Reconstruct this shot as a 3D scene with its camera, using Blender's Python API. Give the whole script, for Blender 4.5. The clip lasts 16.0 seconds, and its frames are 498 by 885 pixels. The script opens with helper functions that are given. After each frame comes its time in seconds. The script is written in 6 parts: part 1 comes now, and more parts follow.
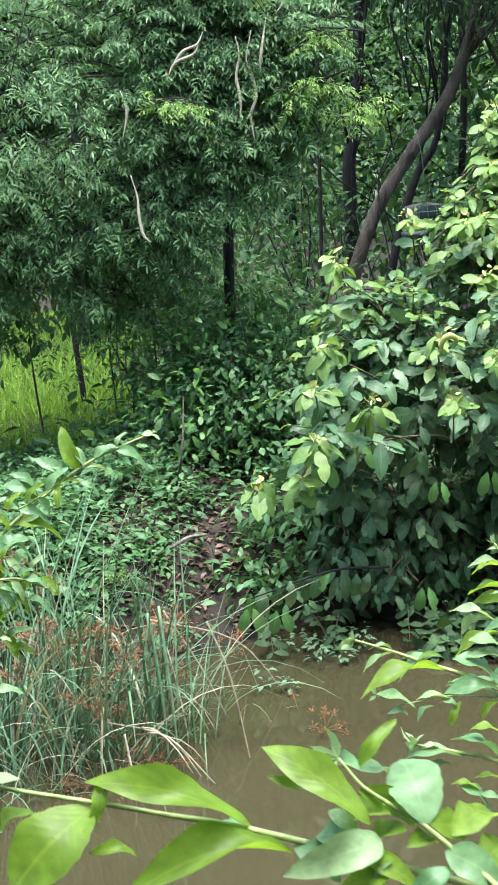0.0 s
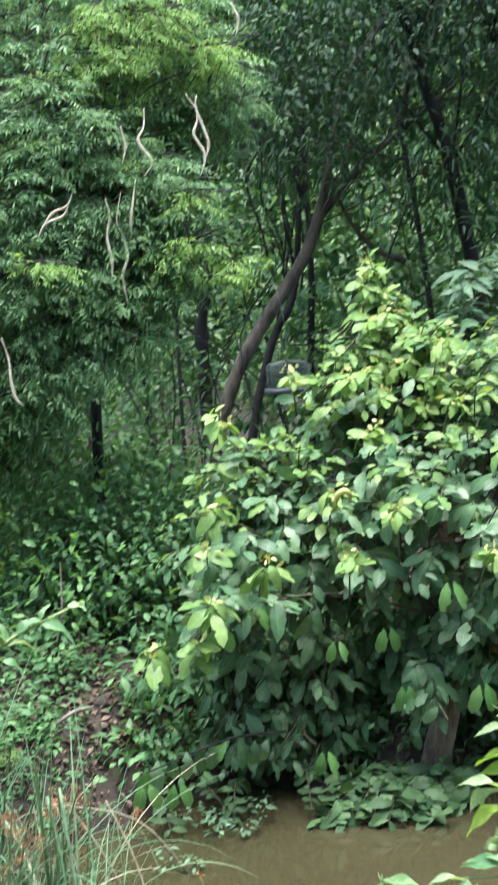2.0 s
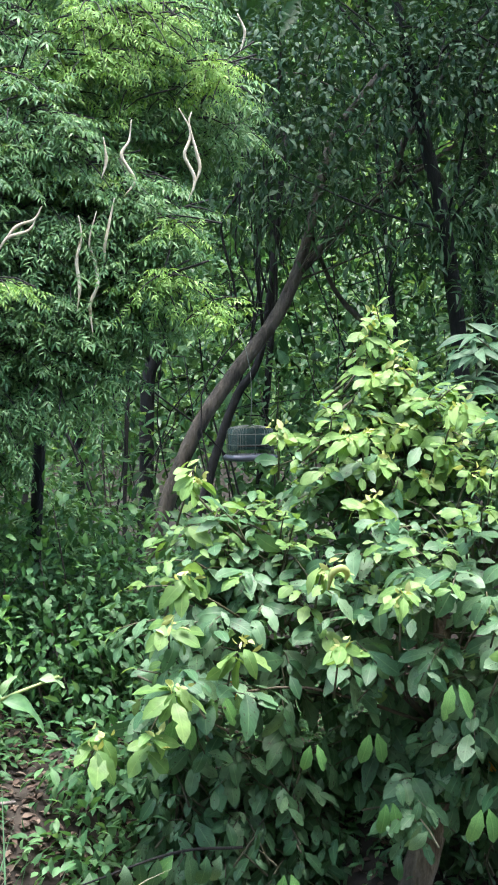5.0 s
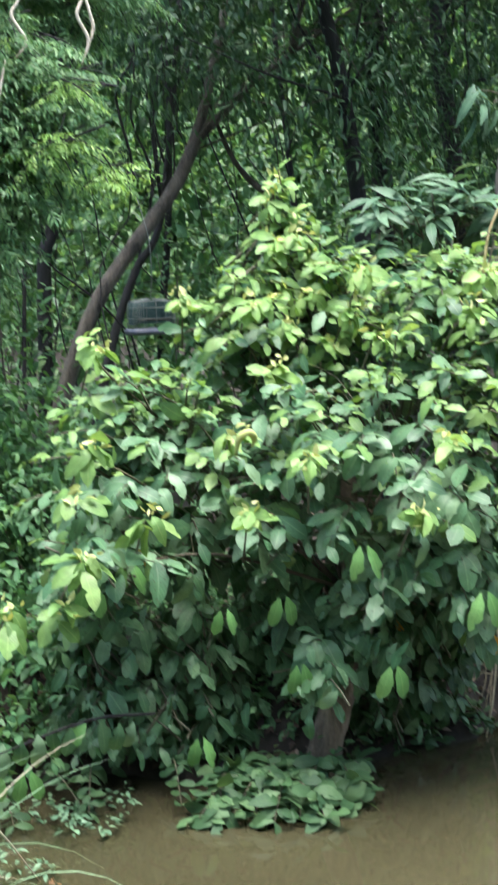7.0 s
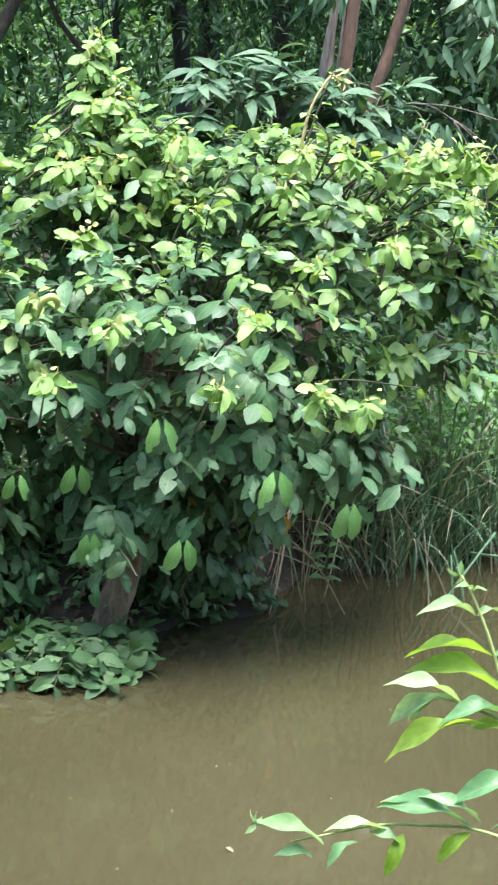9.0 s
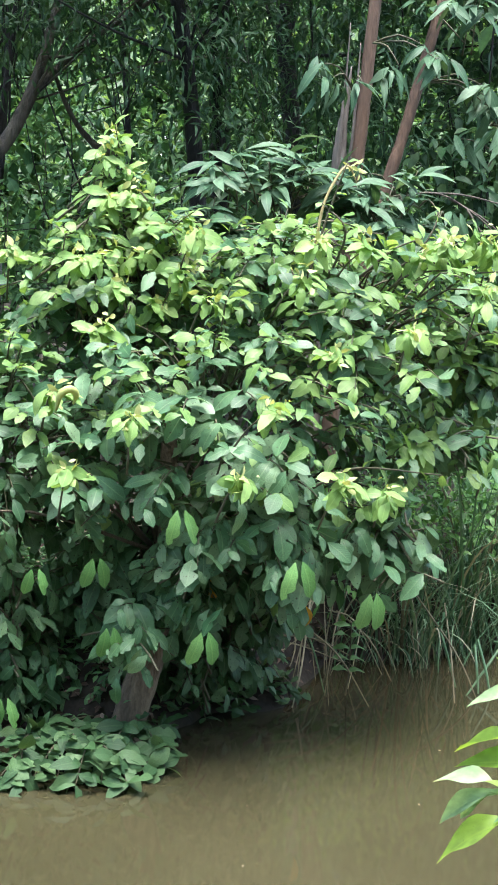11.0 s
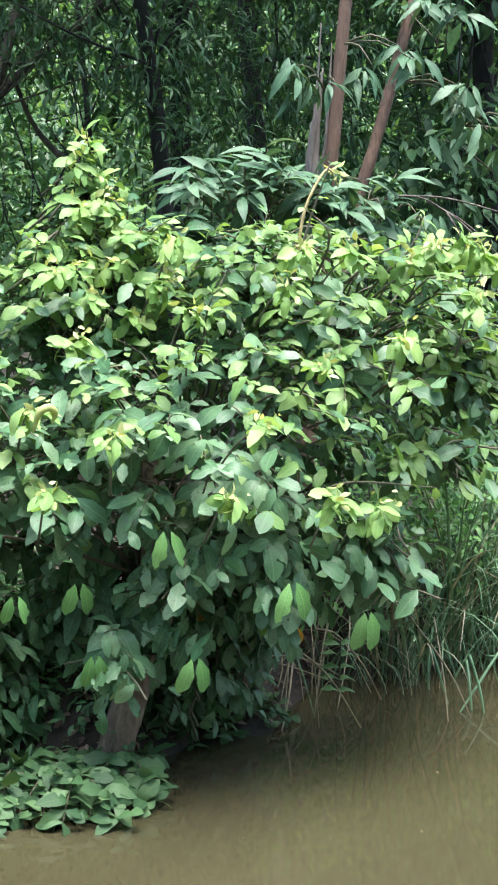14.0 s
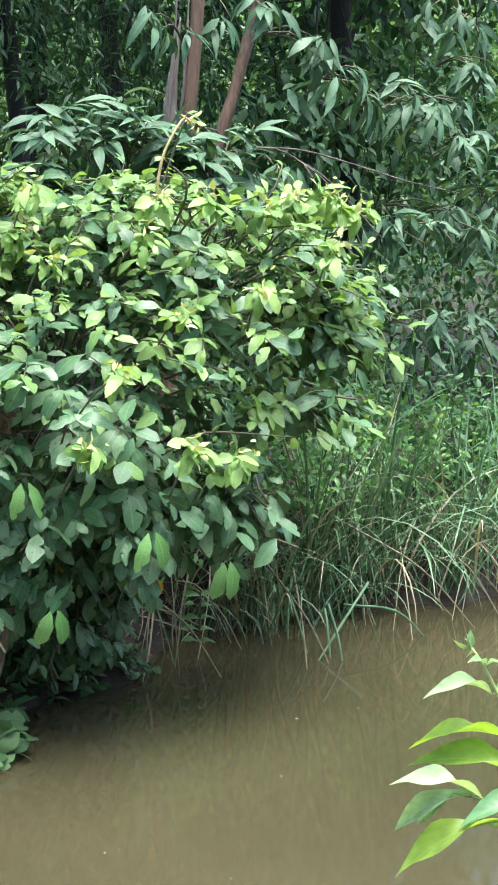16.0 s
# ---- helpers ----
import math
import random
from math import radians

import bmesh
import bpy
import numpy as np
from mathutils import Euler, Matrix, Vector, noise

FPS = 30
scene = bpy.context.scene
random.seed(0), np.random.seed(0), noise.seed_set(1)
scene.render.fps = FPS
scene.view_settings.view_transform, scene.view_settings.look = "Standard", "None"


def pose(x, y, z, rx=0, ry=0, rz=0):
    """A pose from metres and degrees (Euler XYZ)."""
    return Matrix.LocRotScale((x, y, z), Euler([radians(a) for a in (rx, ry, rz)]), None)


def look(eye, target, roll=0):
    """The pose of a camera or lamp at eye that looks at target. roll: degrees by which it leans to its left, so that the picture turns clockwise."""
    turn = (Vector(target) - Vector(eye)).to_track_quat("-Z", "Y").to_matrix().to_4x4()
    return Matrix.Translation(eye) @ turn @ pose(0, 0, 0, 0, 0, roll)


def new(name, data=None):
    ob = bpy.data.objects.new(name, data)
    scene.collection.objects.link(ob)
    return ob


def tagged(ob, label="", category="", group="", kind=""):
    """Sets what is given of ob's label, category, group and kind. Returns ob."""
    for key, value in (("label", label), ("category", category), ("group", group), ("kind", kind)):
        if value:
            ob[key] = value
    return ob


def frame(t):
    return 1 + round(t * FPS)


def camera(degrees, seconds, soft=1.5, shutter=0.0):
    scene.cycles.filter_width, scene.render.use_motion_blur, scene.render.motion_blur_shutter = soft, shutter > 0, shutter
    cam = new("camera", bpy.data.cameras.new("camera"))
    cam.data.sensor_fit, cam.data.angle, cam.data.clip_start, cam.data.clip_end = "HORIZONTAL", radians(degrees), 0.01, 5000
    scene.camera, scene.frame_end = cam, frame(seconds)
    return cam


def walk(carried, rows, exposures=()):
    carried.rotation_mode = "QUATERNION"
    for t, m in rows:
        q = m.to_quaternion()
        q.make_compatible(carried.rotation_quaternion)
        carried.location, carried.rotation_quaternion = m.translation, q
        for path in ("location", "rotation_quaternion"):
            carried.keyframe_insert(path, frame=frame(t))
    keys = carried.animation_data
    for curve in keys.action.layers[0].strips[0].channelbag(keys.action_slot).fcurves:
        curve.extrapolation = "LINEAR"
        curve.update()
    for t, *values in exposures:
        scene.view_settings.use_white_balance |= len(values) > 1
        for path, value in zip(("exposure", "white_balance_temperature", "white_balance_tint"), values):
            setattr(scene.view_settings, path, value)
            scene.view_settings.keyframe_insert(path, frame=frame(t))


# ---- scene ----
W_DEG = 19.51
cam = camera(W_DEG, 16.0, soft=1.8, shutter=0.4)


def aim(x, y, z, yaw, pitch, roll):
    a, b = radians(yaw), radians(pitch)
    ahead = Vector((-math.sin(a) * math.cos(b), math.cos(a) * math.cos(b), math.sin(b)))
    return look((x, y, z), Vector((x, y, z)) + ahead, roll)


PATH = [
    (0, 0.000, -0.000, 2.000, -6.99, -11.52, -4.81),
    (0.5, -0.014, 0.079, 1.985, -6.75, -11.99, -5.42),
    (1, -0.027, 0.092, 1.967, -7.62, -12.97, -5.45),
    (1.5, -0.089, 0.109, 1.977, -10.61, -10.42, -5.58),
    (2, -0.214, 0.194, 2.006, -14.56, -5.88, -5.64),
    (2.5, -0.322, 0.214, 2.002, -16.75, -4.44, -4.72),
    (3, -0.362, 0.240, 2.004, -16.87, -4.44, -3.40),
    (3.2, -0.367, 0.257, 2.001, -16.65, -4.46, -2.85),
    (5.3, -0.253, 1.053, 1.837, -18.48, -1.90, -0.51),
    (5.5, -0.256, 1.045, 1.835, -18.41, -1.58, -0.58),
    (6, -0.263, 1.050, 1.830, -18.56, -1.70, -1.05),
    (6.5, -0.275, 1.055, 1.800, -20.20, -3.87, -1.61),
    (7, -0.265, 1.063, 1.784, -22.37, -7.15, -1.44),
    (7.5, -0.249, 1.067, 1.764, -24.41, -10.48, -0.30),
    (8, -0.242, 1.068, 1.754, -26.01, -11.92, 0.96),
    (8.5, -0.237, 1.060, 1.753, -27.80, -12.27, 2.31),
    (9, -0.238, 1.063, 1.764, -30.15, -11.81, 3.68),
    (9.5, -0.225, 1.052, 1.761, -30.96, -10.13, 4.12),
    (10, -0.232, 1.064, 1.752, -30.08, -8.52, 3.42),
    (10.2, -0.247, 1.067, 1.754, -29.58, -8.38, 2.95),
    (12.3, -0.226, 1.260, 1.740, -30.28, -8.13, 1.76),
    (12.5, -0.238, 1.285, 1.740, -30.79, -8.01, 1.80),
    (13, -0.245, 1.316, 1.752, -30.87, -7.07, 1.46),
    (13.5, -0.222, 1.316, 1.741, -30.62, -7.11, 1.37),
    (14, -0.226, 1.322, 1.743, -31.19, -7.83, 1.57),
    (14.5, -0.232, 1.313, 1.735, -32.35, -8.56, 1.82),
    (15, -0.235, 1.309, 1.730, -34.82, -8.84, 2.30),
    (15.5, -0.224, 1.308, 1.721, -36.95, -8.89, 2.61),
    (16, -0.219, 1.315, 1.717, -36.77, -9.28, 2.09),
]
walk(cam, [(t, aim(*row)) for t, *row in PATH], exposures=[(0, 2.27), (2, 2.33), (3, 2.36), (5.5, 2.36), (7, 2.39), (8, 2.55), (8.5, 2.6), (9.2, 2.57), (10, 2.5), (12.5, 2.53), (16, 2.54)])

# ---- world, sun, exposure ----
SUN_ELEVATION, SUN_TURN = radians(82), radians(168)
world = bpy.data.worlds.new("sky")
scene.world = world
world.use_nodes = True
wn = world.node_tree.nodes
sky = wn.new("ShaderNodeTexSky")
sky.sky_type, sky.sun_disc = "NISHITA", False
sky.sun_elevation, sky.sun_rotation = SUN_ELEVATION, SUN_TURN
sky.air_density, sky.dust_density, sky.ozone_density = 1.0, 2.5, 1.0
wn["Background"].inputs["Strength"].default_value = 0.15
world.node_tree.links.new(sky.outputs[0], wn["Background"].inputs["Color"])
sun_data = bpy.data.lights.new("sun", "SUN")
sun_data.energy, sun_data.angle, sun_data.color = 2.5, radians(36), (1.0, 0.965, 1.0)
sun_ob = new("sun", sun_data)
sun_dir = Vector((math.sin(SUN_TURN) * math.cos(SUN_ELEVATION), math.cos(SUN_TURN) * math.cos(SUN_ELEVATION), math.sin(SUN_ELEVATION)))
sun_ob.matrix_basis = look(sun_dir * 30, (0, 0, 0))


# ---- materials ----
def node_mat(name):
    m = bpy.data.materials.new(name)
    m.use_nodes = True
    return m, m.node_tree.nodes, m.node_tree.links


def leaf_mat(name, dark, mid, light, rough=0.42, trans=0.3, vein=0.35, spots=0.0, scale=30.0, relief=0.15, gloss=0.3):
    m, n, l = node_mat(name)
    bsdf, out = n["Principled BSDF"], n["Material Output"]
    info, geo = n.new("ShaderNodeObjectInfo"), n.new("ShaderNodeNewGeometry")
    add, fract = n.new("ShaderNodeMath"), n.new("ShaderNodeMath")
    fract.operation = "FRACT"
    l.new(info.outputs["Random"], add.inputs[0])
    l.new(geo.outputs["Random Per Island"], add.inputs[1])
    l.new(add.outputs[0], fract.inputs[0])
    ramp = n.new("ShaderNodeValToRGB")
    ramp.color_ramp.elements[0].color, ramp.color_ramp.elements[1].color = (*dark, 1), (*light, 1)
    e = ramp.color_ramp.elements.new(0.6)
    e.color = (*mid, 1)
    l.new(fract.outputs[0], ramp.inputs[0])
    uv = n.new("ShaderNodeUVMap")
    sep = n.new("ShaderNodeSeparateXYZ")
    l.new(uv.outputs[0], sep.inputs[0])
    off = n.new("ShaderNodeMath")
    off.operation = "SUBTRACT"
    off.inputs[1].default_value = 0.5
    l.new(sep.outputs[0], off.inputs[0])
    ab = n.new("ShaderNodeMath")
    ab.operation = "ABSOLUTE"
    l.new(off.outputs[0], ab.inputs[0])
    rib = n.new("ShaderNodeMapRange")
    rib.inputs["From Min"].default_value, rib.inputs["From Max"].default_value = 0.015, 0.05
    rib.inputs["To Min"].default_value, rib.inputs["To Max"].default_value = vein, 0.0
    l.new(ab.outputs[0], rib.inputs["Value"])
    # side veins run forward from the midrib
    side = n.new("ShaderNodeMath")
    side.operation = "MULTIPLY_ADD"
    side.inputs[1].default_value = -0.55
    l.new(ab.outputs[0], side.inputs[0])
    l.new(sep.outputs[1], side.inputs[2])
    wave = n.new("ShaderNodeMath")
    wave.operation = "MULTIPLY"
    wave.inputs[1].default_value = 62.0
    l.new(side.outputs[0], wave.inputs[0])
    sine = n.new("ShaderNodeMath")
    sine.operation = "SINE"
    l.new(wave.outputs[0], sine.inputs[0])
    coord = n.new("ShaderNodeTexCoord")
    noise_tex = n.new("ShaderNodeTexNoise")
    noise_tex.inputs["Scale"].default_value = scale
    noise_tex.inputs["Detail"].default_value = 3.0
    l.new(coord.outputs["Object"], noise_tex.inputs["Vector"])
    tone = n.new("ShaderNodeMapRange")
    tone.inputs["From Min"].default_value, tone.inputs["From Max"].default_value = 0.3, 0.7
    tone.inputs["To Min"].default_value, tone.inputs["To Max"].default_value = 0.75, 1.2
    l.new(noise_tex.outputs[0], tone.inputs["Value"])
    mul = n.new("ShaderNodeMix")
    mul.data_type, mul.blend_type = "RGBA", "MULTIPLY"
    mul.inputs["Factor"].default_value = 1.0
    l.new(ramp.outputs[0], mul.inputs["A"])
    l.new(tone.outputs[0], mul.inputs["B"])
    mixrib = n.new("ShaderNodeMix")
    mixrib.data_type = "RGBA"
    l.new(rib.outputs[0], mixrib.inputs["Factor"])
    l.new(mul.outputs["Result"], mixrib.inputs["A"])
    mixrib.inputs["B"].default_value = (light[0] * 1.5, light[1] * 1.35, light[2] * 1.3, 1)
    colour = mixrib.outputs["Result"]
    if spots > 0:
        cells = n.new("ShaderNodeTexNoise")
        cells.inputs["Scale"].default_value = scale * 4
        cells.inputs["Detail"].default_value = 1.0
        l.new(coord.outputs["Object"], cells.inputs["Vector"])
        cut = n.new("ShaderNodeMapRange")
        cut.inputs["From Min"].default_value, cut.inputs["From Max"].default_value = 0.66, 0.72
        cut.inputs["To Max"].default_value = spots
        l.new(cells.outputs[0], cut.inputs["Value"])
        brown = n.new("ShaderNodeMix")
        brown.data_type = "RGBA"
        l.new(cut.outputs[0], brown.inputs["Factor"])
        l.new(colour, brown.inputs["A"])
        brown.inputs["B"].default_value = (0.035, 0.03, 0.015, 1)
        colour = brown.outputs["Result"]
    bump = n.new("ShaderNodeBump")
    bump.inputs["Strength"].default_value = relief
    bump.inputs["Distance"].default_value = 0.001
    l.new(sine.outputs[0], bump.inputs["Height"])
    l.new(colour, bsdf.inputs["Base Color"])
    l.new(bump.outputs[0], bsdf.inputs["Normal"])
    bsdf.inputs["Roughness"].default_value = rough
    bsdf.inputs["Specular IOR Level"].default_value = gloss
    tr = n.new("ShaderNodeBsdfTranslucent")
    warm = n.new("ShaderNodeMix")
    warm.data_type, warm.blend_type = "RGBA", "MULTIPLY"
    warm.inputs["Factor"].default_value = 1.0
    warm.inputs["B"].default_value = (1.38, 1.3, 0.7, 1)
    l.new(colour, warm.inputs["A"])
    l.new(warm.outputs["Result"], tr.inputs["Color"])
    mix = n.new("ShaderNodeMixShader")
    mix.inputs[0].default_value = trans
    l.new(bsdf.outputs[0], mix.inputs[1])
    l.new(tr.outputs[0], mix.inputs[2])
    l.new(mix.outputs[0], out.inputs["Surface"])
    return m


def rough_mat(name, dark, light, scale=20.0, rough=0.85, bump=0.6, stretch=(1, 1, 1), fine=6.0):
    m, n, l = node_mat(name)
    bsdf = n["Principled BSDF"]
    coord, mapping = n.new("ShaderNodeTexCoord"), n.new("ShaderNodeMapping")
    mapping.inputs["Scale"].default_value = stretch
    l.new(coord.outputs["Object"], mapping.inputs["Vector"])
    big, small = n.new("ShaderNodeTexNoise"), n.new("ShaderNodeTexNoise")
    big.inputs["Scale"].default_value, big.inputs["Detail"].default_value = scale, 6.0
    small.inputs["Scale"].default_value, small.inputs["Detail"].default_value = scale * fine, 4.0
    l.new(mapping.outputs[0], big.inputs["Vector"])
    l.new(mapping.outputs[0], small.inputs["Vector"])
    both = n.new("ShaderNodeMath")
    both.operation = "MULTIPLY_ADD"
    both.inputs[1].default_value = 0.45
    l.new(small.outputs[0], both.inputs[0])
    l.new(big.outputs[0], both.inputs[2])
    ramp = n.new("ShaderNodeValToRGB")
    ramp.color_ramp.elements[0].position, ramp.color_ramp.elements[1].position = 0.5, 0.95
    ramp.color_ramp.elements[0].color, ramp.color_ramp.elements[1].color = (*dark, 1), (*light, 1)
    l.new(both.outputs[0], ramp.inputs[0])
    l.new(ramp.outputs[0], bsdf.inputs["Base Color"])
    bsdf.inputs["Roughness"].default_value = rough
    b = n.new("ShaderNodeBump")
    b.inputs["Strength"].default_value = bump
    b.inputs["Distance"].default_value = 0.02
    l.new(both.outputs[0], b.inputs["Height"])
    l.new(b.outputs[0], bsdf.inputs["Normal"])
    return m


def water_mat():
    m, n, l = node_mat("muddy_water")
    bsdf = n["Principled BSDF"]
    coord = n.new("ShaderNodeTexCoord")
    cloud = n.new("ShaderNodeTexNoise")
    cloud.inputs["Scale"].default_value, cloud.inputs["Detail"].default_value = 0.8, 1.5
    l.new(coord.outputs["Object"], cloud.inputs["Vector"])
    ramp = n.new("ShaderNodeValToRGB")
    ramp.color_ramp.elements[0].position, ramp.color_ramp.elements[1].position = 0.3, 0.75
    ramp.color_ramp.elements[0].color, ramp.color_ramp.elements[1].color = (0.031, 0.0292, 0.0142, 1), (0.042, 0.0385, 0.0195, 1)
    l.new(cloud.outputs[0], ramp.inputs[0])
    l.new(ramp.outputs[0], bsdf.inputs["Base Color"])
    bsdf.inputs["Roughness"].default_value = 0.055
    bsdf.inputs["IOR"].default_value = 1.5
    return m


BUSH_LEAF = leaf_mat("bush_leaf", (0.044, 0.118, 0.051), (0.076, 0.166, 0.074), (0.142, 0.24, 0.127), 0.46, 0.26, 0.3, 0.85, gloss=0.3)
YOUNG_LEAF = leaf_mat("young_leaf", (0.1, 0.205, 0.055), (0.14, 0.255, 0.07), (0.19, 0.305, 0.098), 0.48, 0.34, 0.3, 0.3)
TUFT_LEAF = leaf_mat("tuft_leaf", (0.135, 0.262, 0.072), (0.185, 0.325, 0.09), (0.255, 0.385, 0.125), 0.5, 0.32, 0.25, 0.25)
BUD_LEAF = leaf_mat("bud_leaf", (0.32, 0.38, 0.12), (0.4, 0.45, 0.17), (0.5, 0.52, 0.24), 0.55, 0.25, 0.1)
NEAR_LEAF = leaf_mat("near_leaf", (0.12, 0.225, 0.025), (0.15, 0.27, 0.032), (0.195, 0.315, 0.05), 0.42, 0.55, 0.25, 0.25, 7.0, 0.06)
NEAR_PALE = leaf_mat("near_pale_leaf", (0.14, 0.26, 0.1), (0.2, 0.32, 0.15), (0.27, 0.38, 0.2), 0.5, 0.35, 0.15, 0.0, 7.0, 0.05)
# blue-green tint stands for the sky's sheen on upper leaf faces
NEAR_SHEEN = leaf_mat("near_sheen_leaf", (0.085, 0.2, 0.08), (0.115, 0.24, 0.1), (0.155, 0.28, 0.13), 0.4, 0.35, 0.25, 0.2, 7.0, 0.06)
HERB_PALE = leaf_mat("pale_herb_leaf", (0.07, 0.15, 0.08), (0.1, 0.2, 0.11), (0.15, 0.26, 0.15), 0.45, 0.25, 0.2)
PINNATE = leaf_mat("pinnate_leaf", (0.05, 0.138, 0.058), (0.11, 0.23, 0.094), (0.195, 0.33, 0.15), 0.42, 0.36, 0.1, gloss=0.28)
# green darkened in the colour itself, for the dim light on the spray
DIM_SPRAY_LEAF = leaf_mat("dim_spray_leaf", (0.022, 0.064, 0.022), (0.04, 0.098, 0.034), (0.078, 0.148, 0.058), 0.6, 0.2, 0.2, 0.85)
PINNATE_YOUNG = leaf_mat("pinnate_young_leaf", (0.125, 0.27, 0.07), (0.19, 0.35, 0.09), (0.27, 0.42, 0.13), 0.45, 0.4, 0.1)
LANCE = leaf_mat("lance_leaf", (0.036, 0.09, 0.047), (0.063, 0.13, 0.068), (0.106, 0.18, 0.105), 0.5, 0.2, 0.35, gloss=0.2)
PAIR_LEAF = leaf_mat("bright_hanging_leaf", (0.08, 0.2, 0.055), (0.1, 0.235, 0.065), (0.13, 0.27, 0.085), 0.42, 0.2, 0.4, 0.3, 30.0, 0.15)
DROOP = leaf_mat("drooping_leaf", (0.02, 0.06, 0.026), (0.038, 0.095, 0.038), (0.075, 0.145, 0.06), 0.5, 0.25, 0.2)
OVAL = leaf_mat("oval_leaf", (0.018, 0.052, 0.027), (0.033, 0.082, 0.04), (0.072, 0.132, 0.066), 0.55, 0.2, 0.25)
UNDER = leaf_mat("undergrowth_leaf", (0.038, 0.11, 0.042), (0.07, 0.172, 0.066), (0.125, 0.24, 0.1), 0.5, 0.3, 0.2)
FRESH = leaf_mat("fresh_herb_leaf", (0.055, 0.15, 0.042), (0.095, 0.225, 0.062), (0.155, 0.31, 0.09), 0.42, 0.35, 0.1)
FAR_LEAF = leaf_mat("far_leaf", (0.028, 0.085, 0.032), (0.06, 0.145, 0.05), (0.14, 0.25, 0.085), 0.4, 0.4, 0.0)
# paler than plain grass: the clearing's sunlight is put into the colour
SUNLIT_GRASS = leaf_mat("sunlit_grass_blade", (0.2, 0.39, 0.08), (0.29, 0.5, 0.11), (0.38, 0.56, 0.16), 0.5, 0.4, 0.0)
REED = leaf_mat("reed_blade", (0.044, 0.112, 0.054), (0.084, 0.174, 0.086), (0.16, 0.255, 0.145), 0.42, 0.12, 0.1)
DRY = leaf_mat("dry_blade", (0.12, 0.11, 0.07), (0.22, 0.205, 0.135), (0.36, 0.34, 0.24), 0.7, 0.15, 0.0)
SEED = leaf_mat("seed_head", (0.13, 0.066, 0.032), (0.225, 0.115, 0.055), (0.32, 0.185, 0.1), 0.8, 0.2, 0.0)
LITTER = leaf_mat("leaf_litter", (0.045, 0.031, 0.023), (0.1, 0.068, 0.05), (0.2, 0.155, 0.118), 0.8, 0.05, 0.1)
YELLOW = leaf_mat("yellow_leaf", (0.45, 0.22, 0.02), (0.5, 0.28, 0.03), (0.55, 0.35, 0.06), 0.5, 0.3, 0.2)
SOIL = rough_mat("bank_soil", (0.011, 0.009, 0.0065), (0.038, 0.03, 0.021), 6.0, 0.95, 0.8)
BARK = rough_mat("brown_bark", (0.015, 0.014, 0.011), (0.12, 0.104, 0.08), 22.0, 0.9, 0.9, (1, 1, 0.25))
BARK_PALE = rough_mat("dull_bush_bark", (0.03, 0.026, 0.016), (0.1, 0.082, 0.052), 18.0, 0.9, 0.8, (1, 1, 0.35))
BARK_TRUNK = rough_mat("brown_bush_trunk", (0.06, 0.046, 0.03), (0.2, 0.155, 0.105), 24.0, 0.9, 0.9, (1, 1, 0.35))
BARK_RED = rough_mat("reddish_bark", (0.045, 0.029, 0.019), (0.15, 0.092, 0.06), 16.0, 0.85, 0.7, (1, 1, 0.2))
BARK_GREY = rough_mat("grey_bark", (0.07, 0.06, 0.052), (0.22, 0.195, 0.17), 18.0, 0.9, 0.8, (1, 1, 0.15))
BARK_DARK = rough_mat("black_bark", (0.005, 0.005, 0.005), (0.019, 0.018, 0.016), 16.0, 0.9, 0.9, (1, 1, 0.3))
TWIG = rough_mat("green_twig", (0.035, 0.036, 0.018), (0.09, 0.085, 0.042), 40.0, 0.7, 0.3)
STEM_GREEN = rough_mat("green_stem", (0.13, 0.2, 0.05), (0.24, 0.3, 0.1), 40.0, 0.5, 0.2)
VINE = rough_mat("dry_pod", (0.34, 0.29, 0.21), (0.6, 0.54, 0.42), 30.0, 0.7, 0.4)
SHOOT_TAN = rough_mat("tan_shoot", (0.2, 0.17, 0.07), (0.36, 0.3, 0.13), 40.0, 0.6, 0.2)
WIRE = rough_mat("cage_wire", (0.1, 0.12, 0.1), (0.22, 0.24, 0.2), 60.0, 0.45, 0.1)
CLOTH = rough_mat("green_cage_netting", (0.01, 0.04, 0.036), (0.022, 0.066, 0.06), 50.0, 0.8, 0.3)
TRAY = rough_mat("cage_tray", (0.06, 0.07, 0.09), (0.11, 0.12, 0.15), 30.0, 0.5, 0.2)
WATER = water_mat()

# ---- geometry helpers ----
rng = np.random.default_rng(7)


def make_mesh(name, verts, quads, uvs=None):
    """A smooth mesh from arrays of vertices and quads (a quad with a repeated last corner is a triangle)."""
    verts, quads = np.asarray(verts, np.float32), np.asarray(quads, np.int32)
    me = bpy.data.meshes.new(name)
    tri = quads[:, 3] == quads[:, 2]
    totals = np.where(tri, 3, 4).astype(np.int32)
    keep = np.ones(quads.shape, bool)
    keep[tri, 3] = False
    loops = quads[keep]
    me.vertices.add(len(verts))
    me.vertices.foreach_set("co", verts.ravel())
    me.loops.add(len(loops))
    me.loops.foreach_set("vertex_index", loops)
    me.polygons.add(len(quads))
    me.polygons.foreach_set("loop_start", np.r_[0, np.cumsum(totals)[:-1]].astype(np.int32))
    me.polygons.foreach_set("use_smooth", np.ones(len(quads), bool))
    if uvs is not None:
        layer = me.uv_layers.new(name="UVMap")
        layer.data.foreach_set("uv", np.asarray(uvs, np.float32)[loops].ravel())
    me.update(calc_edges=True)
    me.validate()
    return me


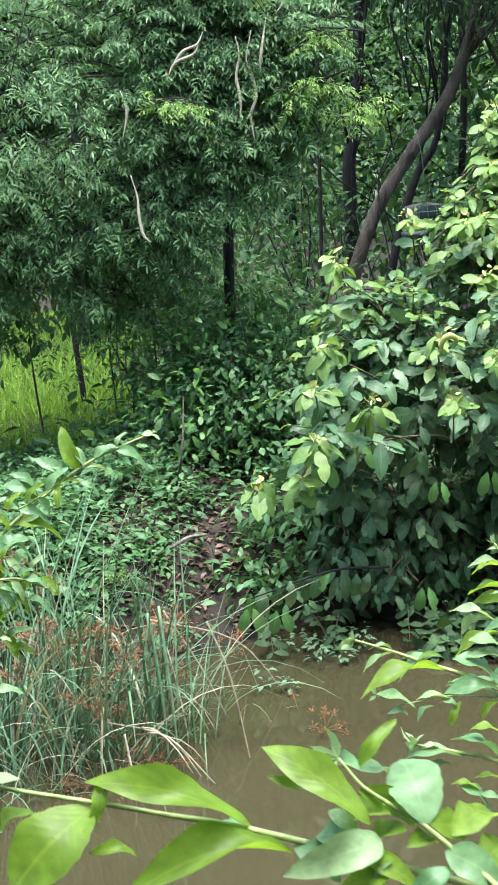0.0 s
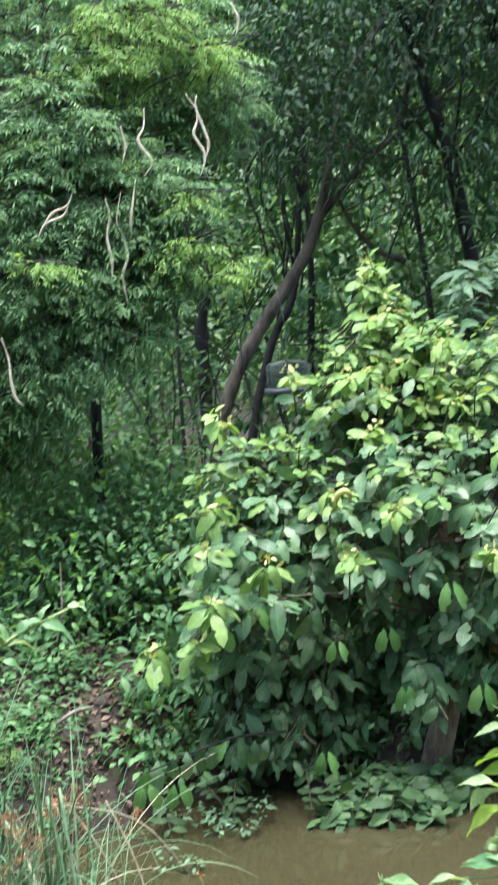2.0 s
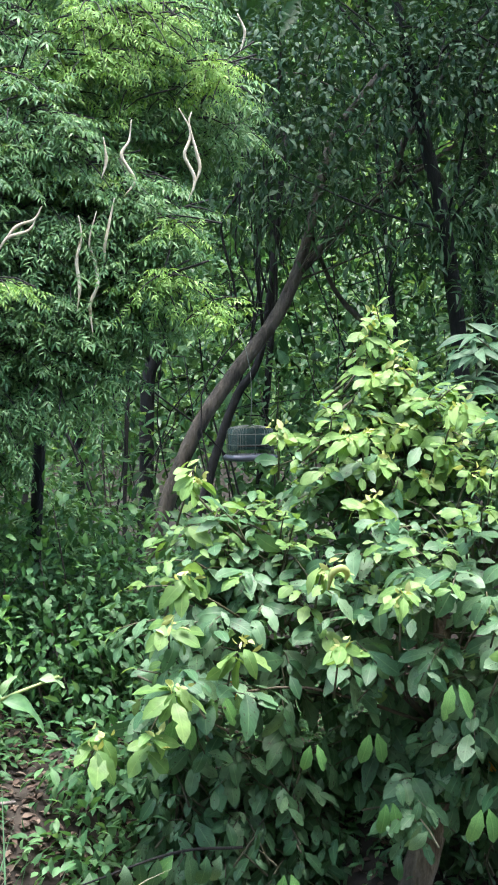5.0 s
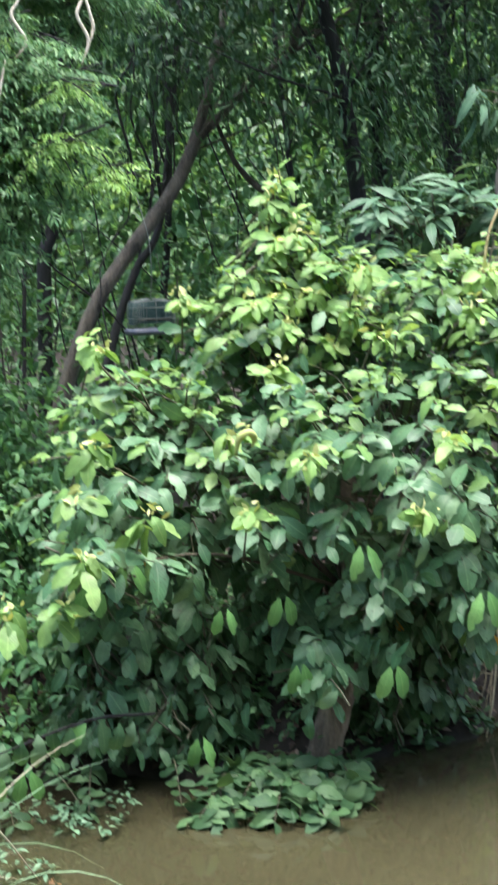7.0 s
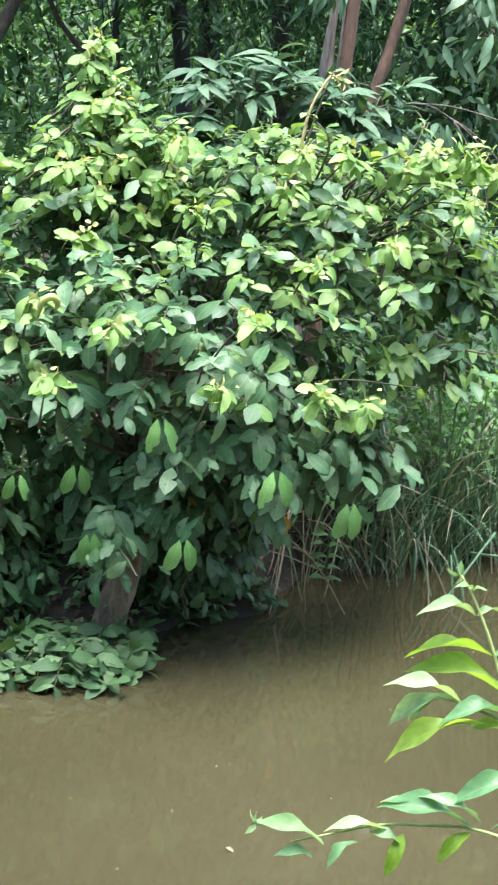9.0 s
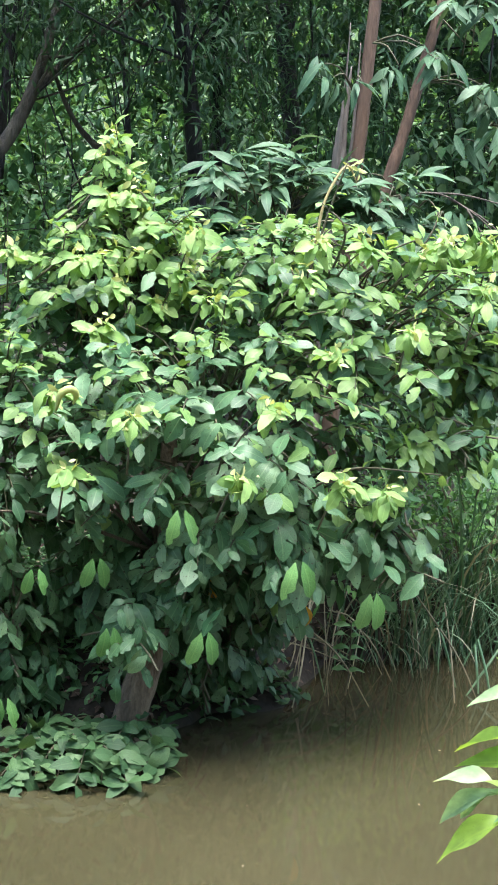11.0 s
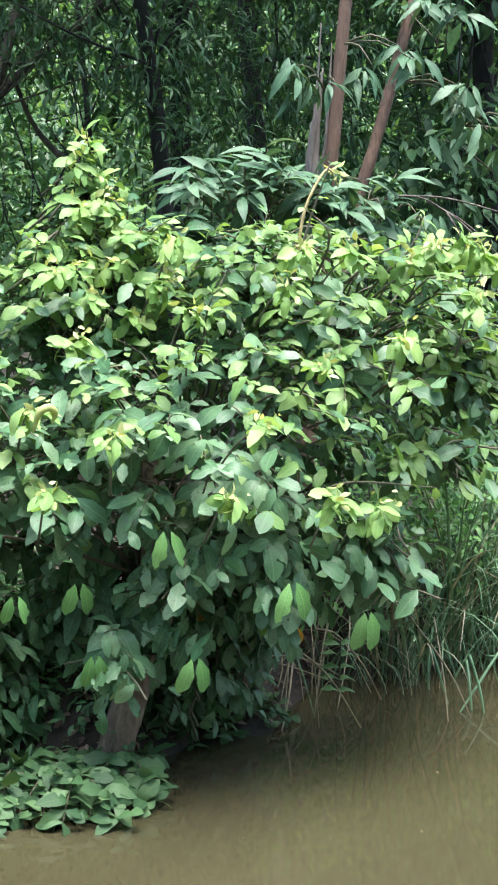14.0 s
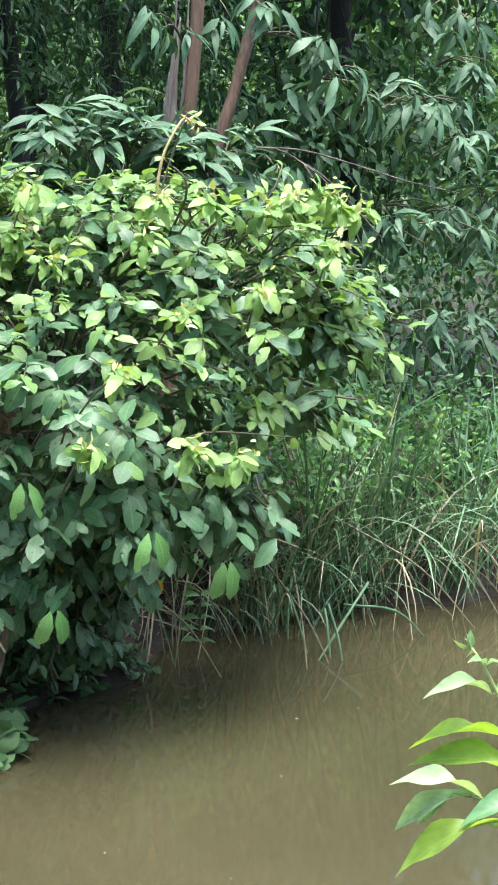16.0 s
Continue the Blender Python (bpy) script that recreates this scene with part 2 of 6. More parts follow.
def part(name, me, material, parent=None, label="", kind=""):
    if not me.materials:
        me.materials.append(material)
    ob = new(name, me)
    if parent is not None:
        ob.parent = parent
        ob.matrix_parent_inverse = parent.matrix_world.inverted() if parent.parent is None else Matrix()
    if label or kind:
        tagged(ob, label=label, kind=kind)
    return ob


def thing(name, label, category, group="", kind="", at=(0, 0, 0)):
    ob = new(name)
    ob.empty_display_size = 0.05
    ob.matrix_basis = Matrix.Translation(at)
    ob.matrix_world = Matrix.Translation(at)
    return tagged(ob, label, category, group, kind)


def norm(a):
    return a / np.maximum(np.linalg.norm(a, axis=-1, keepdims=True), 1e-9)


def leaf_shape(rows=5, width=0.42, peak=0.5, fold=0.25, droop=0.15, curl=0.0, point=1.0, ragged=0.0, twist=0.0, bite=0, blunt=False, ripple=0.1):
    """A leaf of unit length along y: a midrib and two halves, folded, drooping, with a pointed end; bite: the row (its sign the side) where the edge is eaten."""
    s = np.linspace(0, 1, rows + 1)
    p = math.log(0.5) / math.log(peak)
    w = np.sin(math.pi * np.clip(s, 0, 1) ** p) ** point * width / 2
    if blunt:  # broadest past the middle, with a short tip
        w = np.interp(s, (0, 0.12, 0.3, 0.48, 0.62, 0.76, 0.88, 0.95, 1), (0.02, 0.36, 0.78, 0.97, 1.0, 0.88, 0.58, 0.28, 0.01)) * width / 2
    w[0], w[-1] = 0.012, 0.004
    y = s - 0.12 * droop * s**2
    z = -droop * s**2 + curl * np.sin(s * math.pi)
    v, uv = [], []
    for row, (a, b, c, q) in enumerate(zip(w, y, z, s)):
        wave = ripple * a * math.sin(q * 7.0)
        al, ar = a * (1 + ragged * rng.uniform(-1, 0.6)), a * (1 + ragged * rng.uniform(-1, 0.6))
        if row == abs(bite) and bite:
            al, ar = (al * 0.4, ar) if bite < 0 else (al, ar * 0.4)
        tw = twist * q
        v += [(-al, b, c + fold * al + wave + tw * al), (0, b, c), (ar, b, c + fold * ar - wave - tw * ar)]
        uv += [(0, q), (0.5, q), (1, q)]
    f = []
    for i in range(rows):
        k = 3 * i
        f += [(k, k + 1, k + 4, k + 3), (k + 1, k + 2, k + 5, k + 4)]
    return np.array(v), np.array(f), np.array(uv)


def simple_leaf(width=0.5, peak=0.5, fold=0.3, droop=0.3):
    """A far leaf of unit length: two halves folded along the midrib."""
    w, z = width / 2, -droop * peak**2
    v = [(0, 0, 0), (-w, peak, z + fold * w), (w, peak, z + fold * w), (0, 1 - 0.12 * droop, -droop)]
    return np.array(v), np.array([(0, 3, 1, 1), (0, 2, 3, 3)]), np.array([(0.5, 0), (0, peak), (1, peak), (0.5, 1)])


def merge(items):
    v, f, u, k = [], [], [], 0
    for a, b, c in items:
        v.append(a)
        f.append(b + k)
        u.append(c)
        k += len(a)
    return np.concatenate(v), np.concatenate(f), np.concatenate(u)


def bases(along, up):
    y = norm(along)
    x = np.cross(y, up)
    bad = np.linalg.norm(x, axis=-1) < 1e-3
    x[bad] = np.cross(y[bad], [1.0, 0.1, 0.0])
    x = norm(x)
    return np.stack([x, y, np.cross(x, y)], -1)


def scatter(shapes, pos, along, up, size, pick=None):
    """Copies of leaf shapes, each at its place, along its direction: one set of arrays."""
    pos, size = np.asarray(pos, float), np.asarray(size, float)
    r = bases(np.asarray(along, float), np.asarray(up, float))
    pick = rng.integers(0, len(shapes), len(pos)) if pick is None else pick
    items = []
    for k, (v, f, u) in enumerate(shapes):
        some = pick == k
        c = int(some.sum())
        if not c:
            continue
        w = np.einsum("nij,vj->nvi", r[some], v) * size[some][:, None, None] + pos[some][:, None]
        items.append((w.reshape(-1, 3), (f[None] + np.arange(c)[:, None, None] * len(v)).reshape(-1, 4), np.tile(u, (c, 1))))
    return merge(items)


def tube(points, radii, sides=7, rough=0.0, steps=4):
    """A smooth tapered limb through the points."""
    pts, rad = np.asarray(points, float), np.asarray(radii, float)
    if len(pts) > 2:
        t = np.arange(len(pts))
        ext = np.vstack([2 * pts[0] - pts[1], pts, 2 * pts[-1] - pts[-2]])
        q = np.linspace(0, len(pts) - 1, (len(pts) - 1) * steps + 1)
        i = np.minimum(q.astype(int), len(pts) - 2)
        a = (q - i)[:, None]
        p0, p1, p2, p3 = ext[i], ext[i + 1], ext[i + 2], ext[i + 3]
        rad = np.interp(q, t, rad)
        pts = 0.5 * (2 * p1 + (p2 - p0) * a + (2 * p0 - 5 * p1 + 4 * p2 - p3) * a**2 + (3 * p1 - p0 - 3 * p2 + p3) * a**3)
    d = norm(np.gradient(pts, axis=0))
    ref = np.array([0.31, 0.87, 0.2]) if abs(d.mean(0)[1]) < 0.8 else np.array([1.0, 0.1, 0.2])
    x = norm(np.cross(d, ref))
    y = np.cross(d, x)
    ang = np.linspace(0, 2 * math.pi, sides, endpoint=False)
    r = rad[:, None] * (1 + rough * rng.uniform(-1, 1, (len(pts), sides)))
    v = pts[:, None] + r[..., None] * (np.cos(ang)[None, :, None] * x[:, None] + np.sin(ang)[None, :, None] * y[:, None])
    n = len(pts)
    i, j = np.meshgrid(np.arange(n - 1), np.arange(sides), indexing="ij")
    k = (j + 1) % sides
    f = np.stack([i * sides + j, i * sides + k, (i + 1) * sides + k, (i + 1) * sides + j], -1).reshape(-1, 4)
    v = np.vstack([v.reshape(-1, 3), pts[:1], pts[-1:]])
    caps = [(b, a, n * sides, n * sides) for a, b in ((j, (j + 1) % sides) for j in range(sides))]
    e = (n - 1) * sides
    caps += [(e + a, e + (a + 1) % sides, n * sides + 1, n * sides + 1) for a in range(sides)]
    f = np.vstack([f, np.array(caps)])
    return v, f, np.zeros((len(v), 2)) + 0.3


def jitter(n, s):
    return rng.normal(0, s, (n, 3))


def in_lobes(lobes, n, shell=0.5):
    """Random places in ellipsoids (centre, radii), nearer the outside for a larger shell, in proportion to their surface."""
    c, r = np.array([a for a, _ in lobes], float), np.array([b for _, b in lobes], float)
    weight = (r[:, 0] * r[:, 1] + r[:, 1] * r[:, 2] + r[:, 0] * r[:, 2])
    k = rng.choice(len(lobes), n, p=weight / weight.sum())
    d = norm(rng.normal(size=(n, 3)))
    far = rng.uniform(shell, 1.0, n) ** 0.6 * rng.uniform(0.85, 1.12, n)
    return c[k] + d * r[k] * far[:, None], d, c[k]


def blade_shape(bend, width=0.018, rows=9, start=0.0):
    """A long grass blade of unit length that rises along y and arches over towards -z."""
    s = np.linspace(0, 1, rows + 1)
    theta = start + bend * s**1.4
    step = 1.0 / rows
    y = np.r_[0, np.cumsum(np.cos(theta[:-1]) * step)]
    z = -np.r_[0, np.cumsum(np.sin(theta[:-1]) * step)]
    w = np.interp(s, (0, 0.3, 0.8, 1), (0.7, 1.0, 0.6, 0.08)) * width / 2
    v, uv = [], []
    for a, b, c, q in zip(w, y, z, s):
        v += [(-a, b, c + 0.4 * a), (0, b, c), (a, b, c + 0.4 * a)]
        uv += [(0, q), (0.5, q), (1, q)]
    f = []
    for i in range(rows):
        k = 3 * i
        f += [(k, k + 1, k + 4, k + 3), (k + 1, k + 2, k + 5, k + 4)]
    return np.array(v), np.array(f), np.array(uv)


BROAD = [leaf_shape(10, w * 1.02, k, f, d, c, 0.56, 0.15, t, b, blunt=True) for w, k, f, d, c, t, b in (
    (0.46, 0.54, 0.12, 0.22, 0.03, 0.1, 0), (0.43, 0.53, 0.25, 0.35, 0.0, -0.2, 6), (0.49, 0.56, 0.08, 0.1, 0.06, 0.2, -5), (0.42, 0.52, 0.28, 0.5, 0.02, 0.3, 0),
    (0.44, 0.52, 0.2, -0.05, 0.08, -0.35, -8), (0.46, 0.55, 0.32, 0.3, 0.0, 0.0, 0), (0.44, 0.53, 0.12, 0.6, 0.1, 0.4, 4), (0.5, 0.54, -0.12, 0.3, 0.06, -0.1, 0))]
SMALL = [leaf_shape(3, 0.5, 0.45, 0.25, 0.2), leaf_shape(3, 0.44, 0.5, 0.3, 0.35)]
LONG = [leaf_shape(5, 0.2, 0.45, 0.25, 0.25, 0.05), leaf_shape(5, 0.23, 0.5, 0.2, 0.5), leaf_shape(5, 0.18, 0.4, 0.3, 0.1)]
LANCEOLATE = [leaf_shape(6, 0.24, 0.5, 0.22, 0.3, 0.03), leaf_shape(6, 0.21, 0.46, 0.3, 0.5), leaf_shape(6, 0.26, 0.5, 0.15, 0.2, 0.05)]
COARSE = [simple_leaf(0.5, 0.5, 0.3, 0.3), simple_leaf(0.42, 0.45, 0.2, 0.5)]


def pinnate_shape(pairs=6, leaflet=0.24, width=0.3):
    """A feather leaf of unit length: a thin rib with paired leaflets and one at the end."""
    one = leaf_shape(3, width * 1.1, 0.45, 0.25, 0.25)
    s = np.repeat(np.linspace(0.2, 0.93, pairs), 2)
    side = np.tile([-1.0, 1.0], pairs)
    pos = np.stack([0 * s, s, -0.25 * s**2], -1)
    along = np.stack([side, 0.55 + 0 * s, -0.25 - 0.3 * rng.random(len(s))], -1) + rng.normal(0, 0.18, (len(s), 3))
    size = leaflet * (0.7 + 0.5 * np.sin(s * math.pi)) * rng.uniform(0.6, 1.25, len(s))
    pos, along, size = np.vstack([pos, [[0, 0.97, -0.24]]]), np.vstack([along, [[0, 1, -0.5]]]), np.append(size, leaflet)
    up = np.tile([0, 0.1, 1.0], (len(pos), 1)) + rng.normal(0, 0.35, (len(pos), 3))
    leaf = scatter([one], pos, along, up, size)
    rib = tube([(0, 0, 0), (0, 0.5, -0.06), (0, 1, -0.25)], (0.008, 0.006, 0.003), 3, 0, 2)
    return merge([leaf, rib])


FEATHER = [pinnate_shape(4, 0.36, 0.22), pinnate_shape(5, 0.32, 0.22), pinnate_shape(4, 0.4, 0.2), pinnate_shape(5, 0.34, 0.2), pinnate_shape(3, 0.4, 0.24)]


def leaf_cloud(name, shapes, centres, out, per, spread, size, material, parent, hang=0.3, kind="stuff", label=""):
    """Clumps of leaves about the centres; each leaf points away from its clump and hangs a little."""
    n = len(centres) * per
    c, o = np.repeat(centres, per, 0), np.repeat(out, per, 0)
    off = rng.normal(0, 1, (n, 3)) * spread
    along = norm(off) * 0.8 + o * 0.5 + jitter(n, 0.45)
    along[:, 2] -= hang
    up = np.array([0, 0, 1.0]) + o * 0.45 + jitter(n, 0.3)
    v, f, u = scatter(shapes, c + off, along, up, rng.uniform(0.65, 1.25, n) * size)
    return part(name, make_mesh(name, v, f, u), material, parent, label, kind)


# ---- ground and water ----
SHORE_X = (-60, -4, -0.7, 0.1, 0.55, 0.95, 1.35, 1.8, 2.15, 2.55, 2.78, 2.98, 3.3, 3.9, 4.5, 7, 60)
SHORE_Y = (4.0, 4.4, 4.95, 5.25, 5.7, 5.85, 5.65, 5.36, 5.58, 5.66, 5.86, 6.0, 6.0, 5.92, 5.75, 5.5, 5.0)


def height(x, y):
    x, y = np.asarray(x, float), np.asarray(y, float)
    shore = np.interp(x, SHORE_X, SHORE_Y) + 0.04 * np.sin(x * 7.0) + 0.03 * np.sin(x * 17.0 + 1)
    far, near = y - shore, 2.6 + 0.1 * np.sin(x * 3.0) - y
    bank = 0.5 * (1 - np.exp(-np.maximum(far, 0) / 0.32)) + 0.012 * np.maximum(far - 3, 0)
    bank += (0.05 * np.sin(x * 2.3 + y) + 0.04 * np.sin(y * 3.1 - x * 1.7)) * np.clip(far, 0, 1)
    close = 0.5 * (1 - np.exp(-np.maximum(near, 0) / 1.3))
    bed = -0.45 * np.clip(np.minimum(-far, -near) / 0.6, 0, 1)
    return np.where(far > 0, bank, np.where(near > 0, close, bed))


def grid_mesh(name, xs, ys, zf):
    x, y = np.meshgrid(xs, ys, indexing="ij")
    z = zf(x, y)
    v = np.stack([x, y, z], -1).reshape(-1, 3)
    a, b = len(xs), len(ys)
    i, j = np.meshgrid(np.arange(a - 1), np.arange(b - 1), indexing="ij")
    k = i * b + j
    f = np.stack([k, k + b, k + b + 1, k + 1], -1).reshape(-1, 4)
    return make_mesh(name, v, f, v[:, :2])


xs = np.r_[-400, -150, -60, -25, -12, np.arange(-6, 8.01, 0.08), 12, 25, 60, 150, 400]
ys = np.r_[-400, -100, -30, -8, np.arange(-2, 9.0, 0.08), np.arange(9, 16, 0.5), 20, 30, 60, 150, 400]
tagged(part("ground", grid_mesh("ground", xs, ys, height), SOIL), "bare brown earth bank round the pond with leaf litter", "ground", kind="structure")
wx, wy = np.linspace(-60, 60, 61), np.linspace(2.3, 6.4, 20)
tagged(part("water", grid_mesh("water", wx, wy, lambda x, y: 0 * x), WATER), "still muddy brown pond water", "water", kind="structure")


# ---- the big bush over the water ----
# leafy masses of the bush: centre and radii
HIGH_LOBES = [
    ((1.42, 5.66, 0.98), (0.6, 0.44, 0.42)), ((2.05, 5.35, 1.08), (0.68, 0.6, 0.48)), ((2.0, 5.8, 1.52), (0.42, 0.4, 0.36)),
    ((2.6, 5.3, 1.45), (0.5, 0.5, 0.33)), ((1.0, 5.42, 0.82), (0.3, 0.26, 0.16)), ((3.0, 5.4, 1.3), (0.36, 0.3, 0.25)),
    ((1.87, 5.88, 1.8), (0.17, 0.15, 0.25)), ((1.28, 5.85, 1.22), (0.26, 0.28, 0.26)), ((2.35, 5.5, 1.62), (0.45, 0.35, 0.25)),
    ((1.72, 5.8, 1.48), (0.32, 0.28, 0.32)), ((3.3, 5.45, 1.25), (0.3, 0.25, 0.18)), ((2.85, 5.15, 1.02), (0.42, 0.2, 0.1)), ((3.1, 5.35, 1.45), (0.3, 0.25, 0.22)),
]
LOW_LOBES = [
    ((1.05, 5.78, 0.36), (0.32, 0.18, 0.26)), ((2.2, 5.28, 0.74), (0.42, 0.4, 0.25)), ((1.55, 5.75, 0.3), (0.65, 0.22, 0.26)),
    ((2.22, 5.78, 0.32), (0.32, 0.16, 0.22)), ((1.3, 5.66, 0.25), (0.5, 0.14, 0.2)), ((2.05, 5.5, 0.25), (0.4, 0.16, 0.2)),
    ((2.28, 5.6, 0.42), (0.28, 0.15, 0.2)), ((1.85, 5.55, 0.58), (0.4, 0.2, 0.26)), ((2.2, 5.68, 0.2), (0.3, 0.1, 0.12)),
     ((1.7, 5.26, 0.42), (0.18, 0.12, 0.13)),
    ((2.58, 5.08, 0.74), (0.26, 0.13, 0.22)), ((1.88, 5.26, 0.64), (0.24, 0.1, 0.14)), ((1.35, 5.68, 0.15), (0.4, 0.12, 0.1)), ((1.4, 5.65, 0.42), (0.5, 0.2, 0.3)),
]
BUSH_LOBES = HIGH_LOBES + LOW_LOBES


def branch_lines(root, heads, thick):
    """Limbs from a root to each head, bowed upward."""
    out = []
    for h in heads:
        h = np.array(h, float)
        mid = root * 0.45 + h * 0.55 + np.array([0, 0, 0.1 * np.linalg.norm(h - root)]) + rng.normal(0, 0.03, 3)
        out.append(tube([root, mid, h], (thick, thick * 0.65, thick * 0.3), 6, 0.05))
    return out


def rosette(place, out, n, size, tilt=0.45):
    """Leaves round a twig's end: places, directions, up-vectors and sizes."""
    a = np.linspace(0, 2 * math.pi, n, endpoint=False) + rng.uniform(0, 6)
    side = np.stack([np.cos(a), np.sin(a), np.zeros(n)], -1)
    along = side + np.asarray(out) * 0.6 + np.array([0, -0.15, -tilt]) + jitter(n, 0.25)
    up = np.array([0, -0.3, 1.0]) + np.asarray(out) * 0.6 + jitter(n, 0.25)
    pos = np.asarray(place) - np.asarray(out) * rng.uniform(0, 0.12, (n, 1)) + jitter(n, 0.012)
    return pos, along, up, size * rng.uniform(0.55, 1.25, n)


def spray(place, out, n=9):
    """A nearly level twig with two ranks of leaves that hang a little, and a lighter young tip high in the bush."""
    d = norm(np.array([out[0], out[1] - 0.15, 0.35 * out[2] + rng.normal(0.05, 0.15)]))
    side = norm(np.cross(d, [0.0, 0.0, 1.0]))
    reach = rng.uniform(0.2, 0.34)
    foot = place - d * reach - (0, 0, 0.02)
    bow = np.array([0, 0, 0.05])
    stem = tube([foot, (foot + place) / 2 + bow, place], (0.0045, 0.003, 0.002), 4, 0, 2)
    s = np.linspace(0.25, 1.03, n)
    sg = np.where(np.arange(n) % 2, 1.0, -1.0)
    pos = foot + (place - foot) * s[:, None] + bow * (4 * s * (1 - s))[:, None] + jitter(n, 0.008)
    hang = float(np.interp(place[2], (0.3, 0.9, 1.4), (0.9, 0.55, 0.2)))
    along = side * sg[:, None] * (1.15 - 0.6 * s)[:, None] + d * (0.25 + 0.5 * s)[:, None] - np.array([0, 0.1, hang]) + jitter(n, 0.3)
    face = float(np.interp(place[2], (0.5, 1.4), (-0.6, -0.3)))
    up = np.array([0, face, 0.95]) + out * 0.4 + jitter(n, 0.42)
    size = rng.uniform(0.36, 1.28, n) * np.interp(s, (0.25, 0.7, 1.03), (0.95, 1.1, 0.8))
    size = size * float(np.interp(place[2], (0.25, 0.6, 1.0, 1.5), (0.085, 0.11, 0.106, 0.084)))
    # real young tips; their larger share upward and rightward also stands in for light
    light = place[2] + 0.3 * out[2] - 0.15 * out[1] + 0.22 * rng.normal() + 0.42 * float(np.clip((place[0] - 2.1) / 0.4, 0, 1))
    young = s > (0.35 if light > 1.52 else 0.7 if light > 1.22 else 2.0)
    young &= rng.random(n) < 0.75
    return stem, pos, along, up, size, young


def big_bush():
    bush = thing("bush", "large broad-leaved green bush with yellow-green young tips overhanging the water", "bush", at=(1.78, 5.45, 0.0))
    trunk = tube([(1.74, 5.46, -0.15), (1.78, 5.4, 0.15), (1.86, 5.4, 0.4), (1.92, 5.46, 0.75), (1.97, 5.6, 1.1)], (0.068, 0.058, 0.05, 0.036, 0.026), 12, 0.07)
    part("trunk", make_mesh("trunk", *trunk), BARK_TRUNK, bush, "short dull brown trunk")
    root = np.array([1.88, 5.46, 0.66])
    for line in branch_lines(root, [c for c, _ in BUSH_LOBES if c[2] > 0.8], 0.0075):
        part("limb", make_mesh("limb", *line), BARK_PALE, bush)
    centres, out, lobe = in_lobes(BUSH_LOBES, 1420, 0.4)
    # a fuller leading tip
    tip = in_lobes([((1.85, 5.86, 1.82), (0.12, 0.12, 0.24)), ((1.72, 5.75, 1.62), (0.16, 0.15, 0.14))], 42, 0.4)
    centres, out = np.vstack([centres, tip[0]]), np.vstack([out, tip[1]])
    keep = (centres[:, 2] > 0.07) & ~((centres[:, 0] > 2.88) & (centres[:, 2] < 0.75))
    keep &= ~((np.abs(centres[:, 0] - 1.82) < 0.11) & (centres[:, 1] < 5.5) & (centres[:, 2] < 0.3))
    # shaded gaps between the boughs
    keep &= ~((centres[:, 0] < 1.95) & (centres[:, 2] > 0.5) & (centres[:, 2] < 1.05) & (rng.random(len(centres)) < 0.42))
    keep &= ~((centres[:, 2] < 0.45) & (rng.random(len(centres)) < 0.25))
    centres, out = centres[keep], out[keep]
    rows = [spray(c, o) for c, o in zip(centres, out)]
    part("twig", make_mesh("twigs", *merge([r[0] for r in rows])), TWIG, bush, kind="stuff")
    pos, along, up, size, young = (np.concatenate([r[k] for r in rows]) for k in range(1, 6))
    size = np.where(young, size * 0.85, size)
    # the front leaves are pieces of their own, the rest one joined mass
    front = (pos[:, 1] < np.interp(pos[:, 0], (0.6, 1.6, 2.2, 3.2), (5.55, 5.3, 4.95, 5.15))) & (pos[:, 2] > 0.1)
    single = rng.permutation(np.flatnonzero(front))[:300]
    rest = np.setdiff1d(np.arange(len(pos)), single)
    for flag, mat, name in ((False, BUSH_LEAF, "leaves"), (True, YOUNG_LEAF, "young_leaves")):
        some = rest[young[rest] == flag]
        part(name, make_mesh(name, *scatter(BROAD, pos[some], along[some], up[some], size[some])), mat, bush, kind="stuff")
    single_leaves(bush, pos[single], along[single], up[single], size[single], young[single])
    return bush


LEAF_MESHES = {}


def leaf_mesh(k, material):
    if (k, material.name) not in LEAF_MESHES:
        me = make_mesh("leaf", *BROAD[k])
        me.materials.append(material)
        LEAF_MESHES[k, material.name] = me
    return LEAF_MESHES[k, material.name]


def single_leaves(parent, pos, along, up, size, young, mats=(BUSH_LEAF, YOUNG_LEAF), kinds=None):
    r = bases(np.asarray(along, float), np.asarray(up, float))
    inv = parent.matrix_world.inverted()
    for i in range(len(pos)):
        k = int(rng.integers(0, len(BROAD))) if kinds is None else kinds[i]
        ob = new("leaf", leaf_mesh(k, mats[int(young[i])]))
        ob.parent = parent
        m = Matrix(r[i].tolist()).to_4x4() @ Matrix.Scale(float(size[i]), 4)
        m.translation = pos[i]
        ob.matrix_basis = inv @ m


bush = big_bush()


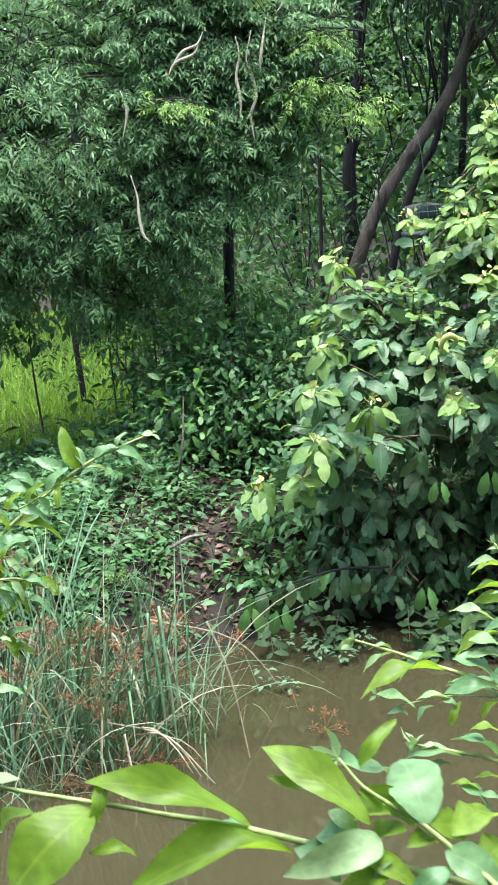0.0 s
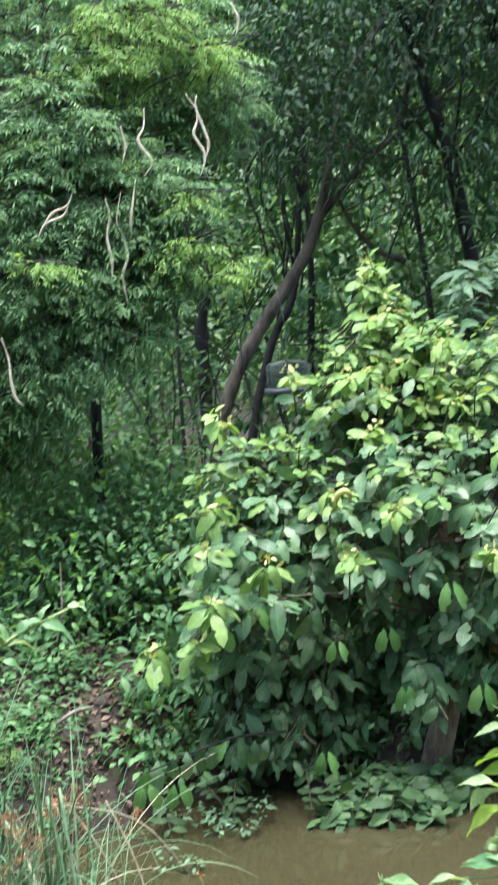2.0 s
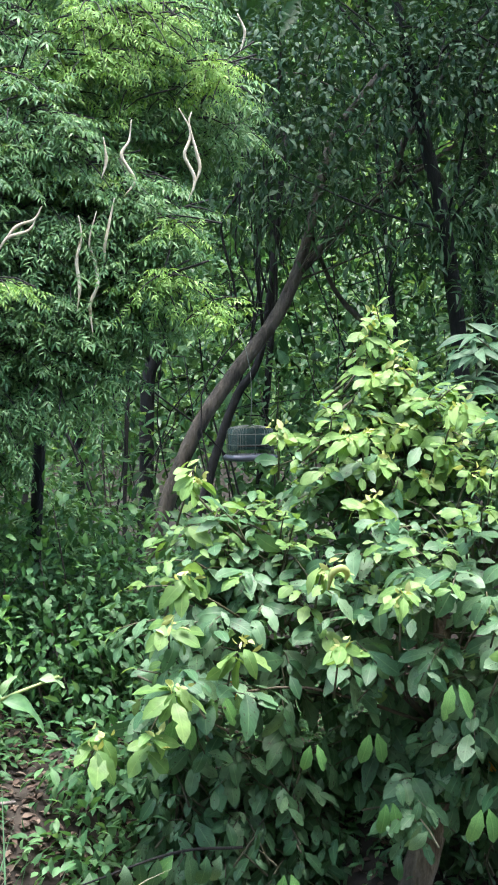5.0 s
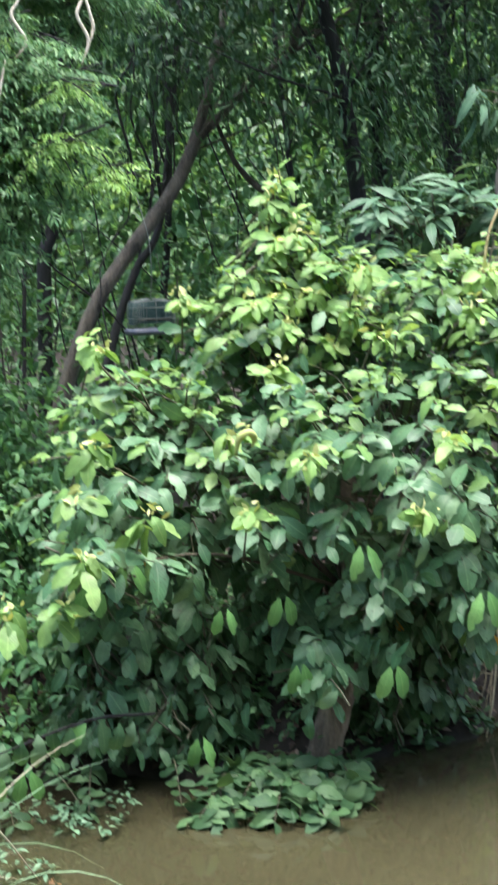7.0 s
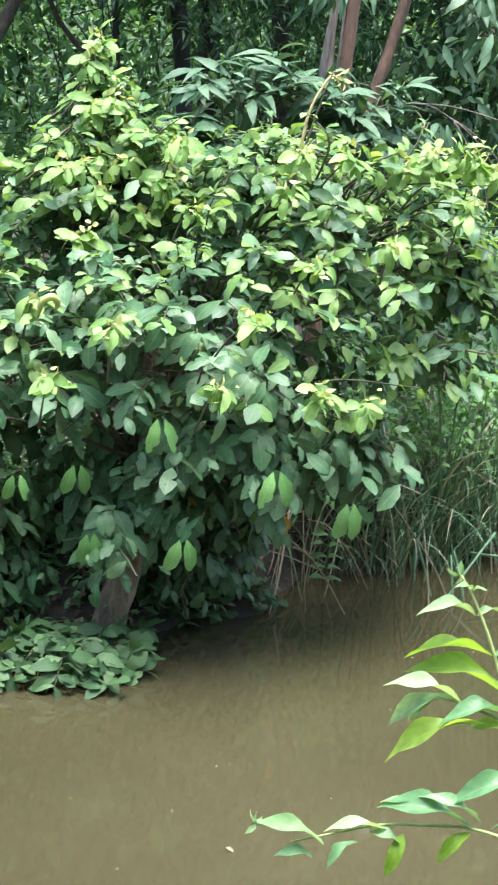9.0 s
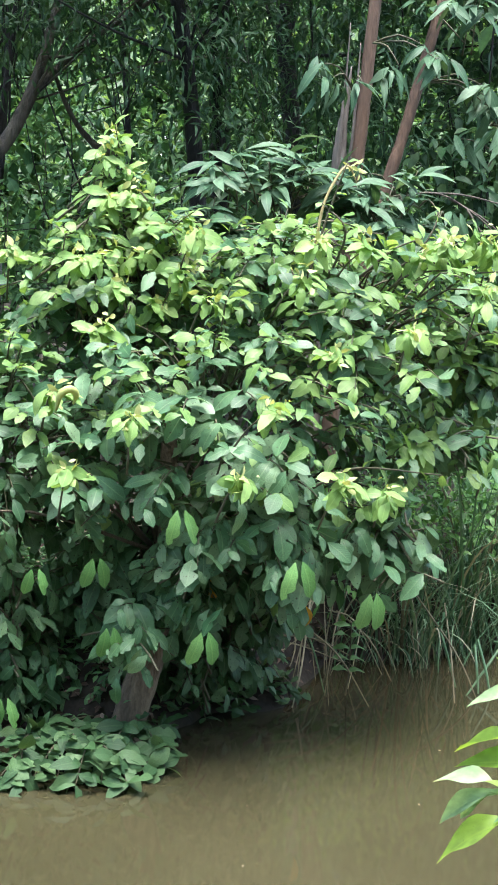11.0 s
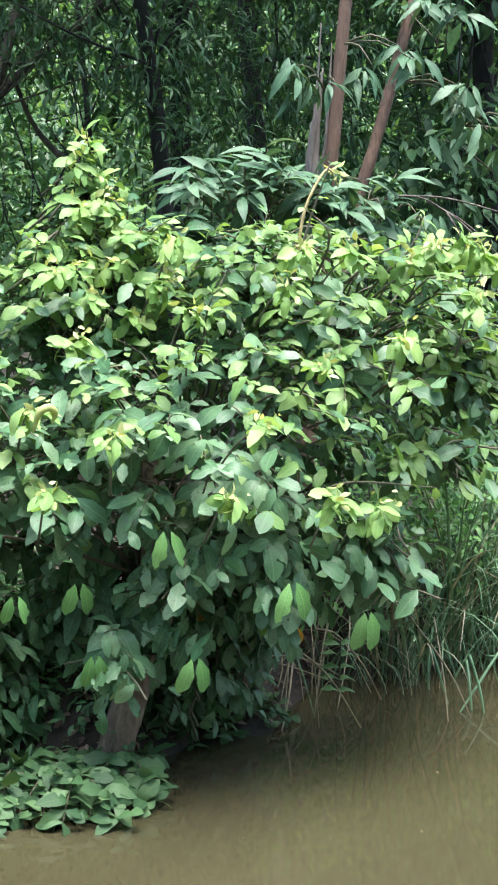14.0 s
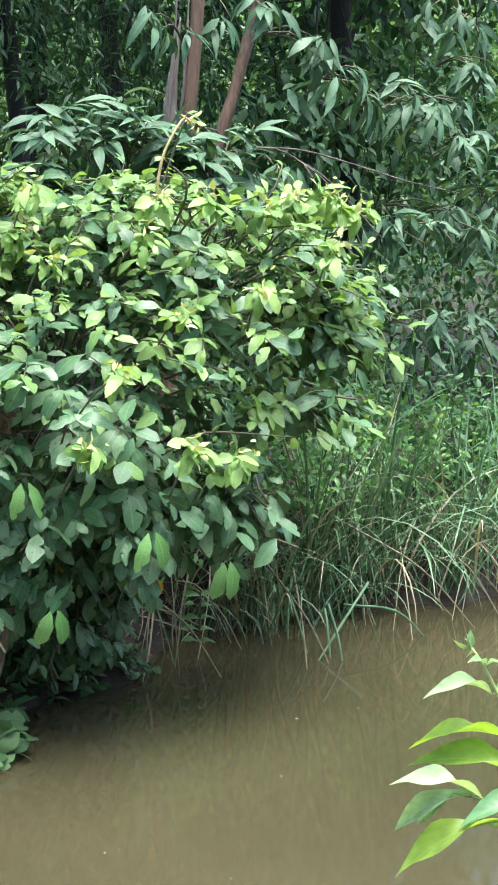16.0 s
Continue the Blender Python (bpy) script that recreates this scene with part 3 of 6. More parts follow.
def shoot(parent, foot, tip, n, size, bend=0.04, mat=YOUNG_LEAF):
    """A slender shoot with alternate leaves, smaller towards its tip."""
    foot, tip = np.array(foot), np.array(tip)
    mid = (foot + tip) / 2 + (rng.normal(0, bend), rng.normal(0, bend), bend)
    part("shoot", make_mesh("shoot", *tube([foot, mid, tip], (0.005, 0.004, 0.002), 5)), TWIG, parent)
    s = np.linspace(0.1, 1.0, n)[:, None]
    pos = (1 - s) ** 2 * foot + 2 * s * (1 - s) * (2 * mid - (foot + tip) / 2) + s**2 * tip
    d = norm(tip - foot)
    a = np.arange(n) * 2.4 + rng.uniform(0, 6)
    e1 = norm(np.cross(d, [0.2, 0.9, 0.3]))
    e2 = np.cross(d, e1)
    along = np.cos(a)[:, None] * e1 + np.sin(a)[:, None] * e2 + d * 0.5 + (0, -0.1, -0.15) + jitter(n, 0.15)
    up = np.array([0, -0.4, 1.0]) + jitter(n, 0.25)
    single_leaves(parent, pos, along, up, size * (1.1 - 0.5 * s[:, 0]) * rng.uniform(0.85, 1.15, n), np.ones(n, bool), (mat, mat))


# the leading shoots, then those of the flanks
for foot, tip, n, size in (
        ((1.86, 5.8, 1.65), (1.82, 5.8, 2.1), 17, 0.11), ((1.84, 5.85, 1.6), (1.79, 5.86, 1.97), 12, 0.105), ((1.95, 5.8, 1.6), (1.95, 5.84, 1.9), 10, 0.1), ((2.32, 5.3, 1.6), (2.42, 5.24, 2.0), 6, 0.06),
        ((1.35, 5.8, 1.25), (1.14, 5.86, 1.56), 9, 0.08), ((1.7, 5.7, 1.4), (1.6, 5.68, 1.72), 8, 0.085), ((2.65, 5.25, 1.6), (2.78, 5.2, 1.85), 8, 0.075), ((2.85, 5.3, 1.5), (3.05, 5.3, 1.76), 8, 0.075)):
    shoot(bush, foot, tip, n, size, mat=TUFT_LEAF)
for foot, tip, n, size in (
        ((3.0, 5.4, 1.3), (3.5, 5.5, 1.32), 9, 0.08), ((3.0, 5.35, 1.2), (3.42, 5.42, 1.18), 9, 0.085), ((2.7, 5.2, 1.05), (3.2, 5.25, 1.02), 10, 0.09), ((2.2, 5.0, 0.95), (2.6, 4.85, 1.0), 9, 0.09),
        ((2.4, 5.3, 1.6), (2.3, 5.2, 1.86), 7, 0.075), ((1.1, 5.6, 0.75), (0.85, 5.5, 0.92), 7, 0.09), ((1.3, 5.6, 1.0), (1.05, 5.52, 1.15), 8, 0.09)):
    shoot(bush, foot, tip, n, size)

def young_tuft(parent, place, size, n=9, mat=TUFT_LEAF):
    """A drooping tuft of pale young leaves with tiny unfolding ones at its heart."""
    place = np.array(place)
    a = np.linspace(0, 2 * math.pi, n, endpoint=False) + rng.uniform(0, 6)
    along = np.stack([np.cos(a), 0.7 * np.sin(a) - 0.25, rng.uniform(-1.3, 0.25, n)], -1)
    up = np.array([0, -0.7, 0.9]) + jitter(n, 0.35)
    outer = scatter(BROAD, place + jitter(n, 0.012), along, up, size * rng.uniform(0.6, 1.2, n))
    k = 8
    heart = scatter(SMALL, place + jitter(k, 0.018) + (0, -0.02, 0.015), norm(rng.normal(size=(k, 3)) + (0, -0.3, 0.4)), rng.normal(size=(k, 3)), rng.uniform(0.018, 0.045, k))
    tuft = part("young_tuft", make_mesh("young_tuft", *outer), mat, parent, "tuft of pale yellow-green young leaves", "stuff")
    bud = part("bud", make_mesh("bud", *heart), BUD_LEAF, kind="stuff")
    bud.parent = tuft
    foot = place + (0, 0.12, -0.14) + jitter(1, 0.03)[0]
    part("shoot", make_mesh("shoot", *tube([foot, (foot + place) / 2 + (0, 0, 0.02), place], (0.004, 0.003, 0.002), 4, 0, 2)), TWIG, parent)


TUFTS = [(1.83, 5.84, 2.05), (1.87, 5.82, 1.92), (1.8, 5.8, 1.78), (2.0, 5.74, 1.66), (1.93, 5.8, 1.8), (1.78, 5.72, 1.7), (1.60, 5.56, 1.64), (1.79, 5.81, 1.98), (1.84, 5.70, 1.86), (1.85, 5.13, 1.53), (1.89, 4.77, 1.23), (1.80, 4.77, 1.03), (1.40, 5.12, 1.01), (1.39, 5.24, 1.24), (2.35, 4.80, 0.96), (2.14, 4.74, 1.00),
         (2.69, 5.04, 1.75), (3.04, 5.30, 1.73), (2.41, 4.81, 1.47), (2.27, 5.17, 1.72), (3.17, 5.30, 0.94), (2.18, 5.10, 1.61), (1.53, 4.96, 1.19), (2.17, 4.87, 1.39), (2.40, 5.06, 1.72), (1.90, 5.40, 1.61),
         (2.70, 4.83, 1.59), (1.94, 5.40, 1.73), (1.12, 5.75, 1.5), (0.99, 5.43, 1.21), (0.93, 5.39, 1.06), (0.83, 5.22, 0.76), (1.11, 5.26, 1.00), (1.67, 5.55, 1.64), (1.44, 5.77, 1.66), (0.89, 5.20, 0.90), (0.68, 5.30, 0.74)]
for spot in TUFTS:
    if spot[0] < 1.3 and spot[2] < 1.3:
        young_tuft(bush, spot, float(rng.uniform(0.1, 0.125)), 8, YOUNG_LEAF)
    else:
        young_tuft(bush, spot, float(rng.uniform(0.06, 0.09)), int(rng.integers(10, 16)))

# bright leaf pairs that hang at the front of the bush
PAIRS = [(1.61, 5.36, 0.68, 0.12), (2.02, 4.77, 0.77, 0.14), (2.46, 5.0, 0.58, 0.15), (1.40, 5.36, 0.66, 0.1), (1.12, 5.5, 0.82, 0.13), (1.35, 5.48, 0.2, 0.12),
         (1.78, 5.1, 0.88, 0.13), (0.95, 5.36, 0.79, 0.13), (0.63, 5.48, 0.2, 0.13), (0.74, 5.42, 0.2, 0.12), (1.64, 5.3, 0.46, 0.12), (1.84, 5.02, 0.5, 0.13)]
pp, pa, pu, ps = [], [], [], []
for x, y, z, s in PAIRS:
    near = 0.975
    for side in (-1, 1):
        pp.append((-0.24 + (x + 0.24) * near + side * 0.012, 1.06 + (y - 1.06) * near, 1.76 + (z - 1.76) * near))
        pa.append((side * 0.24 + rng.normal(0, 0.1), -0.12 - 0.06 * side, -0.95))
        pu.append((0.1 * side, -1.0, 0.35))
        ps.append(s * 0.85)
single_leaves(bush, np.array(pp), np.array(pa), np.array(pu), np.array(ps), np.ones(len(pp), bool), (BUSH_LEAF, PAIR_LEAF), [int(rng.choice((0, 4))) for _ in pp])
# a bough with a row of leaves hanging over the water
part("limb", make_mesh("limb", *tube([(1.2, 5.5, 0.3), (0.95, 5.44, 0.33), (0.62, 5.4, 0.27)], (0.006, 0.005, 0.003), 5)), BARK_DARK, bush)
hx = np.linspace(0.62, 1.1, 10)
hp = np.stack([hx, 5.42 + 0.02 * np.sin(hx * 40), 0.28 + 0.05 * np.sin((hx - 0.6) * 5)], -1)
single_leaves(bush, hp, np.array([-0.25, -0.15, -1.0]) + jitter(10, 0.2), np.array([0.0, -1.0, 0.3]) + jitter(10, 0.2), rng.uniform(0.1, 0.125, 10), np.arange(10) % 6 == 0, (BUSH_LEAF, PAIR_LEAF))


# ---- trees ----
def tree(name, label, trunk_pts, radii, bark, lobes, clumps, per, spread, size, shapes, leaf, limbs=8, hang=0.3, shell=0.45, sides=9, whorl=False, limb_bark=None):
    base = np.array(trunk_pts[0], float)
    ob = thing(name, label, "tree", at=base)
    part("trunk", make_mesh("trunk", *tube(trunk_pts, radii, sides, 0.06, 6)), bark, ob)
    centres, out, lobe = in_lobes(lobes, clumps, shell)
    for c in centres[rng.choice(len(centres), min(limbs, len(centres)), replace=False)]:
        near = np.array(trunk_pts[len(trunk_pts) // 2:], float)
        start = near[int(rng.integers(0, len(near)))]
        bend = start * 0.5 + c * 0.5 + rng.normal(0, 0.15, 3) + (0, 0, 0.25)
        r0 = min(radii[-1] * 0.45, 0.012)
        part("limb", make_mesh("limb", *tube([start, bend, c], (r0, r0 * 0.7, r0 * 0.3), 6, 0.06)), limb_bark or bark, ob)
    if whorl:
        rows = [rosette(c, o, per, size, hang) for c, o in zip(centres, out)]
        arrays = [np.concatenate([r[k] for r in rows]) for k in range(4)]
        part("crown", make_mesh("crown", *scatter(shapes, *arrays)), leaf, ob, kind="stuff")
        twigs = [tube([c - o * 0.25 + jitter(1, 0.04)[0] - (0, 0, 0.1), c - o * 0.12 - (0, 0, 0.03), c], (0.004, 0.003, 0.002), 4, 0, 2) for c, o in zip(centres, out)]
        part("twig", make_mesh("twig", *merge(twigs)), TWIG, ob, kind="stuff")
    else:
        leaf_cloud("crown", shapes, centres, out, per, spread, size, leaf, ob, hang)
    return ob


def feather_sprays(name, lobes, count, size, material, parent, per=9, shell=0.5):
    """Flat drooping sprays of feather leaves, two ranks to a twig, with gaps between the sprays."""
    tips, out, _ = in_lobes(lobes, count, shell)
    pos, along, up, sizes, twigs = [], [], [], [], []
    for c, o in zip(tips, out):
        d = norm(np.array([o[0] * 0.7 + rng.normal(0, 0.5), o[1] * 0.5 - 0.35 + rng.normal(0, 0.3), 0.25 * o[2] + rng.normal(-0.1, 0.2)]))
        side = norm(np.cross(d, [0, 0, 1.0]))
        reach = rng.uniform(0.16, 0.3)
        s = np.linspace(-0.5, 0.5, per)
        sag = -0.25 * reach * (s + 0.5) ** 2
        sg = np.where(np.arange(per) % 2, 1.0, -1.0)
        pos.append(c + d * (s * reach)[:, None] + np.stack([0 * s, 0 * s, sag], -1))
        along.append(side * (sg * (1.0 - 0.5 * (s + 0.5)))[:, None] + d * (0.5 + 0.5 * (s + 0.5))[:, None] - np.array([0, 0.1, 0.3]) + jitter(per, 0.16))
        up.append(np.array([0, -0.5, 1.0]) + jitter(per, 0.4))
        sizes.append(size * rng.uniform(0.7, 1.2, per) * np.interp(s, (-0.5, 0, 0.5), (0.85, 1.1, 0.75)))
        twigs.append(tube([c - d * reach * 0.9, c, c + d * reach * 0.5 - (0, 0, 0.25 * reach)], (0.004, 0.003, 0.0015), 4, 0, 2))
    arrays = [np.concatenate(a) for a in (pos, along, up, sizes)]
    part(name, make_mesh(name, *scatter(FEATHER, *arrays)), material, parent, kind="stuff")
    part("twig", make_mesh("twig", *merge(twigs)), BARK_DARK, parent, kind="stuff")


# feather-leaved tree with hanging pods
FEATHER_LOBES = [((0.78, 7.02, 2.75), (0.7, 0.4, 0.65)), ((0.15, 6.9, 2.1), (0.6, 0.45, 0.7)), ((0.85, 7.2, 3.4), (0.85, 0.45, 0.4)), ((-0.5, 7.1, 2.5), (0.6, 0.5, 0.9)),
                 ((1.05, 6.75, 2.2), (0.3, 0.28, 0.26)), ((-0.4, 7.0, 1.65), (0.6, 0.4, 0.3)), ((1.5, 7.05, 3.02), (0.3, 0.25, 0.3)),
                 ((0.75, 6.9, 1.95), (0.35, 0.3, 0.2)), ((0.3, 7.0, 1.6), (0.4, 0.3, 0.3))]
feather_tree = tree("feather_tree", "feathery-leaved green tree with bright young shoots behind the bank", [(0.82, 7.4, 0.4), (0.9, 7.4, 1.7), (0.98, 7.3, 2.7), (1.0, 7.1, 4.4)],
                    (0.03, 0.027, 0.023, 0.015), BARK_DARK, FEATHER_LOBES, 60, 5, 0.1, 0.12, FEATHER, PINNATE, 16, 0.3)
feather_sprays("spray", FEATHER_LOBES, 1450, 0.108, PINNATE, feather_tree, 9, 0.3)
YOUNG_LOBES = [((1.15, 6.72, 3.27), (0.32, 0.15, 0.14)), ((1.50, 6.72, 3.10), (0.1, 0.12, 0.05)), ((1.16, 6.72, 3.00), (0.12, 0.12, 0.04)), ((0.85, 6.72, 2.67), (0.22, 0.12, 0.05)), ((1.01, 6.72, 3.11), (0.2, 0.12, 0.06)),
               ((1.2, 6.45, 2.24), (0.13, 0.12, 0.05)), ((1.42, 6.45, 2.12), (0.1, 0.1, 0.04)), ((0.79, 6.72, 3.04), (0.16, 0.12, 0.07)), ((0.55, 6.4, 2.2), (0.1, 0.1, 0.04)), ((0.65, 6.72, 2.78), (0.12, 0.1, 0.04)), ((1.3, 6.45, 2.45), (0.1, 0.1, 0.04))]
feather_sprays("young_spray", YOUNG_LOBES, 150, 0.078, PINNATE_YOUNG, feather_tree, 9, 0.3)

FRONT_LOBES = [(q, (0.22, 0.12, 0.16)) for q in ((0.82, 6.63, 2.77), (0.90, 6.63, 2.48), (1.05, 6.63, 2.59), (0.84, 6.63, 2.21), (1.08, 6.63, 2.27), (0.79, 6.63, 2.02), (0.66, 6.63, 2.40), (0.84, 6.63, 2.22), (0.69, 6.63, 1.97), (0.86, 6.63, 1.86), (0.50, 6.63, 1.77), (1.06, 6.63, 2.42), (0.55, 6.63, 2.6), (1.2, 6.63, 2.45), (0.62, 6.63, 2.2), (0.7, 6.63, 2.9))]
feather_sprays("front_spray", FRONT_LOBES, 500, 0.095, PINNATE, feather_tree, 9, 0.3)

# leaning tree, its thin neighbour and the black trunk
tree("leaning_tree", "leaning rough-barked brown tree with dark drooping leaves", [(1.46, 8.2, 0.4), (1.64, 8.2, 1.06), (1.78, 8.2, 1.44), (1.92, 8.2, 1.69), (2.13, 8.2, 1.96), (2.28, 8.2, 2.15), (2.39, 8.2, 2.35), (2.47, 8.2, 2.58), (2.54, 8.2, 2.85), (2.62, 8.2, 3.12), (2.77, 8.2, 3.32), (2.94, 8.2, 3.53)],
     (0.046, 0.042, 0.04, 0.039, 0.038, 0.037, 0.035, 0.027, 0.024, 0.022, 0.018, 0.014), BARK,
     [((3.0, 7.9, 2.75), (0.75, 0.4, 0.35)), ((3.9, 8.0, 2.9), (0.8, 0.4, 0.5)), ((2.4, 8.3, 2.9), (0.5, 0.35, 0.4)), ((3.3, 7.8, 2.3), (0.4, 0.3, 0.2)), ((4.3, 8.0, 2.4), (0.4, 0.3, 0.3))],
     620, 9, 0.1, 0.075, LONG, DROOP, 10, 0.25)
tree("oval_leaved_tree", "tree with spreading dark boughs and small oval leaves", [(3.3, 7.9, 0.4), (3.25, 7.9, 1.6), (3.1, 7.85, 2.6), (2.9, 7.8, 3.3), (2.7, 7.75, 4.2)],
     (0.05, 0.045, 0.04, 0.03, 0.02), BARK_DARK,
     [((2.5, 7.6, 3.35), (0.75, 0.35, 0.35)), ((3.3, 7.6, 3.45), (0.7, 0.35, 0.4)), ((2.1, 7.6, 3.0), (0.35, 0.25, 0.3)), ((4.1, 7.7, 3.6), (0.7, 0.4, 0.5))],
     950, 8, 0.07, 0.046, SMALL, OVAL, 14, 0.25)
for pts in ([(2.38, 8.2, 2.35), (2.54, 8.18, 2.53), (2.7, 8.15, 2.68), (2.93, 8.1, 2.85), (3.3, 8.1, 3.1)], [(2.93, 8.1, 2.85), (2.94, 8.0, 3.08), (3.07, 8.0, 3.23), (3.21, 8.0, 3.53)], [(2.9, 8.15, 2.1), (2.76, 8.2, 2.17), (2.62, 8.2, 2.32), (2.5, 8.2, 2.58)]):
    part("bough", make_mesh("bough", *tube(pts, np.linspace(0.022, 0.009, len(pts)), 7, 0.08)), BARK, bpy.data.objects["leaning_tree"])
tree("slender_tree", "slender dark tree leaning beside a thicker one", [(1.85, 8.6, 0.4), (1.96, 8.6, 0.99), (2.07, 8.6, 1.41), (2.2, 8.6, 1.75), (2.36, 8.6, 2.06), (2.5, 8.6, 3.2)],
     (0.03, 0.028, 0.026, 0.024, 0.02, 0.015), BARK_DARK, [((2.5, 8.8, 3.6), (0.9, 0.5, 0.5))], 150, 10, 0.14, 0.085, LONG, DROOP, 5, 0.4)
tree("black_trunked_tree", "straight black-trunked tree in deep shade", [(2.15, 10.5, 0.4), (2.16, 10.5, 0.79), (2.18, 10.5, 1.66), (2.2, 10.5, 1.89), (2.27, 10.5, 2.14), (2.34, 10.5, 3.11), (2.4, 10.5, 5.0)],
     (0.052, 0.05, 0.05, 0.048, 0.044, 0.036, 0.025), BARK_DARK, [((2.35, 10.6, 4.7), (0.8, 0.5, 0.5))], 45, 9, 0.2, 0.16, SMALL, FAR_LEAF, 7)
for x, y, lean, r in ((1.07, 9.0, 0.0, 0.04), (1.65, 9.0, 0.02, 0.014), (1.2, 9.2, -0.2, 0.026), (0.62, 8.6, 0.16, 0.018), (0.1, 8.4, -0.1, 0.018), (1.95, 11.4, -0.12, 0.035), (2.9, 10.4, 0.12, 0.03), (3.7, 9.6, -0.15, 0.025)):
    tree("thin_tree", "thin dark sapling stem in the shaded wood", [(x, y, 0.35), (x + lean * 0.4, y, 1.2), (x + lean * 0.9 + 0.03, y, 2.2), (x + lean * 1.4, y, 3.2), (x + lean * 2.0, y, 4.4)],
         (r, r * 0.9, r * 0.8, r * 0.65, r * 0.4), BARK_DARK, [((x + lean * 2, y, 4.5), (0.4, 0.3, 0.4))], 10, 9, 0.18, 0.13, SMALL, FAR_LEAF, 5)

# reddish twin trunks with lance-shaped leaves
tree("lance_leaved_tree", "tree with two reddish-brown stems and hanging lance-shaped leaves", [(3.25, 6.6, 0.4), (3.3, 6.6, 1.3), (3.34, 6.6, 2.05), (3.36, 6.6, 2.29), (3.39, 6.6, 2.77), (3.5, 6.6, 4.2)],
     (0.04, 0.034, 0.031, 0.03, 0.027, 0.018), BARK_RED,
     [((4.00, 6.30, 2.23), (0.4, 0.3, 0.26)), ((4.49, 6.20, 2.12), (0.4, 0.3, 0.32)), ((4.28, 6.05, 1.68), (0.45, 0.25, 0.12)), ((4.33, 6.10, 1.22), (0.3, 0.25, 0.12)), ((4.81, 6.15, 1.22), (0.35, 0.25, 0.16)),
      ((3.83, 6.50, 2.78), (0.3, 0.25, 0.16)), ((4.79, 6.40, 2.87), (0.6, 0.4, 0.4)), ((3.00, 6.70, 3.90), (0.8, 0.5, 0.4)), ((4.91, 6.30, 1.81), (0.3, 0.3, 0.2))],
     76, 9, 0.06, 0.13, LANCEOLATE, LANCE, 0, 0.45, whorl=True, limb_bark=BARK_DARK)
for pts, rad, bark, nm, lb in (
        ([(3.28, 6.62, 0.9), (3.43, 6.6, 1.7), (3.51, 6.6, 1.99), (3.6, 6.6, 2.28), (3.75, 6.6, 2.81), (3.98, 6.6, 3.7)], (0.034, 0.031, 0.028, 0.027, 0.025, 0.018), BARK_RED, "slanting_stem", ""),
        ([(3.2, 6.65, 0.6), (3.25, 6.65, 1.6), (3.28, 6.65, 2.04), (3.285, 6.65, 2.2), (3.305, 6.65, 2.36), (3.32, 6.65, 2.5)], (0.03, 0.034, 0.034, 0.025, 0.013, 0.003), BARK_GREY, "grey_stem", "split grey dead stem"),
        ([(3.25, 6.63, 2.0), (3.262, 6.62, 2.25), (3.275, 6.62, 2.45), (3.283, 6.62, 2.68)], (0.014, 0.009, 0.005, 0.002), BARK_GREY, "splinter", "thin grey splinter of the dead stem"),
        ([(3.31, 6.62, 2.0), (3.32, 6.61, 2.2), (3.33, 6.61, 2.45), (3.335, 6.61, 2.6)], (0.013, 0.008, 0.005, 0.002), BARK_GREY, "splinter", "thin grey splinter of the dead stem")):
    part(nm, make_mesh(nm, *tube(pts, rad, 8, 0.1, 6)), bark, bpy.data.objects["lance_leaved_tree"], lb)

# lance-leaved shrub just behind the bush
tree("lance_leaved_shrub", "shrub of long pointed dark green leaves behind the bush", [(2.9, 6.4, 0.45), (2.85, 6.3, 1.0), (2.8, 6.2, 1.5)], (0.025, 0.02, 0.015), BARK,
     [((2.7, 6.1, 1.95), (0.45, 0.25, 0.15)), ((3.1, 6.0, 1.85), (0.3, 0.25, 0.2)), ((2.4, 6.2, 1.75), (0.3, 0.25, 0.15)), ((3.4, 5.9, 1.35), (0.35, 0.3, 0.2))],
     110, 9, 0.05, 0.145, LANCEOLATE, LANCE, 0, 0.1, whorl=True, limb_bark=BARK_DARK)

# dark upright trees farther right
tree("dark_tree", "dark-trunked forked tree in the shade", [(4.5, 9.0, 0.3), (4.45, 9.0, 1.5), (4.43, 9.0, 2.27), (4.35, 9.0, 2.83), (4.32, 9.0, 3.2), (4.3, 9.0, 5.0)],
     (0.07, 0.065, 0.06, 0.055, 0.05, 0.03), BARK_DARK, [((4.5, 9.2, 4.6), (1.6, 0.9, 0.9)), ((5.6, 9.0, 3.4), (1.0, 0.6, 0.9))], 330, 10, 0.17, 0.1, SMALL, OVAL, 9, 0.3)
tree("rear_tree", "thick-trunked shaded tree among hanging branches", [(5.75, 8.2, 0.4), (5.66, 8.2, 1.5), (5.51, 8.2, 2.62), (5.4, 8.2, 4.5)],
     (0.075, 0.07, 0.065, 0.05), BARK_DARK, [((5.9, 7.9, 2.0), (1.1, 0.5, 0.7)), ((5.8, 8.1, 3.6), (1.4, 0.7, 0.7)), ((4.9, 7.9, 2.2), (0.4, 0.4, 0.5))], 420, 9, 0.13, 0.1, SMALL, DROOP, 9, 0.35)


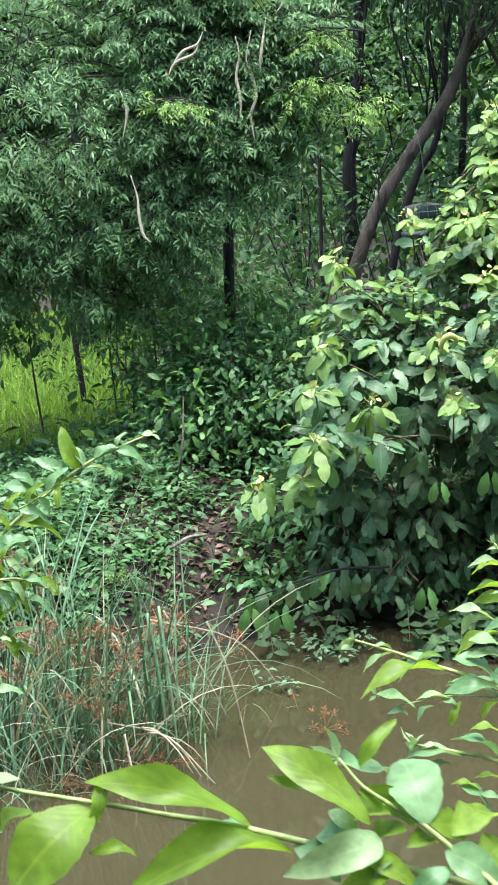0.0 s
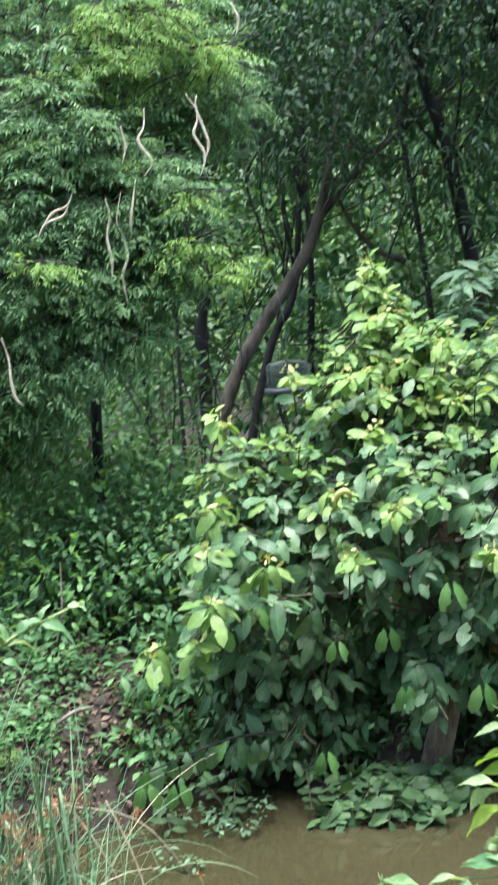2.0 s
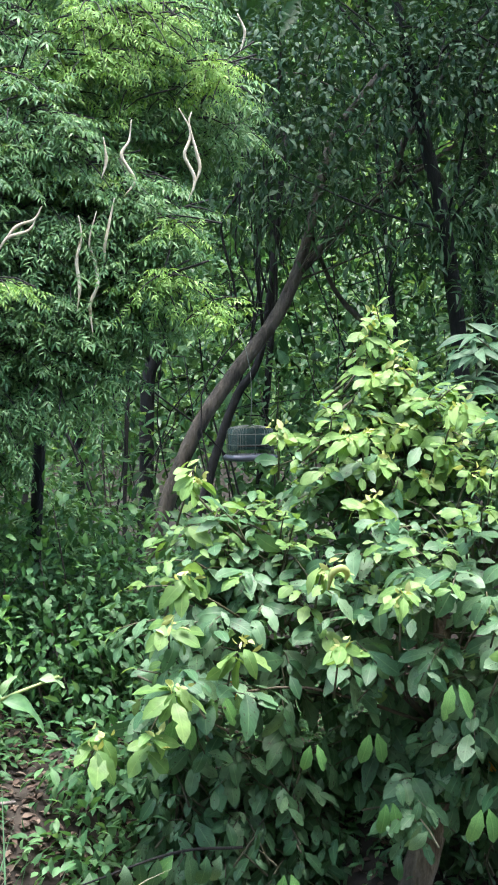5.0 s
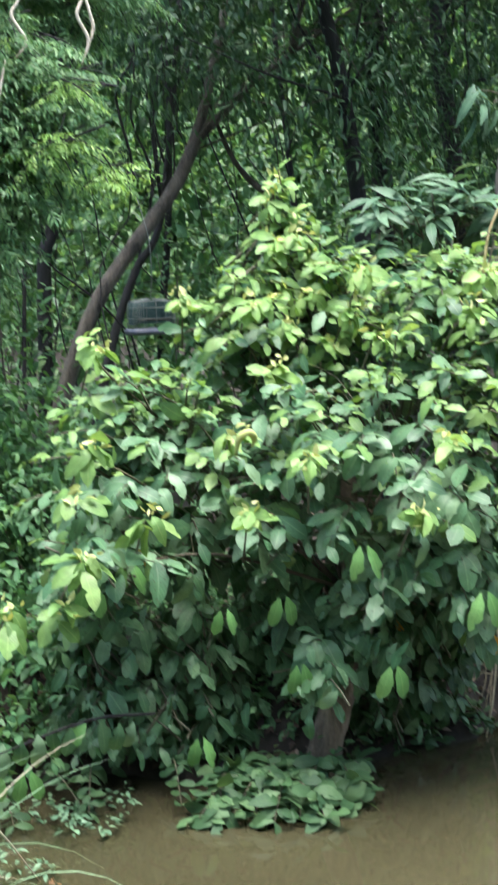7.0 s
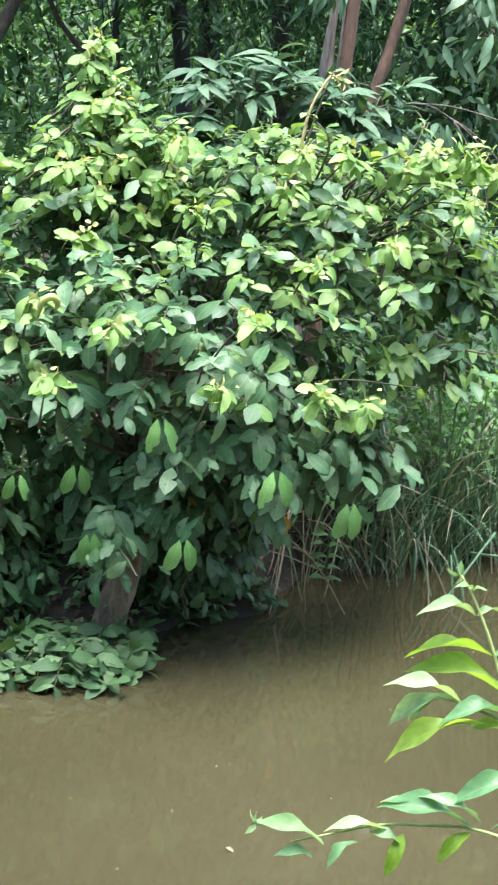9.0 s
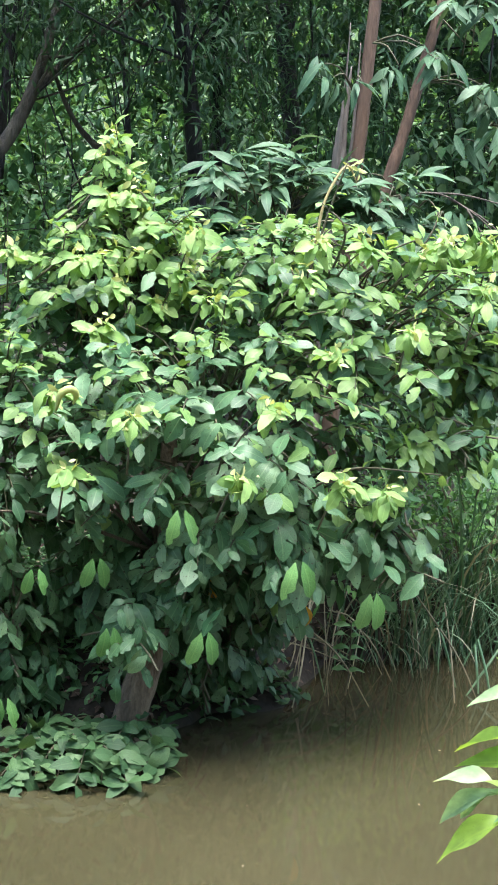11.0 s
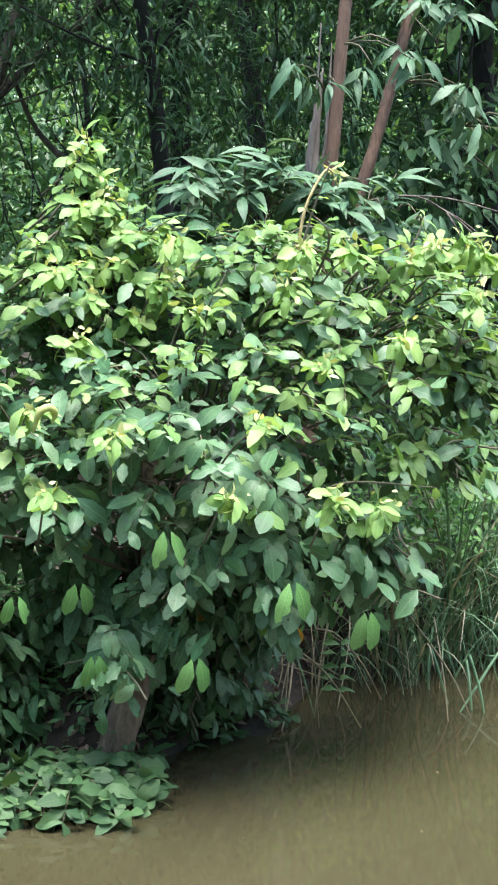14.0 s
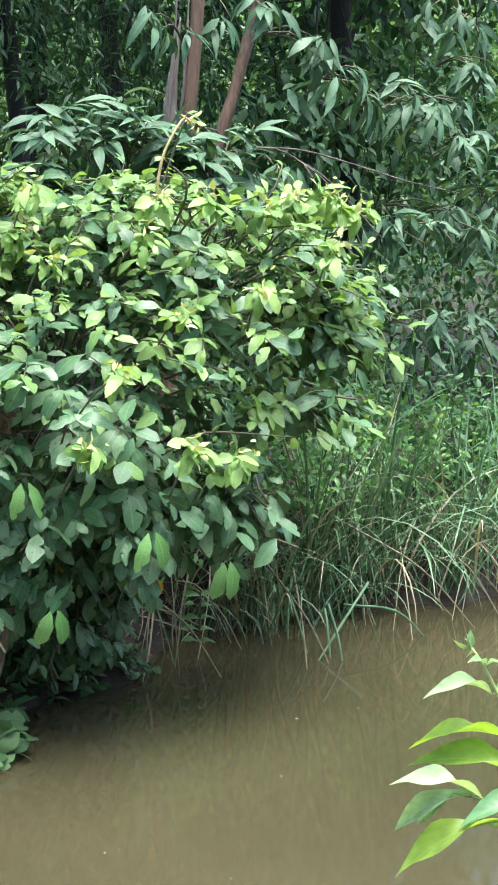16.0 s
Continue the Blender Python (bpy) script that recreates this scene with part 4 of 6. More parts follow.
# ---- undergrowth ----
def thicket(name, label, lobes, clumps, per, spread, size, shapes, leaf, base, stems=6, hang=0.2):
    ob = thing(name, label, "shrub", at=base)
    centres, out, _ = in_lobes(lobes, clumps, 0.3)
    for c in centres[rng.choice(len(centres), min(stems, len(centres)), replace=False)]:
        b = np.array([c[0] + rng.normal(0, 0.1), c[1] + rng.normal(0, 0.1), 0])
        b[2] = float(height(b[0], b[1])) - 0.03
        part("stem", make_mesh("stem", *tube([b, (b + c) / 2 + rng.normal(0, 0.05, 3), c], (0.007, 0.005, 0.003), 5, 0.05)), BARK, ob)
    leaf_cloud("leaves", shapes, centres, out, per, spread, size, leaf, ob, hang)
    return ob


thicket("undergrowth_shrub", "mid-green leafy undergrowth shrub on the bank", [((1.0, 6.9, 0.85), (0.55, 0.4, 0.35)), ((1.45, 7.4, 0.75), (0.5, 0.4, 0.25)), ((0.6, 7.0, 0.8), (0.4, 0.4, 0.3))], 430, 7, 0.085, 0.06, BROAD[:4], UNDER, (1.0, 7.0, 0.5), 12)
thicket("undergrowth_shrub", "low leafy shrub at the water's edge beneath the bush", [((1.0, 5.95, 0.5), (0.4, 0.22, 0.25)), ((0.75, 5.75, 0.25), (0.25, 0.2, 0.15)), ((1.5, 6.0, 0.4), (0.5, 0.25, 0.25))], 210, 7, 0.06, 0.06, SMALL, UNDER, (1.0, 5.9, 0.3), 8)
thicket("undergrowth_shrub", "shaded leafy shrub beside the clearing", [((0.65, 7.6, 0.9), (0.4, 0.4, 0.4)), ((0.9, 8.2, 0.9), (0.6, 0.4, 0.4)), ((0.15, 7.0, 0.55), (0.25, 0.3, 0.12)), ((-0.1, 7.7, 1.35), (0.5, 0.35, 0.25))], 290, 8, 0.09, 0.075, SMALL, UNDER, (0.5, 7.8, 0.5), 8)
thicket("undergrowth_shrub", "green leafy shrub behind the reeds", [((3.9, 6.5, 0.62), (0.6, 0.35, 0.25)), ((4.7, 6.6, 0.65), (0.6, 0.35, 0.25)), ((3.3, 6.6, 0.62), (0.4, 0.3, 0.25)), ((5.4, 6.5, 0.65), (0.5, 0.35, 0.28)), ((3.0, 6.3, 0.55), (0.4, 0.25, 0.22)), ((4.7, 6.25, 0.6), (0.7, 0.25, 0.2)), ((5.6, 6.2, 0.65), (0.5, 0.3, 0.25))], 520, 8, 0.08, 0.062, SMALL, UNDER, (4.2, 6.5, 0.4), 12)
thicket("undergrowth_shrub", "fine-leaved shrub hanging over the edge of the clearing", [((-0.25, 7.5, 1.28), (0.45, 0.3, 0.24)), ((0.15, 7.5, 1.25), (0.3, 0.3, 0.3)), ((-0.5, 7.4, 1.5), (0.4, 0.3, 0.3))], 60, 5, 0.085, 0.105, FEATHER, PINNATE, (-0.2, 7.5, 0.5), 2)
thicket("undergrowth_shrub", "bright leafy shrub between the reeds and the trees", [((3.3, 6.05, 0.6), (0.35, 0.2, 0.28)), ((3.8, 6.1, 0.62), (0.4, 0.2, 0.28)), ((4.4, 6.05, 0.6), (0.4, 0.15, 0.28)), ((2.95, 5.95, 0.55), (0.3, 0.12, 0.25)), ((5.0, 6.0, 0.55), (0.4, 0.12, 0.28))], 260, 8, 0.06, 0.045, SMALL, FRESH, (3.7, 6.3, 0.5), 8, -0.15)
thicket("undergrowth_shrub", "fine-leaved sapling thicket in the half shade", [((0.45, 7.9, 1.5), (0.4, 0.25, 0.4)), ((0.7, 7.6, 1.1), (0.5, 0.25, 0.25)), ((1.0, 7.9, 1.15), (0.25, 0.2, 0.2))], 130, 5, 0.09, 0.13, FEATHER, PINNATE, (0.8, 7.8, 0.5), 5)
thicket("undergrowth_shrub", "dark leafy undergrowth in the shade of the trees", [((2.2, 8.0, 0.8), (1.0, 0.5, 0.4)), ((3.6, 8.2, 0.8), (1.0, 0.5, 0.5)), ((1.2, 9.5, 0.9), (0.8, 0.5, 0.5)), ((5.0, 8.0, 0.9), (0.9, 0.5, 0.6))], 330, 8, 0.1, 0.1, SMALL, UNDER, (2.5, 8.2, 0.5), 14)
thicket("undergrowth_shrub", "dark leafy bush standing beside the sunny clearing", [((-1.1, 7.3, 1.0), (0.5, 0.4, 0.6)), ((-1.3, 8.5, 1.4), (0.5, 0.5, 0.9)), ((-0.35, 6.9, 0.62), (0.45, 0.3, 0.2)), ((0.1, 6.6, 0.6), (0.3, 0.25, 0.15))], 150, 9, 0.1, 0.1, SMALL, UNDER, (-1.1, 7.5, 0.5), 6)

thicket("undergrowth_shrub", "tall dark thicket closing the wood", [((3.2, 10.3, 1.6), (1.2, 0.5, 1.0)), ((5.0, 10.2, 1.8), (1.2, 0.5, 1.2)), ((6.8, 9.6, 2.0), (1.2, 0.6, 1.4)), ((7.2, 8.2, 1.6), (0.9, 0.5, 1.1))], 420, 9, 0.16, 0.13, SMALL, UNDER, (4.5, 10.2, 0.5), 12)
thicket("undergrowth_shrub", "fresh green leafy saplings in front of the trunks", [((0.9, 6.7, 1.2), (0.4, 0.2, 0.3)), ((0.4, 6.9, 1.1), (0.35, 0.2, 0.25)), ((1.2, 6.9, 1.1), (0.3, 0.2, 0.2)), ((0.6, 6.5, 0.8), (0.4, 0.2, 0.2))], 95, 7, 0.07, 0.055, BROAD[:4], FRESH, (0.8, 6.7, 0.5), 10)
thicket("undergrowth_shrub", "leafy green sapling thicket beside the feathery tree", [((1.0, 6.6, 0.75), (0.4, 0.25, 0.35)), ((1.3, 6.9, 0.9), (0.35, 0.25, 0.25)), ((0.75, 6.8, 1.0), (0.35, 0.25, 0.25))], 400, 8, 0.075, 0.046, SMALL, UNDER, (1.0, 6.7, 0.5), 10)

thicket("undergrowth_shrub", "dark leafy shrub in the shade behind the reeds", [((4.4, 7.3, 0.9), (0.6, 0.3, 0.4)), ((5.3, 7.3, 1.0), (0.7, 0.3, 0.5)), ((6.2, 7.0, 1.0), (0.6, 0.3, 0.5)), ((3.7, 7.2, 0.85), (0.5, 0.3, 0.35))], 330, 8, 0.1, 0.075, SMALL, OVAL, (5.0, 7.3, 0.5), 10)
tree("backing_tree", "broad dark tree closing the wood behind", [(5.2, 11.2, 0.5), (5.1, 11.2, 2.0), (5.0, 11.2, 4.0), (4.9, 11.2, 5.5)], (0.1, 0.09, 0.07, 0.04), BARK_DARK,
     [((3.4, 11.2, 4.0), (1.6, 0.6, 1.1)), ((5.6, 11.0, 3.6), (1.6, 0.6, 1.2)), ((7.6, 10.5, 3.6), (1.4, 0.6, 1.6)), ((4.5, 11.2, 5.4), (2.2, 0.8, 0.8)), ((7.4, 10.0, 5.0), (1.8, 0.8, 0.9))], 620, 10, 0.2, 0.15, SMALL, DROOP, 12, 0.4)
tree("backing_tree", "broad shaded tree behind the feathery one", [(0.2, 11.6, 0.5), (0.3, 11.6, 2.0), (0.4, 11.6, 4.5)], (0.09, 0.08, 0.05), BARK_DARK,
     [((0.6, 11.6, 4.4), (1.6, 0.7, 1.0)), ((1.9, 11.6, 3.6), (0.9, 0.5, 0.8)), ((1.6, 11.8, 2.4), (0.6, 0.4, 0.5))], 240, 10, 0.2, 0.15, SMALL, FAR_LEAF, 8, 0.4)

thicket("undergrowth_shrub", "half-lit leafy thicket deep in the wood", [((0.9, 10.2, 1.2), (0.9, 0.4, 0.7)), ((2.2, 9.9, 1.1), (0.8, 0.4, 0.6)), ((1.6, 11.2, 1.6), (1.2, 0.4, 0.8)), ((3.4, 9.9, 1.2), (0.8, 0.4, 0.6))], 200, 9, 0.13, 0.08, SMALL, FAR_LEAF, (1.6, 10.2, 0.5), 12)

# far woods, added light-blocking foliage and grass
woods = thing("far_woods", "distant sunlit and shaded woodland foliage, plus an unseen added light screen", "woods", kind="stuff", at=(3, 16, 0))
c = np.stack([rng.uniform(-5, 24, 12000), 11.5 + 13 * rng.random(12000) ** 1.2, rng.uniform(0.2, 10.0, 12000)], -1)
c = c[c[:, 2] < 1.6 + 1.0 * (c[:, 1] - 11.5)]
open_sky = (c[:, 0] < 1.0) & (c[:, 0] > -2.2) & (c[:, 1] < 14)
c = c[~open_sky]
leaf_cloud("foliage", COARSE, c, np.tile([0, -0.8, 0.4], (len(c), 1)), 16, 0.33, 0.12, FAR_LEAF, woods)
c = np.stack([rng.uniform(-12, 44, 8000), rng.uniform(22, 32, 8000), rng.uniform(0.2, 14.0, 8000)], -1)
leaf_cloud("distant_foliage", COARSE, c, np.tile([0, -0.8, 0.4], (len(c), 1)), 8, 0.6, 0.5, FAR_LEAF, woods)
# unseen foliage added behind the camera to cut low sky light on the bush
c = np.stack([rng.uniform(-14, 16, 4600), rng.uniform(-9, -4.5, 4600), rng.uniform(0.3, 9.5, 4600)], -1)
leaf_cloud("near_side_foliage", COARSE, c, np.tile([0, 0.8, 0.4], (len(c), 1)), 8, 0.5, 0.45, FAR_LEAF, woods)
c = np.stack([rng.uniform(-14, 50, 5000), rng.uniform(32, 37, 5000), rng.uniform(0.2, 16.0, 5000)], -1)
leaf_cloud("farthest_foliage", COARSE, c, np.tile([0, -0.8, 0.4], (len(c), 1)), 8, 0.8, 0.9, FAR_LEAF, woods)
# foliage added above the view so that the wood below falls dark
canopy = thing("canopy", "overhead foliage added to shade the wood and hide open sky", "canopy", kind="stuff", at=(3, 11, 5))
c = np.stack([rng.uniform(-5, 12, 230), rng.uniform(7.6, 11, 230), rng.uniform(4.6, 6.5, 230)], -1)
gap = (c[:, 0] < 2.0) & (c[:, 0] > -3.0) & (c[:, 1] < 14)
leaf_cloud("foliage", COARSE, c[~gap], np.tile([0, 0, 0.6], (int((~gap).sum()), 1)), 10, 0.35, 0.3, FAR_LEAF, canopy)
# added on the right to keep bright sky out of the water's reflection
c = np.stack([rng.uniform(5, 14, 480), rng.uniform(7.5, 13, 480), rng.uniform(3.2, 8.5, 480)], -1)
leaf_cloud("side_foliage", COARSE, c, np.tile([0, 0, 0.6], (480, 1)), 12, 0.4, 0.2, FAR_LEAF, canopy)
# added over the oval-leaved tree to block light from above
c = np.stack([rng.uniform(2.0, 7, 150), rng.uniform(7.2, 9.6, 150), rng.uniform(4.5, 6.5, 150)], -1)
leaf_cloud("dense_foliage", COARSE, c, np.tile([0, 0, 0.6], (150, 1)), 10, 0.35, 0.3, FAR_LEAF, canopy)
thicket("undergrowth_shrub", "half-shaded leafy saplings between the trunks", [((0.8, 9.1, 1.35), (0.6, 0.3, 0.5)), ((1.55, 9.5, 1.75), (0.5, 0.3, 0.5)), ((2.5, 9.4, 1.6), (0.5, 0.3, 0.6)), ((0.2, 8.8, 1.6), (0.5, 0.3, 0.4)), ((3.2, 9.0, 1.9), (0.5, 0.3, 0.5)), ((1.9, 9.6, 2.5), (0.5, 0.3, 0.3))], 210, 7, 0.1, 0.055, SMALL, UNDER, (1.5, 9.2, 0.5), 10)
# thin stems, hanging vines and bare twigs of the understorey
stems = thing("understorey_stems", "tangle of thin dark stems, twigs and hanging vines in the wood", "undergrowth", kind="stuff", at=(2, 9.2, 0.4))
lines = []
for i in range(95):
    x, y = rng.uniform(0.6, 7.0), rng.uniform(7.9, 10.8)
    lean, r = rng.normal(0, 0.25), rng.uniform(0.003, 0.009)
    p = np.array([x, y, 0.4])
    pts = [p]
    for k in range(int(rng.integers(3, 6))):
        p = p + (lean * 0.5 + rng.normal(0, 0.17), rng.normal(0, 0.08), rng.uniform(0.35, 0.75))
        pts.append(p)
    lines.append(tube(pts, np.linspace(r, r * 0.4, len(pts)), 5, 0.05, 3))
    for k in range(2):
        q = pts[int(rng.integers(1, len(pts)))]
        lines.append(tube([q, q + (rng.normal(0, 0.2), rng.normal(0, 0.1), rng.uniform(0, 0.2)), q + (rng.normal(0, 0.45), rng.normal(0, 0.1), rng.uniform(-0.1, 0.4))], (r * 0.6, r * 0.45, r * 0.2), 4, 0, 2))
for x, y, top, end in ((2.17, 8.4, 3.3, 2.03), (2.3, 8.4, 3.14, 2.1), (2.25, 8.3, 3.2, 2.3), (2.42, 8.4, 2.9, 2.2), (2.1, 8.3, 3.0, 2.2), (2.5, 8.3, 3.4, 2.6), (3.9, 8.0, 3.4, 2.3), (4.6, 8.2, 3.6, 2.2), (2.34, 8.35, 3.1, 2.0)):
    z = np.linspace(top, end, 6)
    lines.append(tube(np.stack([x + rng.normal(0, 0.035, 6), y + 0 * z, z], -1), np.full(6, rng.uniform(0.004, 0.008)), 5, 0.05, 3))
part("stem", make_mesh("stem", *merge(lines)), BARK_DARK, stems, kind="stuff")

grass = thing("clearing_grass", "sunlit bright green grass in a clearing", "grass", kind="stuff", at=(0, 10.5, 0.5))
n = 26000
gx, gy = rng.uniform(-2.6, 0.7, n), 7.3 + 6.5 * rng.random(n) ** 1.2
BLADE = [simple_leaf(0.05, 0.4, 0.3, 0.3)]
part("blades", make_mesh("blades", *scatter(BLADE, np.stack([gx, gy, height(gx, gy) - 0.01], -1), np.array([0, 0, 1.0]) + jitter(n, 0.3), norm(rng.normal(size=(n, 3)) * (1, 1, 0.1)), rng.uniform(0.07, 0.16, n))), SUNLIT_GRASS, grass, kind="stuff")


# ---- reeds and sedges ----
BLADES = [blade_shape(0.5, 0.011), blade_shape(1.3, 0.013), blade_shape(2.1, 0.013), blade_shape(2.7, 0.011), blade_shape(1.7, 0.015)]
UPRIGHT = [blade_shape(0.25, 0.009), blade_shape(0.6, 0.01), blade_shape(1.1, 0.011), blade_shape(0.1, 0.009, start=0.1), blade_shape(2.0, 0.011)]
BLADE_MESH = {}


SPIKE = [simple_leaf(0.3, 0.5, 0.3, 0.15), simple_leaf(0.22, 0.45, 0.2, 0.3)]


def seed_head(clump, tip, mat=SEED, label="rusty-brown spiky seed head", size=1.0):
    """A thin stalk that bears a loose tuft of fine spikelets in several bunches."""
    st = part("stalk", make_mesh("stalk", *tube([(tip[0] * 0.2, tip[1] * 0.2, 0), tip * (0.6, 0.6, 0.6), tip], (0.003, 0.0025, 0.002), 4, 0, 2)), REED)
    st.parent = clump
    bunch = norm(rng.normal(size=(9, 3)) * (1, 1, 0.5) + (0, 0, 0.3)) * rng.uniform(0.03, 0.085, (9, 1)) * size
    ray = [tube([tip, tip + v * 0.5 + (0, 0, 0.006), tip + v], (0.0013, 0.0011, 0.0009), 3, 0, 1) for v in bunch]
    k = 20
    d = norm(rng.normal(size=(9 * k, 3)) + (0, 0, 0.3))
    ends = scatter(SPIKE, tip + np.repeat(bunch, k, 0) + d * rng.uniform(0.0, 0.014, (9 * k, 1)) * size, d, norm(rng.normal(size=(9 * k, 3))), rng.uniform(0.008, 0.017, 9 * k))
    hd = part("seed_head", make_mesh("seed_head", *merge(ray + [ends])), mat, label=label, kind="stuff")
    hd.parent = st


def reed_clump(label, x, y, n, tall, lean=0.35, dry=0.2, heads=0, group="reed clumps by the pond", dense=3.0, shapes=BLADES):
    z = max(float(height(x, y)), -0.08)
    ob = thing("reed_clump", label, "reeds", group, at=(x, y, z))
    for i in range(n):
        k, mat = int(rng.integers(0, 5)), DRY if rng.random() < dry else REED
        key = (k, mat.name, shapes is BLADES)
        if key not in BLADE_MESH:
            me = make_mesh("blade", *shapes[k])
            me.materials.append(mat)
            BLADE_MESH[key] = me
        b = new("blade", BLADE_MESH[key])
        b.parent = ob
        a = rng.uniform(0, 2 * math.pi)
        d = Vector((math.cos(a) * lean * rng.uniform(0.1, 1.3), math.sin(a) * lean * rng.uniform(0.1, 1.3), 1)).normalized()
        up = Vector((math.cos(a), math.sin(a), 0.0)) * -1
        r = bases(np.array([d]), np.array([up]))[0]
        m = Matrix(r.tolist()).to_4x4() @ Matrix.Scale(float(tall * rng.uniform(0.35, 1.35 if shapes is BLADES else 1.05)), 4)
        m.translation = (rng.normal(0, 0.07), rng.normal(0, 0.06), -0.02)
        b.matrix_basis = m
    k = int(n * dense)
    a = rng.uniform(0, 2 * math.pi, k)
    lr = lean * rng.uniform(0.1, 1.9, k)
    d = np.stack([np.cos(a) * lr, np.sin(a) * lr, np.ones(k)], -1)
    foot = np.stack([rng.normal(0, 0.13, k), rng.normal(0, 0.1, k), np.full(k, -0.02)], -1)
    some = rng.random(k) > dry
    for m2, pick in ((REED, some), (DRY, ~some)):
        if pick.any():
            v, f, u = scatter(shapes, foot[pick], d[pick], np.stack([-np.cos(a), -np.sin(a), 0 * a], -1)[pick], tall * rng.uniform(0.3, 1.05, int(pick.sum())))
            p = part("blade_mass", make_mesh("blade_mass", v, f, u), m2, kind="stuff")
            p.parent = ob
    for i in range(heads):
        a, q = rng.uniform(0, 2 * math.pi), rng.uniform(0.05, 0.36)
        seed_head(ob, np.array([math.cos(a) * q, math.sin(a) * q * 0.7, tall * rng.uniform(0.22, 0.66)]))
    return ob


LEFT = "green sedge clump with rusty-brown seed heads in shallow water"
for x, y, n, tall, heads in ((-0.35, 4.75, 45, 0.92, 6), (-0.1, 4.7, 45, 0.88, 7), (0.12, 4.85, 40, 0.8, 7), (0.3, 5.0, 14, 0.4, 4), (-0.2, 5.05, 40, 0.95, 7), (0.08, 5.2, 18, 0.55, 4), (-0.5, 4.5, 35, 0.6, 3)):
    reed_clump(LEFT, x, y, int(n * 0.8), tall * 1.12, 0.32, 0.16, int(heads * 1.15), dense=1.6, shapes=UPRIGHT)
for x, y, n, tall in ((-0.42, 4.55, 22, 0.62), (-0.22, 4.5, 24, 0.6), (0.02, 4.6, 22, 0.58), (0.22, 4.75, 18, 0.55)):
    reed_clump("arching pale green sedge blades drooping into the water", x, y, n, tall, 0.5, 0.3, dense=0.7)
for x, y in ((-0.3, 4.42), (-0.18, 4.34), (-0.03, 4.28), (0.04, 4.4)):
    reed_clump("drowned sedge tuft with brown seed heads in shallow water", x, y, 10, 0.16, 1.2, 0.8, 2, dense=1.5)
fresh_clump = reed_clump("thin sedge tuft with one yellow-green seed head", 0.1, 4.98, 6, 0.5, 0.3, 0.1, dense=1.0)
seed_head(fresh_clump, np.array([-0.01, 0.02, 0.6]), YOUNG_LEAF, "fresh yellow-green seed head", 1.1)
reed_clump("small dead sedge tuft with brown seed heads in the pond", 0.55, 4.85, 40, 0.15, 1.2, 0.9, 2)
reed_clump("drowned brown sedge tuft in shallow water", -0.05, 3.95, 24, 0.13, 1.2, 0.85)
reed_clump("drowned brown sedge tuft in shallow water", 0.16, 3.85, 24, 0.12, 1.2, 0.85)
RIGHT = "arching green reed clump at the far water's edge"
for x, y, n, tall in ((3.05, 6.02, 30, 0.5), (3.3, 5.97, 40, 0.62), (3.6, 5.95, 45, 0.75), (3.95, 5.95, 45, 0.75), (4.3, 5.8, 40, 0.7), (4.65, 5.75, 35, 0.7)):
    reed_clump(RIGHT, x, y, n, tall * 1.35, 0.42, 0.16, dense=1.2)
for x, y, n, tall in ((3.3, 5.95, 22, 0.85), (3.7, 6.0, 30, 1.0), (3.85, 6.0, 26, 1.0), (4.1, 6.05, 28, 1.0), (4.5, 5.95, 26, 0.95)):
    reed_clump("upright green reed clump behind the water's edge", x, y, n, tall, 0.3, 0.05, dense=1.5, shapes=UPRIGHT)

# ---- low plants of the bank and the water's edge ----
def herb(n, size, leaf, spread, shapes=SMALL, rise=0.1):
    a = rng.uniform(0, 2 * math.pi, n)
    d = np.stack([np.cos(a), np.sin(a), rng.uniform(0.1, 0.6, n)], -1)
    pos = d * rng.uniform(0.2, 1.0, (n, 1)) * spread * (1, 1, 0) + np.stack([0 * a, 0 * a, rng.uniform(0.2, 1, n) * rise], -1)
    return make_mesh("leaves", *scatter(shapes, pos, d + (0, 0, -0.3), np.array([0, 0, 1.0]) + jitter(n, 0.25), size * rng.uniform(0.7, 1.3, n)))


HERBS = [herb(22, 0.045, UNDER, 0.09, rise=r) for r in (0.08, 0.14, 0.2)]
for me in HERBS:
    me.materials.append(UNDER)
n_herb, mass = 0, []
for i in range(1500):
    x, y = rng.uniform(-0.9, 2.2 if i % 2 else 0.5), rng.uniform(5.3, 7.4)
    z = float(height(x, y))
    if z < 0.03 or (0.0 < x < 0.75 and 5.3 < y < 6.2 and rng.random() < 0.55):
        continue
    if y < 6.3 and n_herb < 280 and rng.random() < 0.6:
        n_herb += 1
        h = thing("herb", "small low green herb on the bank", "herb", "herbs on the bank", at=(x, y, z))
        new("leaves", HERBS[i % 3]).parent = h
        h.matrix_basis = pose(x, y, z - 0.01, 0, 0, rng.uniform(0, 360)) @ Matrix.Scale(float(rng.uniform(0.7, 1.4)), 4)
    else:
        mass.append((x, y, z))
mass = np.array(mass)
low = thing("low_herbs", "carpet of small green herbs over the bank", "herbs", kind="stuff", at=(0.5, 6.5, 0.4))
c = np.repeat(mass, 14, 0) + np.abs(jitter(len(mass) * 14, 0.07)) * (0, 0, 1) + jitter(len(mass) * 14, 0.06) * (1, 1, 0)
part("leaves", make_mesh("leaves", *scatter(SMALL, c, jitter(len(c), 1.0) * (1, 1, 0.3), np.array([0, -0.2, 1.0]) + jitter(len(c), 0.3), rng.uniform(0.025, 0.052, len(c)))), UNDER, low, kind="stuff")
litter = thing("leaf_litter", "fallen brown leaves scattered over the bank", "leaf litter", kind="stuff", at=(0.5, 5.8, 0.4))
n = 14000
